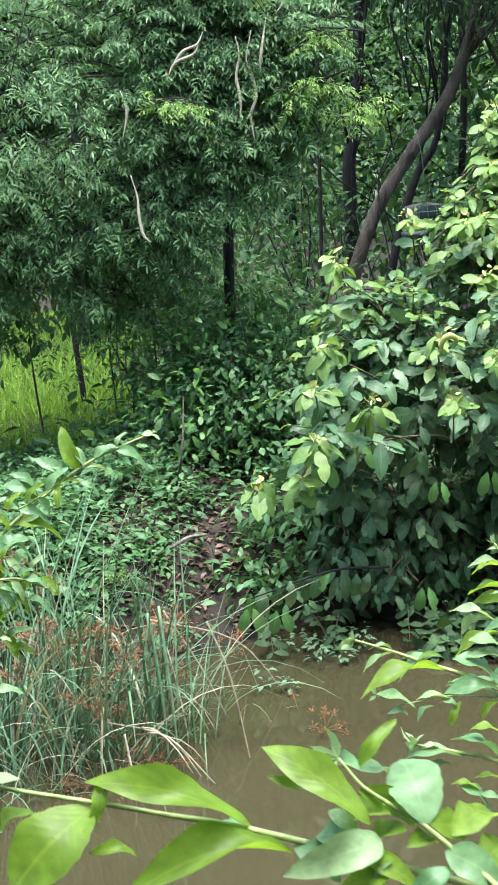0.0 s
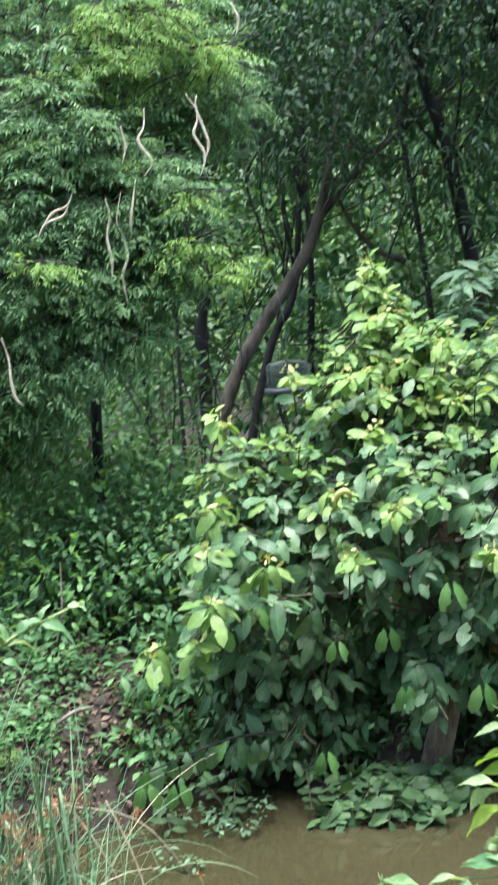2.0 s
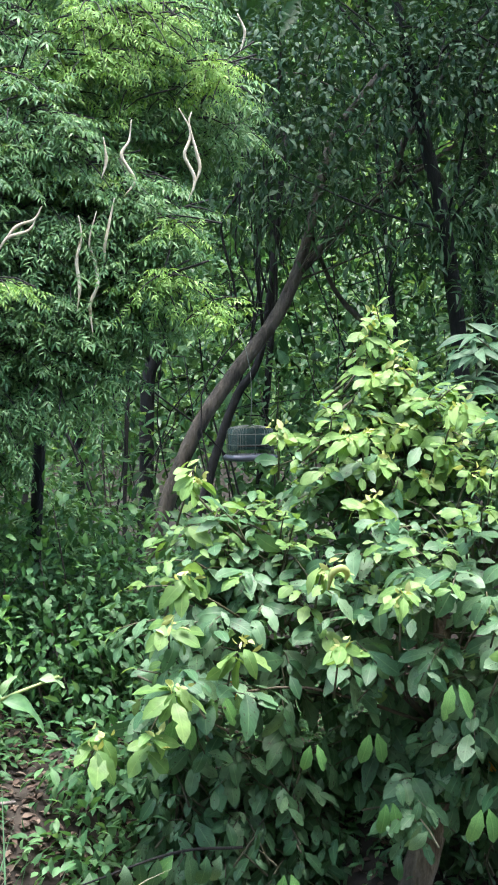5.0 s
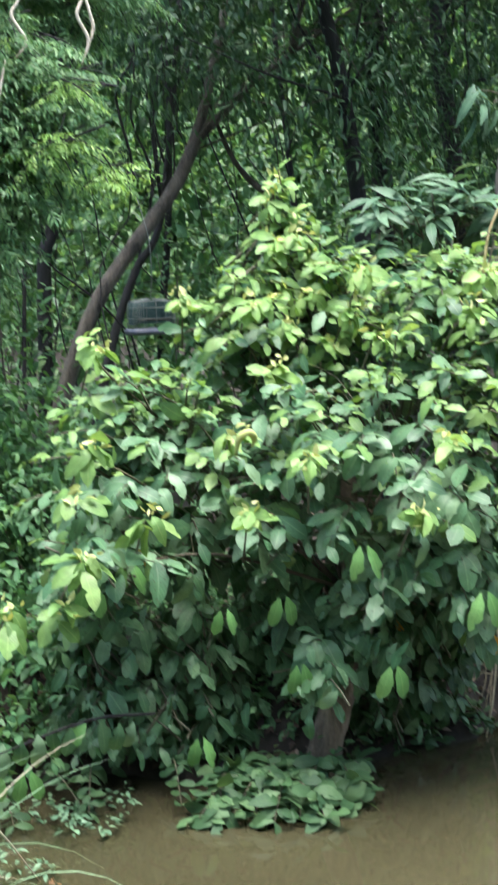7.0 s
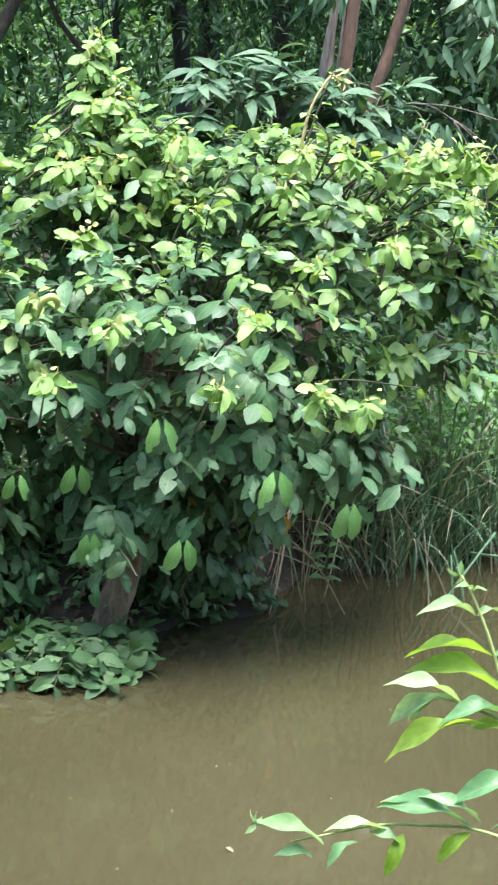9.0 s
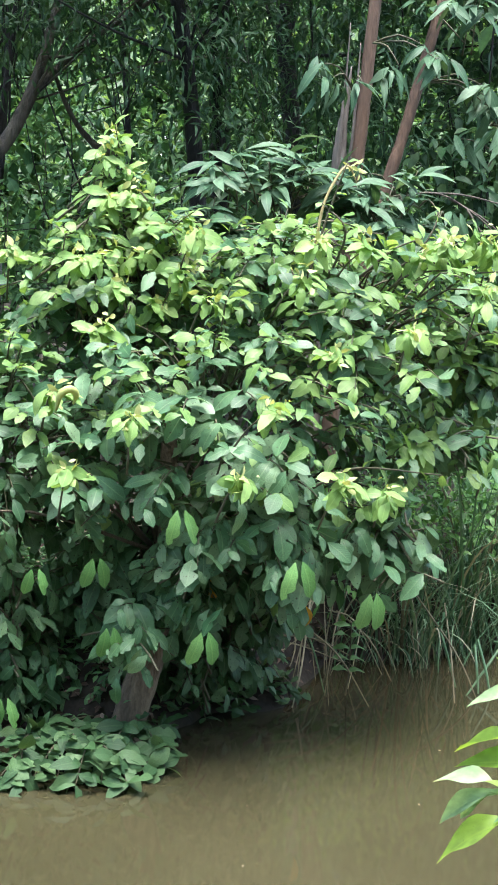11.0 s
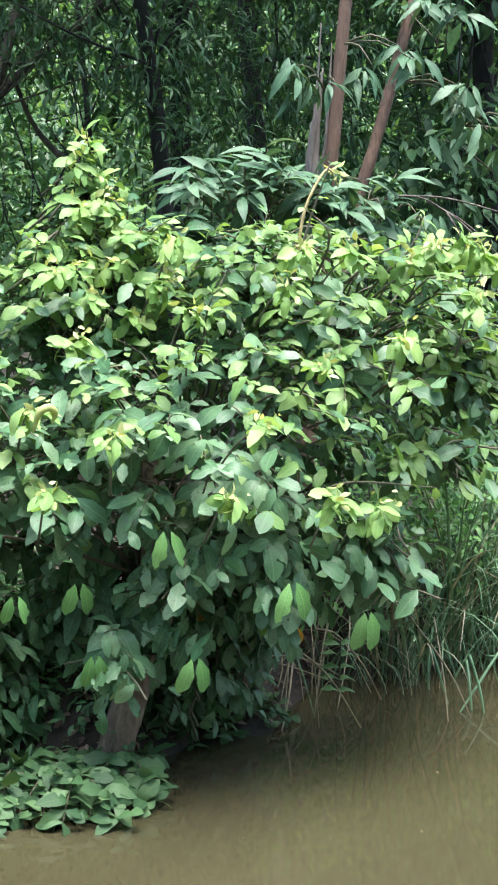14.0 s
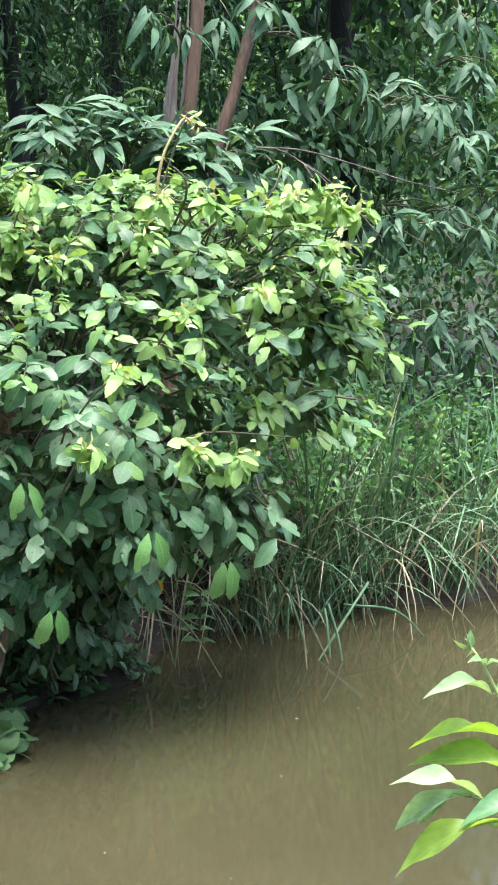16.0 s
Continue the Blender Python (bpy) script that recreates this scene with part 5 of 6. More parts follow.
lx, ly = rng.uniform(-0.8, 3.0, n), rng.uniform(5.2, 7.5, n)
lz = height(lx, ly)
ok = lz > 0.02
lx, ly, lz = lx[ok], ly[ok], lz[ok]
n = len(lx)
part("leaves", make_mesh("litter", *scatter(SMALL, np.stack([lx, ly, lz + 0.01], -1), norm(rng.normal(size=(n, 3)) * (1, 1, 0.15)), np.array([0, 0, 1.0]) + jitter(n, 0.35), rng.uniform(0.02, 0.052, n))), LITTER, litter, kind="stuff")


# ---- near shrubs on this side of the water ----
NEAR = [leaf_shape(14, 0.38, 0.5, 0.45, 0.3, 0.06, 0.62, 0.06, 0.3, ripple=0.45), leaf_shape(14, 0.36, 0.46, 0.6, 0.4, 0.1, 0.64, 0.06, -0.35, ripple=0.4), leaf_shape(14, 0.4, 0.52, 0.35, 0.2, 0.12, 0.6, 0.06, 0.2, ripple=0.5)]
NEAR_MESH = {}
NEAR_MATS = (NEAR_LEAF, NEAR_PALE, NEAR_SHEEN)


def near_leaf(shrub, kind, base, tip, face=0.2, wide=1.0):
    """One leaf from its foot to its tip; kind 0 is bright green, 1 a pale young one, 2 a blue-green one tinted with sky
    sheen; face: how far it turns from level; wide: its breadth.
    """
    base, tip = np.array(base), np.array(tip)
    k = int(rng.integers(0, 3))
    if (k, kind) not in NEAR_MESH:
        NEAR_MESH[k, kind] = make_mesh("leaf", *NEAR[k])
        NEAR_MESH[k, kind].materials.append(NEAR_MATS[kind])
    up = norm(np.array([[0.0, -face, 1.0]]) + rng.normal(0, 0.2, (1, 3)))
    r = bases((tip - base)[None] + 0.2 * up * np.linalg.norm(tip - base), up)[0]
    ob = new("leaf", NEAR_MESH[k, kind])
    ob.parent = shrub
    size = float(np.linalg.norm(tip - base)) * 1.04
    m = Matrix(r.tolist()).to_4x4() @ Matrix.Diagonal((size * wide * rng.uniform(0.92, 1.06), size, size, 1))
    m.translation = base
    ob.matrix_basis = shrub.matrix_world.inverted() @ m


def near_stem(shrub, points, thick):
    """A stem from its tip down to the root."""
    pts = np.array(points)
    rad = np.linspace(thick * 0.35, thick, len(pts))
    part("stem", make_mesh("stem", *tube(pts, rad, 7, 0.03)), STEM_GREEN, shrub)


def near_bud(shrub, place):
    """A tuft of tiny pale unfolding leaves at a tip."""
    n = 7
    d = norm(rng.normal(size=(n, 3)) + (-0.6, 0.2, 0.5))
    v = scatter(SMALL, np.tile(place, (n, 1)), d, rng.normal(size=(n, 3)), rng.uniform(0.008, 0.02, n))
    part("bud", make_mesh("bud", *v), NEAR_PALE, shrub, "tuft of tiny pale unfolding leaves", "stuff")


near_shrub = thing("near_shrub", "leafy shrub with glossy bright green leaves on the near bank", "shrub", at=(0.5, 0.42, float(height(0.5, 0.42))))
root = (0.5, 0.42, float(height(0.5, 0.42)) - 0.03)
near_stem(near_shrub, [(0.107, 0.630, 1.715), (0.116, 0.623, 1.703), (0.127, 0.617, 1.695), (0.142, 0.609, 1.685), (0.158, 0.597, 1.670), (0.172, 0.584, 1.655), (0.186, 0.571, 1.600), (0.336, 0.502, 1.026), root], 0.0022)
near_bud(near_shrub, (0.107, 0.630, 1.715))
near_leaf(near_shrub, 0, (0.117, 0.615, 1.687), (0.074, 0.638, 1.721), 0.7, 0.75)
near_leaf(near_shrub, 0, (0.116, 0.627, 1.711), (0.135, 0.632, 1.730), 0.9, 0.7)
near_leaf(near_shrub, 2, (0.143, 0.609, 1.686), (0.140, 0.641, 1.704), 0.9, 1.75)
near_leaf(near_shrub, 0, (0.114, 0.623, 1.701), (0.143, 0.628, 1.678), 0.9, 0.9)
near_leaf(near_shrub, 0, (0.144, 0.609, 1.686), (0.165, 0.620, 1.673), 0.9, 1.5)
near_leaf(near_shrub, 0, (0.092, 0.628, 1.704), (0.074, 0.632, 1.709), 0.9, 0.8)
near_leaf(near_shrub, 1, (0.121, 0.611, 1.680), (0.078, 0.595, 1.680), 0.9, 1.1)
near_leaf(near_shrub, 2, (0.149, 0.602, 1.675), (0.170, 0.590, 1.664), 0.9, 1.6)
near_leaf(near_shrub, 1, (0.112, 0.614, 1.682), (0.101, 0.630, 1.689), 0.9, 0.9)
near_leaf(near_shrub, 2, (0.117, 0.610, 1.678), (0.095, 0.635, 1.675), 0.9, 0.9)
near_leaf(near_shrub, 2, (0.117, 0.626, 1.709), (0.107, 0.649, 1.707), 0.9, 0.8)
near_leaf(near_shrub, 2, (0.116, 0.626, 1.709), (0.132, 0.642, 1.702), 0.9, 1.3)
near_leaf(near_shrub, 2, (0.126, 0.606, 1.673), (0.109, 0.605, 1.665), 0.9, 1.2)
near_leaf(near_shrub, 0, (0.132, 0.607, 1.677), (0.152, 0.623, 1.672), 0.9, 1.0)
near_leaf(near_shrub, 0, (0.113, 0.609, 1.674), (0.134, 0.599, 1.663), 0.9, 1.2)
near_leaf(near_shrub, 0, (0.127, 0.615, 1.691), (0.107, 0.644, 1.673), 0.9, 1.0)
near_leaf(near_shrub, 0, (0.133, 0.610, 1.684), (0.116, 0.638, 1.664), 0.9, 1.1)
near_leaf(near_shrub, 2, (0.150, 0.598, 1.668), (0.131, 0.597, 1.659), 0.9, 1.3)
near_leaf(near_shrub, 0, (0.153, 0.604, 1.681), (0.179, 0.629, 1.677), 0.9, 1.2)
near_leaf(near_shrub, 0, (0.160, 0.595, 1.668), (0.182, 0.621, 1.663), 0.9, 1.3)
near_leaf(near_shrub, 0, (0.125, 0.603, 1.668), (0.098, 0.605, 1.661), 0.9, 1.1)
near_stem(near_shrub, [(-0.060, 0.658, 1.714), (-0.052, 0.657, 1.711), (-0.003, 0.653, 1.697), (0.026, 0.649, 1.689), (0.056, 0.643, 1.682), (0.104, 0.630, 1.668), (0.139, 0.618, 1.658), (0.177, 0.601, 1.645), (0.215, 0.584, 1.592), (0.339, 0.510, 1.020), root], 0.0026)
near_bud(near_shrub, (-0.060, 0.658, 1.714))
near_leaf(near_shrub, 0, (0.064, 0.642, 1.681), (-0.010, 0.658, 1.708), 0.7, 0.52)
near_leaf(near_shrub, 0, (-0.010, 0.653, 1.696), (-0.050, 0.637, 1.669), 0.9, 1.5)
near_leaf(near_shrub, 0, (-0.006, 0.657, 1.706), (-0.012, 0.649, 1.689), 0.55, 1.0)
near_leaf(near_shrub, 0, (0.082, 0.634, 1.668), (0.002, 0.629, 1.670), 0.7, 0.52)
near_leaf(near_shrub, 0, (0.008, 0.642, 1.674), (-0.013, 0.645, 1.680), 0.55, 0.8)
near_leaf(near_shrub, 2, (0.060, 0.642, 1.680), (0.054, 0.664, 1.678), 0.55, 1.0)
near_leaf(near_shrub, 2, (0.083, 0.635, 1.671), (0.102, 0.624, 1.656), 0.55, 1.2)
near_leaf(near_shrub, 0, (0.094, 0.633, 1.670), (0.119, 0.649, 1.665), 0.55, 0.9)
near_leaf(near_shrub, 0, (-0.038, 0.653, 1.698), (-0.056, 0.667, 1.684), 0.55, 0.9)
near_leaf(near_shrub, 0, (0.104, 0.630, 1.667), (0.125, 0.618, 1.653), 0.55, 1.0)
side_shrub = thing("side_shrub", "leafy shrub with fresh pale tips on the near bank", "shrub", at=(0.75, 1.05, float(height(0.75, 1.05))))
root = (0.75, 1.05, float(height(0.75, 1.05)) - 0.03)
near_stem(side_shrub, [(0.234, 1.241, 1.551), (0.268, 1.229, 1.539), (0.293, 1.220, 1.529), (0.325, 1.207, 1.518), (0.352, 1.195, 1.507), (0.387, 1.178, 1.491), (0.422, 1.161, 1.435), (0.569, 1.114, 0.924), root], 0.0035)
near_bud(side_shrub, (0.234, 1.241, 1.551))
near_leaf(side_shrub, 0, (0.310, 1.213, 1.521), (0.231, 1.204, 1.509), 0.2, 0.6)
near_leaf(side_shrub, 2, (0.309, 1.217, 1.533), (0.268, 1.223, 1.522), 0.2, 0.9)
near_leaf(side_shrub, 2, (0.317, 1.214, 1.531), (0.357, 1.196, 1.512), 0.2, 1.2)
near_leaf(side_shrub, 2, (0.356, 1.193, 1.504), (0.307, 1.206, 1.502), 0.2, 0.8)
near_leaf(side_shrub, 1, (0.268, 1.229, 1.539), (0.237, 1.231, 1.526), 0.2, 0.6)
near_leaf(side_shrub, 1, (0.266, 1.230, 1.541), (0.247, 1.236, 1.546), 0.2, 0.6)
near_leaf(side_shrub, 1, (0.362, 1.205, 1.538), (0.334, 1.216, 1.546), 0.2, 1.1)
near_leaf(side_shrub, 1, (0.361, 1.202, 1.531), (0.329, 1.212, 1.533), 0.2, 0.8)
near_leaf(side_shrub, 0, (0.372, 1.226, 1.609), (0.345, 1.232, 1.602), 0.2, 0.9)
near_leaf(side_shrub, 1, (0.369, 1.219, 1.584), (0.359, 1.223, 1.585), 0.2, 0.9)
near_stem(side_shrub, [(0.235, 1.027, 1.538), (0.261, 1.018, 1.533), (0.294, 1.005, 1.525), (0.322, 0.987, 1.505), (0.350, 0.969, 1.445), (0.536, 1.018, 0.933), root], 0.003)
near_bud(side_shrub, (0.235, 1.027, 1.538))
near_leaf(side_shrub, 2, (0.297, 1.004, 1.525), (0.263, 1.021, 1.541), 0.2, 1.5)
near_leaf(side_shrub, 2, (0.271, 1.013, 1.527), (0.229, 1.025, 1.532), 0.2, 0.8)
near_leaf(side_shrub, 2, (0.260, 1.014, 1.523), (0.241, 1.018, 1.522), 0.2, 0.9)
near_leaf(side_shrub, 0, (0.300, 1.012, 1.544), (0.278, 1.020, 1.547), 0.2, 0.9)
near_leaf(side_shrub, 2, (0.263, 1.006, 1.509), (0.282, 0.991, 1.489), 0.2, 1.2)
near_leaf(side_shrub, 0, (0.277, 1.001, 1.506), (0.257, 1.008, 1.510), 0.2, 0.7)
near_leaf(side_shrub, 2, (0.292, 0.993, 1.498), (0.277, 1.000, 1.504), 0.2, 1.2)
near_leaf(side_shrub, 1, (0.253, 1.021, 1.535), (0.239, 1.025, 1.537), 0.2, 0.9)
near_leaf(side_shrub, 0, (0.295, 0.999, 1.513), (0.275, 1.006, 1.515), 0.2, 0.8)
tall_shoot = thing("tall_shoot", "upright leafy shoot with pale curled young leaves on the near bank", "shrub", at=(0.95, 1.90, float(height(0.95, 1.90))))
root = (0.95, 1.90, float(height(0.95, 1.90)) - 0.03)
near_stem(tall_shoot, [(0.637, 2.138, 1.358), (0.644, 2.127, 1.341), (0.652, 2.104, 1.302), (0.656, 2.080, 1.257), (0.657, 2.052, 1.205), (0.657, 2.029, 1.168), (0.655, 2.006, 1.127), (0.647, 1.969, 1.064), root], 0.0028)
near_bud(tall_shoot, (0.637, 2.138, 1.358))
near_leaf(tall_shoot, 1, (0.644, 2.119, 1.322), (0.596, 2.144, 1.330), 0.25, 0.60)
near_leaf(tall_shoot, 1, (0.645, 2.118, 1.322), (0.677, 2.122, 1.326), 0.30, 0.64)
near_leaf(tall_shoot, 1, (0.645, 2.128, 1.344), (0.645, 2.111, 1.354), 0.40, 0.80)
near_leaf(tall_shoot, 1, (0.645, 2.128, 1.345), (0.621, 2.126, 1.351), 0.40, 0.56)
near_leaf(tall_shoot, 0, (0.652, 2.098, 1.287), (0.598, 2.163, 1.278), 0.25, 0.60)
near_leaf(tall_shoot, 0, (0.657, 2.076, 1.252), (0.601, 2.160, 1.268), 0.20, 0.44)
near_leaf(tall_shoot, 2, (0.653, 2.096, 1.286), (0.690, 2.072, 1.301), 0.30, 0.72)
near_leaf(tall_shoot, 1, (0.623, 2.099, 1.240), (0.562, 2.145, 1.252), 0.30, 0.48)
near_leaf(tall_shoot, 1, (0.619, 2.105, 1.245), (0.573, 2.155, 1.212), 0.70, 0.48)
near_leaf(tall_shoot, 1, (0.603, 2.117, 1.245), (0.586, 2.141, 1.212), 0.60, 0.56)
near_leaf(tall_shoot, 0, (0.643, 2.076, 1.226), (0.563, 2.133, 1.178), 0.35, 0.40)
near_leaf(tall_shoot, 2, (0.654, 2.070, 1.235), (0.598, 2.096, 1.236), 0.50, 0.72)
near_leaf(tall_shoot, 0, (0.655, 2.063, 1.223), (0.632, 2.098, 1.219), 0.80, 0.88)
near_leaf(tall_shoot, 2, (0.655, 2.071, 1.238), (0.689, 2.046, 1.211), 0.50, 0.72)
near_leaf(tall_shoot, 0, (0.657, 2.077, 1.253), (0.695, 2.060, 1.242), 0.30, 0.64)
near_leaf(tall_shoot, 1, (0.658, 2.077, 1.253), (0.676, 2.064, 1.271), 0.30, 0.40)
near_leaf(tall_shoot, 2, (0.658, 2.034, 1.175), (0.591, 2.063, 1.168), 0.50, 0.72)
near_leaf(tall_shoot, 2, (0.617, 2.049, 1.140), (0.570, 2.080, 1.165), 0.40, 0.56)
near_leaf(tall_shoot, 2, (0.656, 2.051, 1.202), (0.684, 2.038, 1.206), 0.40, 0.72)
near_leaf(tall_shoot, 2, (0.658, 2.031, 1.173), (0.660, 2.002, 1.182), 0.50, 0.80)
near_stem(tall_shoot, [(0.463, 2.141, 1.107), (0.501, 2.122, 1.118), (0.539, 2.103, 1.128), (0.574, 2.079, 1.132), (0.612, 2.049, 1.134), (0.641, 2.015, 1.121), (0.647, 1.969, 1.064), root], 0.0024)
near_stem(tall_shoot, [(0.603, 2.117, 1.245), (0.623, 2.099, 1.240), (0.640, 2.082, 1.235), (0.654, 2.068, 1.230)], 0.002)
near_leaf(tall_shoot, 2, (0.610, 2.050, 1.133), (0.541, 2.109, 1.142), 0.50, 0.60)
near_leaf(tall_shoot, 1, (0.544, 2.096, 1.124), (0.494, 2.129, 1.122), 0.30, 0.60)
near_leaf(tall_shoot, 1, (0.571, 2.087, 1.144), (0.544, 2.111, 1.150), 0.40, 0.70)
near_leaf(tall_shoot, 1, (0.490, 2.124, 1.107), (0.437, 2.164, 1.120), 0.30, 0.60)
near_leaf(tall_shoot, 2, (0.552, 2.082, 1.112), (0.528, 2.105, 1.121), 0.40, 0.90)
near_leaf(tall_shoot, 2, (0.478, 2.124, 1.095), (0.450, 2.144, 1.099), 0.40, 0.90)
near_leaf(tall_shoot, 0, (0.607, 2.051, 1.130), (0.576, 2.059, 1.106), 0.50, 0.90)
near_leaf(tall_shoot, 0, (0.555, 2.087, 1.123), (0.534, 2.080, 1.088), 0.50, 0.90)
near_leaf(tall_shoot, 2, (0.517, 2.107, 1.112), (0.487, 2.116, 1.092), 0.50, 0.80)
near_leaf(tall_shoot, 2, (0.657, 2.013, 1.142), (0.625, 2.041, 1.140), 0.30, 0.70)
near_bud(tall_shoot, (0.437, 2.164, 1.120))
bank_shrub = thing("bank_shrub", "pale green leafy shrub leaning over the sedges", "shrub", at=(-0.6, 2.45, float(height(-0.6, 2.45))))
root = (-0.6, 2.45, float(height(-0.6, 2.45)) - 0.03)
near_stem(bank_shrub, [(0.194, 3.384, 1.356), (0.082, 3.381, 1.321), (0.005, 3.376, 1.289), (-0.094, 3.361, 1.228), (-0.166, 3.347, 1.178), (-0.281, 3.313, 1.078), (-0.396, 3.279, 0.938), (-0.351, 3.232, 0.668), root], 0.007)
near_bud(bank_shrub, (0.194, 3.384, 1.356))
near_leaf(bank_shrub, 2, (0.096, 3.382, 1.323), (0.169, 3.369, 1.278), 0.5, 1.0)
near_leaf(bank_shrub, 1, (0.160, 3.385, 1.353), (0.201, 3.380, 1.337), 0.5, 1.0)
near_leaf(bank_shrub, 1, (0.097, 3.383, 1.332), (0.121, 3.389, 1.364), 0.5, 1.0)
near_leaf(bank_shrub, 2, (0.041, 3.380, 1.309), (0.097, 3.383, 1.332), 0.5, 1.0)
near_leaf(bank_shrub, 2, (0.019, 3.376, 1.288), (-0.002, 3.387, 1.343), 0.5, 1.0)
near_leaf(bank_shrub, 0, (0.005, 3.375, 1.287), (-0.031, 3.395, 1.385), 0.5, 1.0)
near_leaf(bank_shrub, 1, (0.018, 3.375, 1.285), (0.078, 3.373, 1.279), 0.5, 1.0)
near_leaf(bank_shrub, 2, (-0.037, 3.371, 1.267), (-0.090, 3.383, 1.329), 0.5, 1.0)
near_leaf(bank_shrub, 2, (-0.023, 3.372, 1.273), (-0.064, 3.382, 1.320), 0.5, 1.0)
near_leaf(bank_shrub, 2, (-0.105, 3.367, 1.256), (-0.150, 3.375, 1.300), 0.5, 1.0)
near_leaf(bank_shrub, 2, (-0.094, 3.363, 1.235), (-0.176, 3.367, 1.268), 0.5, 1.0)
near_leaf(bank_shrub, 2, (-0.143, 3.355, 1.208), (-0.178, 3.362, 1.245), 0.5, 1.0)
near_leaf(bank_shrub, 0, (-0.058, 3.368, 1.257), (0.002, 3.370, 1.263), 0.5, 1.0)
near_leaf(bank_shrub, 2, (0.002, 3.369, 1.257), (0.044, 3.360, 1.219), 0.5, 1.0)
near_leaf(bank_shrub, 0, (-0.095, 3.360, 1.222), (-0.103, 3.371, 1.275), 0.5, 1.0)
near_leaf(bank_shrub, 2, (-0.133, 3.349, 1.181), (-0.065, 3.355, 1.199), 0.5, 1.0)
near_leaf(bank_shrub, 0, (-0.153, 3.347, 1.177), (-0.051, 3.342, 1.145), 0.5, 1.0)
near_leaf(bank_shrub, 2, (-0.167, 3.345, 1.172), (-0.214, 3.355, 1.223), 0.5, 1.0)
near_stem(bank_shrub, [(-0.087, 3.163, 1.064), (-0.159, 3.170, 1.097), (-0.247, 3.163, 1.091), (-0.335, 3.156, 1.045), (-0.334, 3.156, 0.676), root], 0.006)
near_bud(bank_shrub, (-0.087, 3.163, 1.064))
near_leaf(bank_shrub, 2, (-0.146, 3.170, 1.096), (-0.092, 3.165, 1.071), 0.5, 1.0)
near_leaf(bank_shrub, 2, (-0.158, 3.172, 1.103), (-0.120, 3.176, 1.111), 0.5, 1.0)
near_leaf(bank_shrub, 1, (-0.172, 3.168, 1.093), (-0.145, 3.157, 1.051), 0.5, 1.0)
near_leaf(bank_shrub, 2, (-0.184, 3.170, 1.101), (-0.156, 3.179, 1.128), 0.5, 1.0)
near_leaf(bank_shrub, 2, (-0.198, 3.164, 1.084), (-0.163, 3.159, 1.061), 0.5, 1.0)
near_leaf(bank_shrub, 2, (-0.187, 3.191, 1.181), (-0.116, 3.184, 1.141), 0.5, 1.0)
near_leaf(bank_shrub, 2, (-0.202, 3.186, 1.164), (-0.125, 3.194, 1.179), 0.5, 1.0)
near_leaf(bank_shrub, 1, (-0.209, 3.131, 0.977), (-0.185, 3.129, 0.968), 0.5, 1.0)
near_leaf(bank_shrub, 2, (-0.233, 3.091, 0.869), (-0.172, 3.092, 0.860), 0.5, 1.0)


# ---- hanging dry pods and vines ----
def hanging_vine(points, thick=0.008):
    pts = np.array(points)
    ob = thing("dry_vine", "wavy pale brown dry vine hanging from the tree", "vine", "dry vines hanging in the tree", at=pts[0])
    v, f, u = tube(pts, np.interp(np.linspace(0, 1, len(pts)), (0, 0.5, 0.85, 1), (thick * 0.25, thick * 0.85, thick * 0.9, thick * 0.15)), 7, 0.08, 6)
    part("strand", make_mesh("strand", v, f, u), VINE, ob)


hanging_vine([(0.88, 6.45, 2.47), (0.89, 6.45, 2.39), (0.87, 6.45, 2.30), (0.88, 6.45, 2.20), (0.87, 6.45, 2.11)])
hanging_vine([(0.95, 6.45, 2.49), (0.92, 6.45, 2.37), (0.94, 6.45, 2.30), (0.95, 6.45, 2.21), (0.92, 6.45, 2.13), (0.93, 6.45, 2.01)])
hanging_vine([(1.02, 6.45, 2.54), (1.00, 6.45, 2.45), (0.98, 6.45, 2.36), (0.98, 6.45, 2.30)])
hanging_vine([(1.09, 6.45, 2.84), (1.08, 6.45, 2.76), (1.05, 6.45, 2.70), (1.10, 6.45, 2.61), (1.06, 6.45, 2.55)])
hanging_vine([(0.98, 6.45, 2.77), (0.99, 6.45, 2.68), (0.97, 6.45, 2.61)])
hanging_vine([(1.28, 6.45, 2.89), (1.32, 6.45, 2.82), (1.32, 6.45, 2.77), (1.30, 6.45, 2.71), (1.34, 6.45, 2.62), (1.31, 6.45, 2.53)])
hanging_vine([(1.33, 6.45, 2.88), (1.32, 6.45, 2.83), (1.35, 6.45, 2.72), (1.36, 6.45, 2.66), (1.33, 6.45, 2.58)])
hanging_vine([(0.74, 6.45, 2.50), (0.71, 6.45, 2.45), (0.64, 6.45, 2.42), (0.58, 6.45, 2.34)])
hanging_vine([(1.10, 6.45, 3.41), (1.09, 6.45, 3.35), (1.08, 6.45, 3.28)])
hanging_vine([(0.37, 6.45, 1.92), (0.39, 6.45, 1.82), (0.39, 6.45, 1.74), (0.40, 6.45, 1.66), (0.43, 6.45, 1.62)])
hanging_vine([(0.36, 6.45, 2.28), (0.38, 6.45, 2.19), (0.35, 6.45, 2.07)])
hanging_vine([(0.72, 6.45, 2.46), (0.69, 6.45, 2.41), (0.61, 6.45, 2.38), (0.57, 6.45, 2.32)])
hanging_vine([(1.52, 6.45, 3.27), (1.55, 6.45, 3.20), (1.53, 6.45, 3.12)])


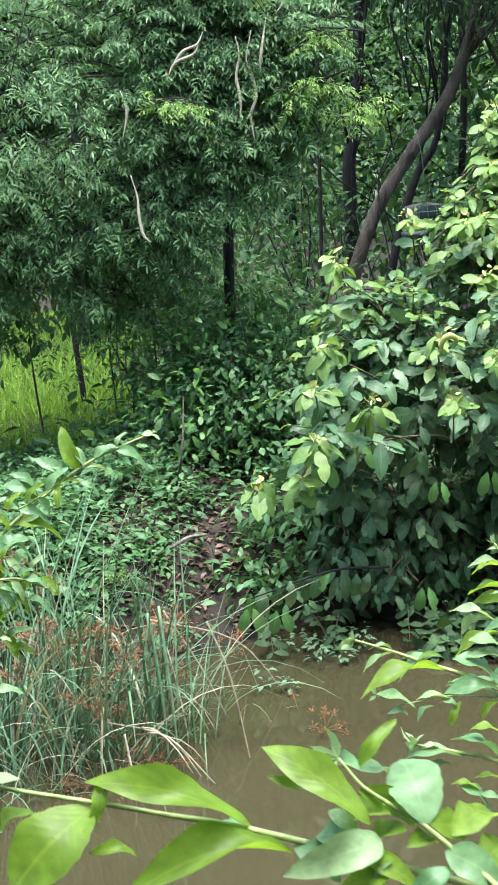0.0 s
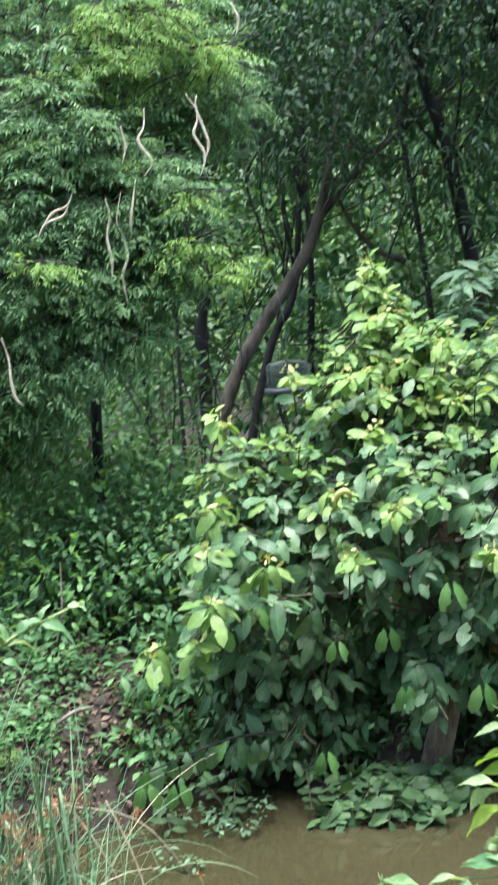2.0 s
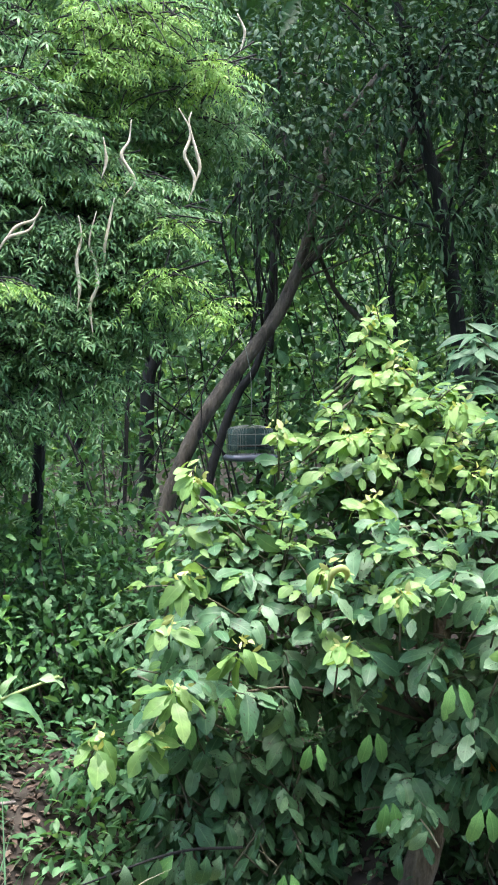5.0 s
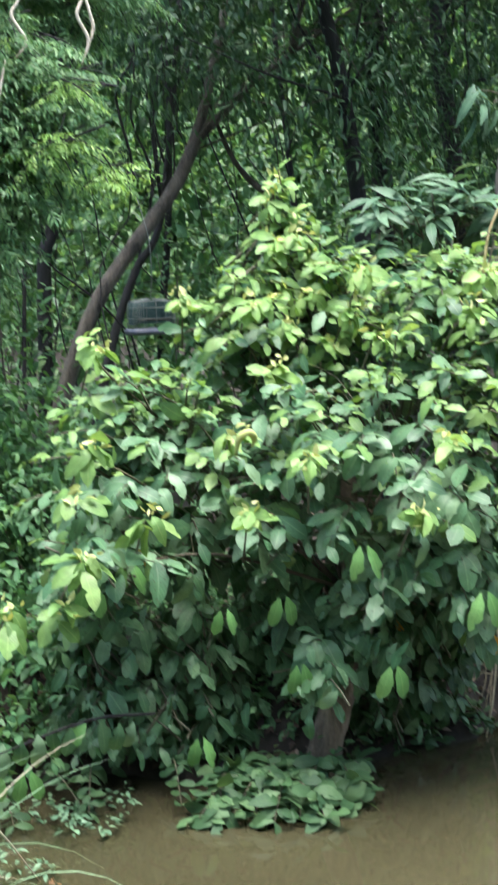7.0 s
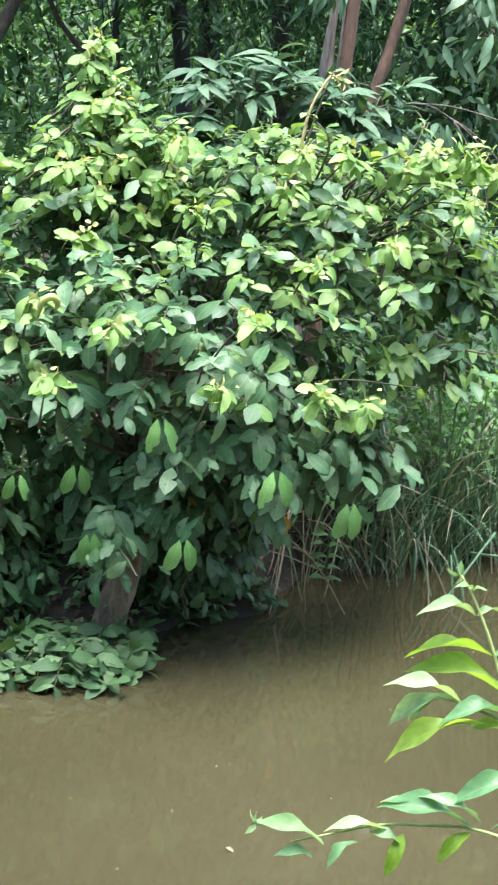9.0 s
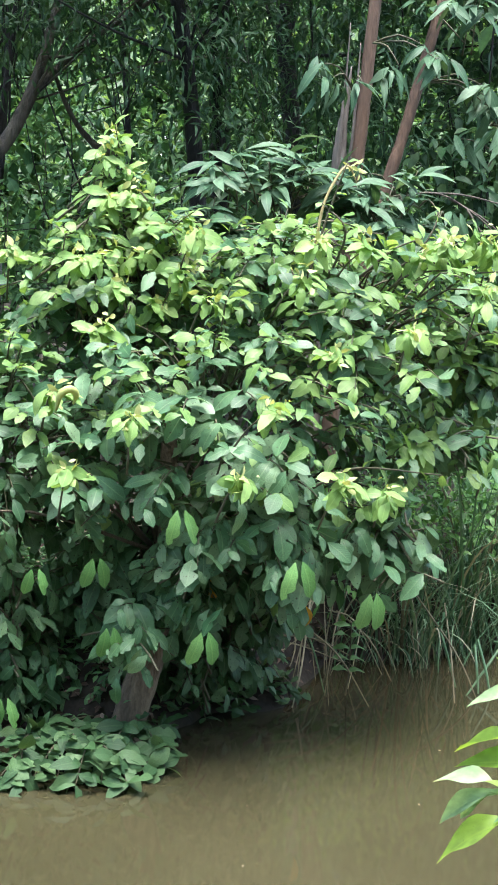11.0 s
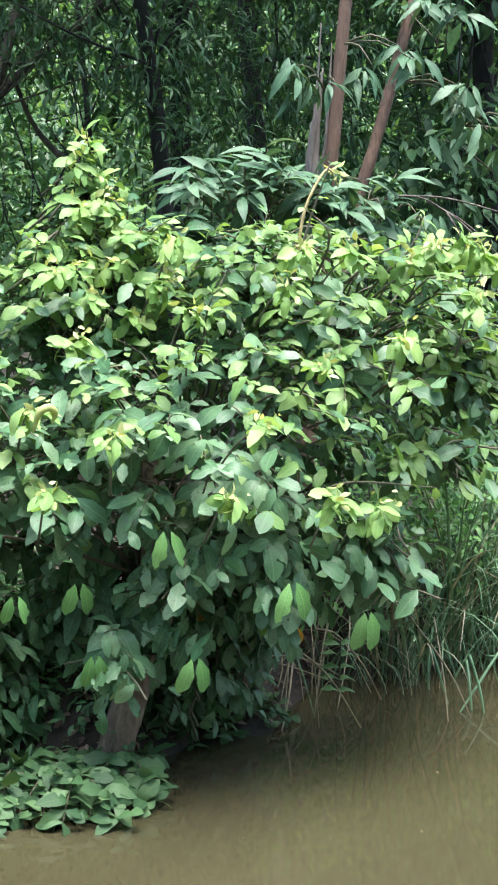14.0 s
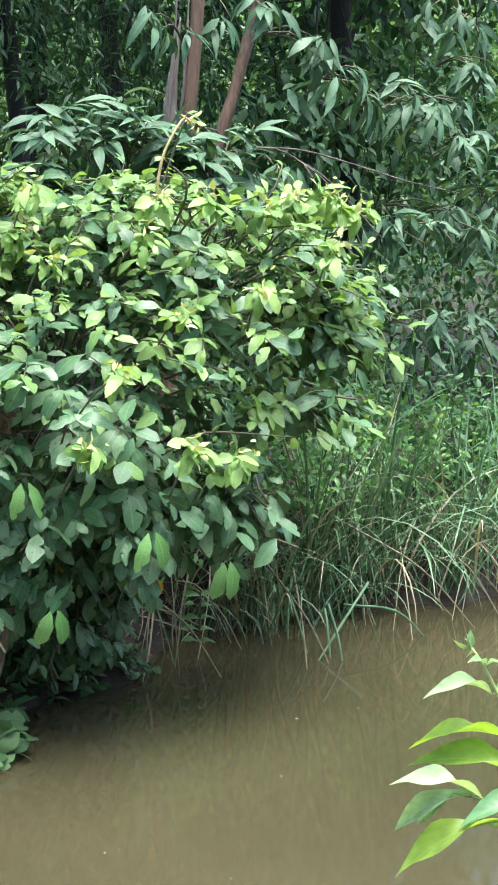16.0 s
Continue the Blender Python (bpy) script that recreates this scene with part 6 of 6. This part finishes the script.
# ---- wire bird cage in the wood ----
def bird_cage(x, y, z, w, d, h):
    cage = thing("bird_cage", "small empty wire bird cage with green netting hanging in the wood", "bird cage", at=(x, y, z))

    def wires(lines, r):
        return make_mesh("wires", *merge([tube([np.array(p) + (x, y, z) for p in ln], [r] * len(ln), 5, 0, 3) for ln in lines]))

    def ring(s, zz, n=13):
        a = np.linspace(0, 2 * math.pi, n)
        sx, sy = np.sign(np.cos(a)) * np.abs(np.cos(a)) ** 0.4, np.sign(np.sin(a)) * np.abs(np.sin(a)) ** 0.4
        return [(p * w / 2 * s, o * d / 2 * s, zz) for p, o in zip(sx, sy)]

    for zz, s in ((0.03, 1.0), (h * 0.45, 1.0), (h * 0.75, 1.0), (h * 0.93, 0.82)):
        part("hoop", wires([ring(s, zz)], 0.0022), WIRE, cage)
    outline = ring(1.0, 0.0, 45)
    for i, (px, py, _) in enumerate(outline[:-1]):
        b = wires([[(px, py, 0.03), (px, py, h * 0.75), (px * 0.82, py * 0.82, h * 0.93), (px * 0.1, py * 0.1, h)]], 0.0013)
        part("bar", b, WIRE, cage)
    rim = make_mesh("tray", *merge([tube([(px + x, py + y, z + 0.015) for px, py, _ in ring(1.04, 0)], [0.016] * 13, 6, 0, 3)]))
    tray = part("tray", rim, TRAY, cage, "pale plastic tray")
    floor = np.array(ring(1.0, 0.006)) + (x, y, z)
    fv = np.vstack([floor[:-1], floor[:-1] + (0, 0, 0.006), [[x, y, z + 0.006], [x, y, z + 0.012]]])
    n = len(floor) - 1
    ff = [(i, (i + 1) % n, n + (i + 1) % n, n + i) for i in range(n)] + [((i + 1) % n, i, 2 * n, 2 * n) for i in range(n)] + [(n + i, n + (i + 1) % n, 2 * n + 1, 2 * n + 1) for i in range(n)]
    part("floor_plate", make_mesh("floor_plate", fv, ff, np.zeros((len(fv), 2))), TRAY, tray)
    # netting round the back and one side, as a thin folded band
    a = np.linspace(-0.4, math.pi + 0.7, 24)
    sx, sy = np.sign(np.cos(a)) * np.abs(np.cos(a)) ** 0.4, np.sign(np.sin(a)) * np.abs(np.sin(a)) ** 0.4
    low = np.stack([sx * w * 0.47 + x, sy * d * 0.47 + y, 0 * a + z + 0.05], -1)
    high = low + (0, 0, h * 0.62)
    inner = np.array([x, y, z])
    nv = np.vstack([low, high, low + (inner - low) * (0.03, 0.03, 0), high + (inner - high) * (0.03, 0.03, 0)])
    m = len(a)
    nf = [(i, i + 1, m + i + 1, m + i) for i in range(m - 1)] + [(2 * m + i + 1, 2 * m + i, 3 * m + i, 3 * m + i + 1) for i in range(m - 1)] + [(m + i, m + i + 1, 3 * m + i + 1, 3 * m + i) for i in range(m - 1)]
    part("netting", make_mesh("netting", nv, nf, np.zeros((len(nv), 2))), CLOTH, cage, "dark green netting wrap")
    part("perch", wires([[(-w * 0.45, 0, h * 0.4), (w * 0.45, 0, h * 0.4)]], 0.005), BARK, cage)
    part("hook", wires([[(0, 0, h), (0.01, 0, h + 0.12), (0.0, 0, h + 0.3), (-0.02, 0.1, h + 0.5)]], 0.002), WIRE, cage)
    return cage


bird_cage(2.075, 8.0, 1.43, 0.22, 0.17, 0.18)

# ---- plants and drift on the water ----
def floating_sprig(x, y, turn, length, pairs, leaf=0.086):
    """A low spray of paired oval leaves lying over the water."""
    ob = thing("water_edge_spray", "low spray of oval green leaves lying on the water", "plant", "sprays at the water's edge", at=(x, y, 0.02))
    pairs += 3
    d = np.array([math.cos(turn), math.sin(turn), 0.0])
    side = np.array([-d[1], d[0], 0.0])
    b = np.array([x, y, rng.uniform(0.05, 0.11)])
    pts = [b, b + d * length * 0.5 + (0, 0, 0.05 - 0.5 * (b[2] - 0.03)), b + d * length - (0, 0, b[2] - 0.03)]
    part("stem", make_mesh("stem", *tube(pts, (0.004, 0.003, 0.002), 5)), TWIG, ob)
    s = np.repeat(np.linspace(0.15, 1, pairs), 2)
    sg = np.tile([-1.0, 1.0], pairs)
    pos = b + d * length * s[:, None] + np.stack([0 * s, 0 * s, 0.2 * s * (1 - s) - (b[2] - 0.03) * s], -1)
    along = side * sg[:, None] + d * 0.5 + (0, 0, 0.0) + jitter(len(s), 0.2)
    up = np.array([0, -0.6, 1.0]) + jitter(len(s), 0.42)
    along = along + jitter(len(s), 0.4)
    single_leaves(ob, pos, along, up, leaf * rng.uniform(0.6, 1.2, len(s)), np.zeros(len(s), bool), (DIM_SPRAY_LEAF, DIM_SPRAY_LEAF))


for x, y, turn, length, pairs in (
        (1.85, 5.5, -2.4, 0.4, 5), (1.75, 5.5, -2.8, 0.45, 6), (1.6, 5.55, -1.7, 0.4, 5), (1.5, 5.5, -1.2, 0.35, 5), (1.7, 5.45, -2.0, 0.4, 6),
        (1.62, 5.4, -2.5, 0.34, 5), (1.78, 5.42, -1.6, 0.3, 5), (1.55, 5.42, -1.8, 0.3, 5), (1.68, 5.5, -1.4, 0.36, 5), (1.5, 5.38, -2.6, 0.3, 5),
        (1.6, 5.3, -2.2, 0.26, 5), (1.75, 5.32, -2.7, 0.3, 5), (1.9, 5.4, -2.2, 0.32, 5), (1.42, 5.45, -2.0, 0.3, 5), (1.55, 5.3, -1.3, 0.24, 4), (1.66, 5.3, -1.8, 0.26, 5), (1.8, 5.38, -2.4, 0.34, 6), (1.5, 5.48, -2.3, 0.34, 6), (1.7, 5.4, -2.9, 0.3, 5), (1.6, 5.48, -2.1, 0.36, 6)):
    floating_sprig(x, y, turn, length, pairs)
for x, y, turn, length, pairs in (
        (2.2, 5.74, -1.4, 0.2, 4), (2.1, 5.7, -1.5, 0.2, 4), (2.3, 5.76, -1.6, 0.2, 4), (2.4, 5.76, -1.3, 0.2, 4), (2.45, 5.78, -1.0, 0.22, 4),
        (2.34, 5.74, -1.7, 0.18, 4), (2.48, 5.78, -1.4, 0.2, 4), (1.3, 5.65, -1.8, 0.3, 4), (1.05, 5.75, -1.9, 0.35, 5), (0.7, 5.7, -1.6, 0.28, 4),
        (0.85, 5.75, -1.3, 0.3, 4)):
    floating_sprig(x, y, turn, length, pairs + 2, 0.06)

for k, (x, y) in enumerate(((0.8, 5.44), (0.88, 5.38), (0.95, 5.3), (0.84, 5.3), (0.92, 5.5), (0.75, 5.52), (1.05, 5.4), (1.0, 5.52), (0.7, 5.05), (0.62, 5.1))):
    w = thing("water_herb", "small round-leaved herb floating near the shore", "herb", "herbs floating near the shore", at=(x, y, 0.0))
    p = part("leaves", herb(18, 0.03, UNDER, 0.045, rise=0.06 + 0.05 * (k % 3 == 0)), HERB_PALE)
    p.parent = w

DRIFT = [(1.47, 3.99, 0.03), (1.68, 4.43, 0.012), (1.43, 4.22, 0.01), (1.21, 4.39, 0.008), (1.17, 3.99, 0.01), (1.72, 4.42, 0.012), (2.75, 4.97, 0.014), (1.87, 4.12, 0.012), (3.01, 4.94, 0.012), (2.2, 4.3, 0.008), (2.4, 4.6, 0.01), (1.9, 4.8, 0.008)]
for x, y, s in DRIFT:
    d = part("floating_leaf", make_mesh("floating_leaf", *scatter(SMALL, [(x, y, 0.005)], [(rng.normal(), rng.normal(), 0)], [(0, 0, 1)], [s * 0.95])), DRY)
    tagged(d, "small pale dead leaf fragment floating on the water", "leaf", "drift on the water")


def reed_stick(points, r=0.004, mat=None):
    ob = part("fallen_reed", make_mesh("fallen_reed", *tube(points, [r, r, r * 0.5], 5)), mat or DRY)
    tagged(ob, "bent pale dead reed stalk standing in the water", "reed", "dead reeds in the water")


for pts in (
        [(0.4, 4.95, 0.35), (0.45, 4.75, 0.2), (0.47, 4.5, -0.02)], [(0.2, 4.95, 0.38), (0.5, 5.0, 0.25), (0.68, 5.05, 0.0)], [(0.1, 4.6, 0.1), (0.2, 4.45, 0.14), (0.34, 4.35, -0.01)],
        [(0.0, 4.6, 0.16), (0.2, 4.5, 0.12), (0.3, 4.42, -0.01)], [(0.25, 4.98, 0.4), (0.36, 4.9, 0.2), (0.45, 4.85, -0.02)], [(0.06, 4.45, 0.17), (0.07, 4.38, 0.09), (0.075, 4.33, -0.02)],
        [(0.0, 4.5, 0.25), (-0.02, 4.42, 0.12), (-0.03, 4.36, -0.02)]):
    reed_stick(pts)
for pts in (
        [(2.6, 5.8, 0.3), (2.72, 5.6, 0.18), (2.8, 5.45, -0.02)], [(2.75, 5.85, 0.32), (2.6, 5.65, 0.12), (2.5, 5.55, -0.02)], [(3.3, 5.7, 0.3), (3.2, 5.5, 0.12), (3.12, 5.36, -0.02)],
        [(3.15, 5.75, 0.38), (3.22, 5.5, 0.15), (3.25, 5.38, -0.02)], [(3.6, 5.8, 0.45), (3.9, 5.6, 0.25), (4.1, 5.45, -0.01)], [(2.45, 5.8, 0.22), (2.7, 5.75, 0.2), (2.9, 5.7, 0.1)],
        [(4.6, 5.9, 0.35), (4.2, 5.9, 0.55), (3.9, 5.9, 0.58)]):
    reed_stick(pts)
reed_stick([(0.18, 4.66, 0.5), (0.2, 4.6, 0.25), (0.2, 4.55, -0.02)], 0.006, REED)
reed_stick([(0.22, 4.66, 0.52), (0.23, 4.6, 0.25), (0.235, 4.55, -0.02)], 0.006, REED)
for pts in (
        [(3.57, 5.55, 0.24), (3.36, 5.48, 0.09), (3.21, 5.43, -0.02)],
        [(3.32, 5.50, 0.20), (3.32, 5.43, 0.08), (3.31, 5.38, -0.02)],
        [(3.23, 5.65, 0.24), (3.23, 5.58, 0.14), (3.26, 5.53, -0.02)],
        [(3.17, 5.82, 0.09), (3.17, 5.75, 0.08), (3.17, 5.70, -0.02)],
        [(3.40, 5.83, 0.22), (3.33, 5.76, 0.10), (3.30, 5.71, -0.02)],
        [(3.48, 5.59, 0.15), (3.70, 5.52, 0.11), (3.84, 5.47, -0.02)],
        [(3.35, 5.55, 0.16), (3.31, 5.48, 0.09), (3.29, 5.43, -0.02)]):
    reed_stick(pts, 0.006, REED)
for x in np.linspace(2.72, 4.6, 36):
    y = float(np.interp(x, SHORE_X, SHORE_Y)) + rng.uniform(-0.05, 0.15)
    dx, dy, up = rng.normal(0, 0.2), rng.uniform(0.15, 0.45), rng.uniform(0.15, 0.45)
    reed_stick([(x, y, up), (x + dx * 0.6, y - dy * 0.55, up * 0.65), (x + dx, y - dy, -0.02)], float(rng.uniform(0.002, 0.0045)), DRY if rng.random() < 0.7 else REED)
log = part("fallen_branch", make_mesh("fallen_branch", *tube([(0.34, 5.72, 0.42), (0.42, 5.75, 0.45), (0.5, 5.8, 0.44)], (0.007, 0.008, 0.006), 7, 0.1)), BARK_GREY)
tagged(log, "weathered grey fallen branch on the littered bank", "branch")
for x, y, z in ((1.98, 5.25, 0.62), (2.32, 5.2, 0.5), (3.2, 5.6, 1.35), (1.2, 5.6, 0.85)):
    y0 = part("yellow_leaf", make_mesh("yellow_leaf", *scatter(BROAD, [(x, y, z)], [(0.2, -0.2, -1)], [(0, -1, 0.3)], [0.09])), YELLOW, bush, "withered yellow-brown leaf")


# ---- bare grey twigs reaching out of the lance-leaved tree ----
bare = thing("bare_branch", "thin bare grey branch with forking twigs", "branch", at=(3.5, 6.3, 1.7))
for pts in ([(3.25, 6.5, 1.85), (3.36, 6.1, 1.95), (3.51, 6.0, 1.89), (3.62, 5.9, 1.76), (3.68, 5.8, 1.55)], [(3.36, 6.1, 1.95), (3.55, 6.0, 1.94), (3.89, 5.8, 1.84), (4.1, 5.7, 1.8)], [(3.51, 6.0, 1.89), (3.6, 5.9, 1.68), (3.62, 5.85, 1.5)], [(3.45, 6.05, 1.93), (3.6, 5.95, 1.83), (3.78, 5.8, 1.6)]):
    part("twig", make_mesh("twig", *tube(pts, np.linspace(0.005, 0.002, len(pts)), 5, 0.05)), BARK, bare)


# ---- pinnate seedling standing in the shallows ----
seedling = thing("seedling", "small upright seedling with paired round leaves in the shallows", "plant", at=(2.78, 5.62, -0.05))
part("stem", make_mesh("stem", *tube([(2.78, 5.62, -0.08), (2.785, 5.6, 0.12), (2.77, 5.58, 0.3)], (0.004, 0.003, 0.002), 5)), TWIG, seedling)
for k in range(5):
    for sg in (-1, 1):
        near_leaf(seedling, 2, (2.78, 5.6, 0.1 + 0.045 * k), (2.78 + sg * 0.055, 5.6 - sg * 0.03, 0.105 + 0.045 * k), 0.8)


# ---- shoots and sprays that stand out ----
# bare tan shoot arching out of the top of the bush
part("arching_shoot", make_mesh("arching_shoot", *tube([(2.36, 5.35, 1.6), (2.382, 5.35, 1.75), (2.406, 5.35, 1.869), (2.462, 5.35, 1.969), (2.497, 5.35, 1.99), (2.531, 5.35, 1.937)], (0.006, 0.0055, 0.005, 0.0045, 0.004, 0.0025), 6)), SHOOT_TAN, bush, "bare tan arching shoot")
tip = np.array([2.497, 5.345, 1.99])
part("bud", make_mesh("bud", *scatter(SMALL, tip + jitter(9, 0.02), norm(rng.normal(size=(9, 3)) + (0.2, -0.2, -0.3)), rng.normal(size=(9, 3)), rng.uniform(0.02, 0.05, 9))), BUD_LEAF, bush, kind="stuff")
# curled pale leaf
part("curled_leaf", make_mesh("curled_leaf", *tube([(1.36, 5.12, 1.2), (1.365, 5.1, 1.25), (1.39, 5.09, 1.268), (1.415, 5.1, 1.25), (1.41, 5.11, 1.22)], (0.004, 0.011, 0.013, 0.01, 0.003), 6)), BUD_LEAF, bush, "curled pale young leaf")
# yellow-green shoots spreading from the upper flank, and more of the leading plume
for foot, tip, n, size in (
        ((2.5, 5.25, 1.62), (2.66, 5.12, 1.76), 9, 0.08), ((2.6, 5.25, 1.62), (2.84, 5.12, 1.78), 10, 0.08), ((2.75, 5.3, 1.6), (3.0, 5.15, 1.8), 10, 0.08), ((2.85, 5.3, 1.55), (3.12, 5.15, 1.72), 10, 0.08), ((2.7, 5.2, 1.55), (2.95, 5.05, 1.66), 9, 0.08),
        ((2.55, 5.2, 1.55), (2.74, 5.05, 1.66), 9, 0.08)):
    shoot(bush, foot, tip, n, size, 0.03, TUFT_LEAF)
for spot in ((1.76, 5.72, 1.84), (1.75, 5.6, 1.56), (1.9, 5.6, 1.5), (2.0, 5.6, 1.54), (1.86, 5.65, 1.66), (1.66, 5.5, 1.42), (1.95, 5.72, 1.74), (2.64, 5.1, 1.7), (2.75, 5.1, 1.72), (2.86, 5.08, 1.78), (2.95, 5.1, 1.74), (3.05, 5.12, 1.72)):
    young_tuft(bush, spot, 0.085, 12)


def lance_whorls(owner, places, size=0.15):
    """Drooping whorls of lance-shaped leaves, three to a branch end."""
    for p in places:
        ends = np.array(p) + jitter(3, 0.07) * (1, 0.6, 0.7)
        rows = [rosette(e, norm(rng.normal(size=3) * (1, 0.4, 0.3) + (0, -0.4, 0)), 9, size, 0.75) for e in ends]
        part("whorl", make_mesh("whorl", *scatter(LANCEOLATE, *[np.concatenate([r[k] for r in rows]) for k in range(4)])), LANCE, owner, kind="stuff")
        back = np.array(p) + (-0.1 if p[0] > 3.36 else 0.2, 0.22, 0.03)
        part("twig", make_mesh("twig", *merge([tube([back, (back + e) / 2 + (0, 0, 0.04), e], (0.005, 0.004, 0.002), 5, 0, 2) for e in ends])), TWIG, owner, kind="stuff")


lance_whorls(bpy.data.objects["lance_leaved_tree"], (
    (3.44, 6.3, 2.56), (3.74, 6.3, 2.42), (3.08, 6.35, 2.36),
    (4.03, 6.20, 2.25), (4.24, 6.20, 2.15), (4.51, 6.20, 2.17), (4.71, 6.20, 2.36), (4.14, 6.20, 1.66), (4.41, 6.20, 1.71), (4.70, 6.20, 1.69), (4.49, 6.20, 1.17), (4.78, 6.20, 1.13)))
lance_whorls(bpy.data.objects["lance_leaved_shrub"], ((3.22, 6.0, 1.86), (3.36, 6.0, 1.82), (3.1, 6.0, 1.9)))

# dry stalks arching over the dark gap at the shore
for pts in ([(2.72, 5.95, 0.26), (2.66, 5.8, 0.14), (2.5, 5.66, 0.02)], [(2.85, 6.0, 0.3), (2.75, 5.88, 0.2), (2.6, 5.72, 0.02)], [(3.1, 6.0, 0.34), (3.0, 5.85, 0.2), (2.82, 5.66, -0.02)], [(2.95, 6.02, 0.22), (3.0, 5.9, 0.2), (3.08, 5.78, -0.02)],
            [(3.0, 6.05, 0.3), (2.9, 5.95, 0.12), (2.84, 5.86, -0.02)], [(2.62, 5.9, 0.16), (2.74, 5.86, 0.13), (2.9, 5.84, 0.06)], [(2.78, 6.02, 0.36), (2.78, 5.9, 0.2), (2.77, 5.8, -0.03)]):
    reed_stick(pts, 0.003)

# low leafy twigs round the foot of the trunk
c, o, _ = in_lobes([((1.5, 5.62, 0.16), (0.3, 0.08, 0.12)), ((1.98, 5.62, 0.16), (0.15, 0.08, 0.12)), ((1.72, 5.66, 0.2), (0.2, 0.08, 0.14)), ((1.3, 5.75, 0.2), (0.25, 0.1, 0.12)), ((1.86, 5.26, 0.52), (0.16, 0.05, 0.12)), ((1.95, 5.3, 0.72), (0.14, 0.06, 0.12)), ((2.2, 5.6, 0.2), (0.26, 0.05, 0.13)), ((2.38, 5.6, 0.36), (0.15, 0.06, 0.12))], 175, 0.3)
low_rows = [spray(p, q) for p, q in zip(c[c[:, 2] > 0.05], o[c[:, 2] > 0.05])]
part("low_leaves", make_mesh("low_leaves", *scatter(BROAD, *[np.concatenate([r[k] for r in low_rows]) for k in range(1, 5)])), BUSH_LEAF, bush, kind="stuff")

# yellowing leaves and a stick along the front of the spray on the water
for x, y in ((1.4, 5.37), (1.47, 5.29), (1.55, 5.2), (1.66, 5.22), (1.57, 5.16), (1.78, 5.3), (1.62, 5.18), (1.5, 5.24), (1.7, 5.26), (1.44, 5.32), (1.52, 5.2), (1.36, 5.4)):
    for k in range(3):
        spot = np.array([[x, y, 0.008 + 0.002 * k]]) + jitter(1, 0.03) * (1, 1, 0)
        d = part("floating_leaf", make_mesh("floating_leaf", *scatter(SMALL[:1], spot, norm(rng.normal(size=(1, 3)) * (1, 1, 0.05)), np.array([[0, -0.05, 1.0]]), rng.uniform(0.025, 0.06, 1))), YOUNG_LEAF)
        tagged(d, "yellow-green fallen leaf floating beside the spray", "leaf", "drift on the water")
stick = part("fallen_branch", make_mesh("fallen_branch", *tube([(1.66, 5.3, 0.07), (1.74, 5.27, 0.03), (1.86, 5.28, 0.025)], (0.004, 0.005, 0.004), 6, 0.05)), BARK_GREY)
tagged(stick, "thin grey stick lying on the water's edge spray", "branch")

# more twigs of the pale shrub that leans over the sedges
for a, b, c in (((-0.245, 3.25, 1.223), (-0.143, 3.25, 1.236), (-0.05, 3.25, 1.283)), ((-0.259, 3.25, 1.113), (-0.182, 3.25, 1.123), (-0.106, 3.25, 1.073)),
                ((-0.277, 3.25, 0.969), (-0.226, 3.25, 0.975), (-0.189, 3.25, 0.916)), ((-0.267, 3.25, 1.048), (-0.204, 3.25, 1.053), (-0.144, 3.25, 1.025))):
    a, b, c = np.array(a), np.array(b), np.array(c)
    near_stem(bank_shrub, [c, b, a, (-0.4, 3.25, 0.8), (-0.5, 2.9, 0.4)], 0.004)
    for k in range(9):
        q = k / 8
        p = a + (b - a) * 2 * q if q < 0.5 else b + (c - b) * (2 * q - 1)
        way = norm(np.array([0.7, -0.2, (0.8 if k % 2 else -0.75)]) + rng.normal(0, 0.25, 3))
        near_leaf(bank_shrub, int(rng.choice((0, 0, 1, 2))), p, p + way * rng.uniform(0.045, 0.075), 0.7, 0.95)
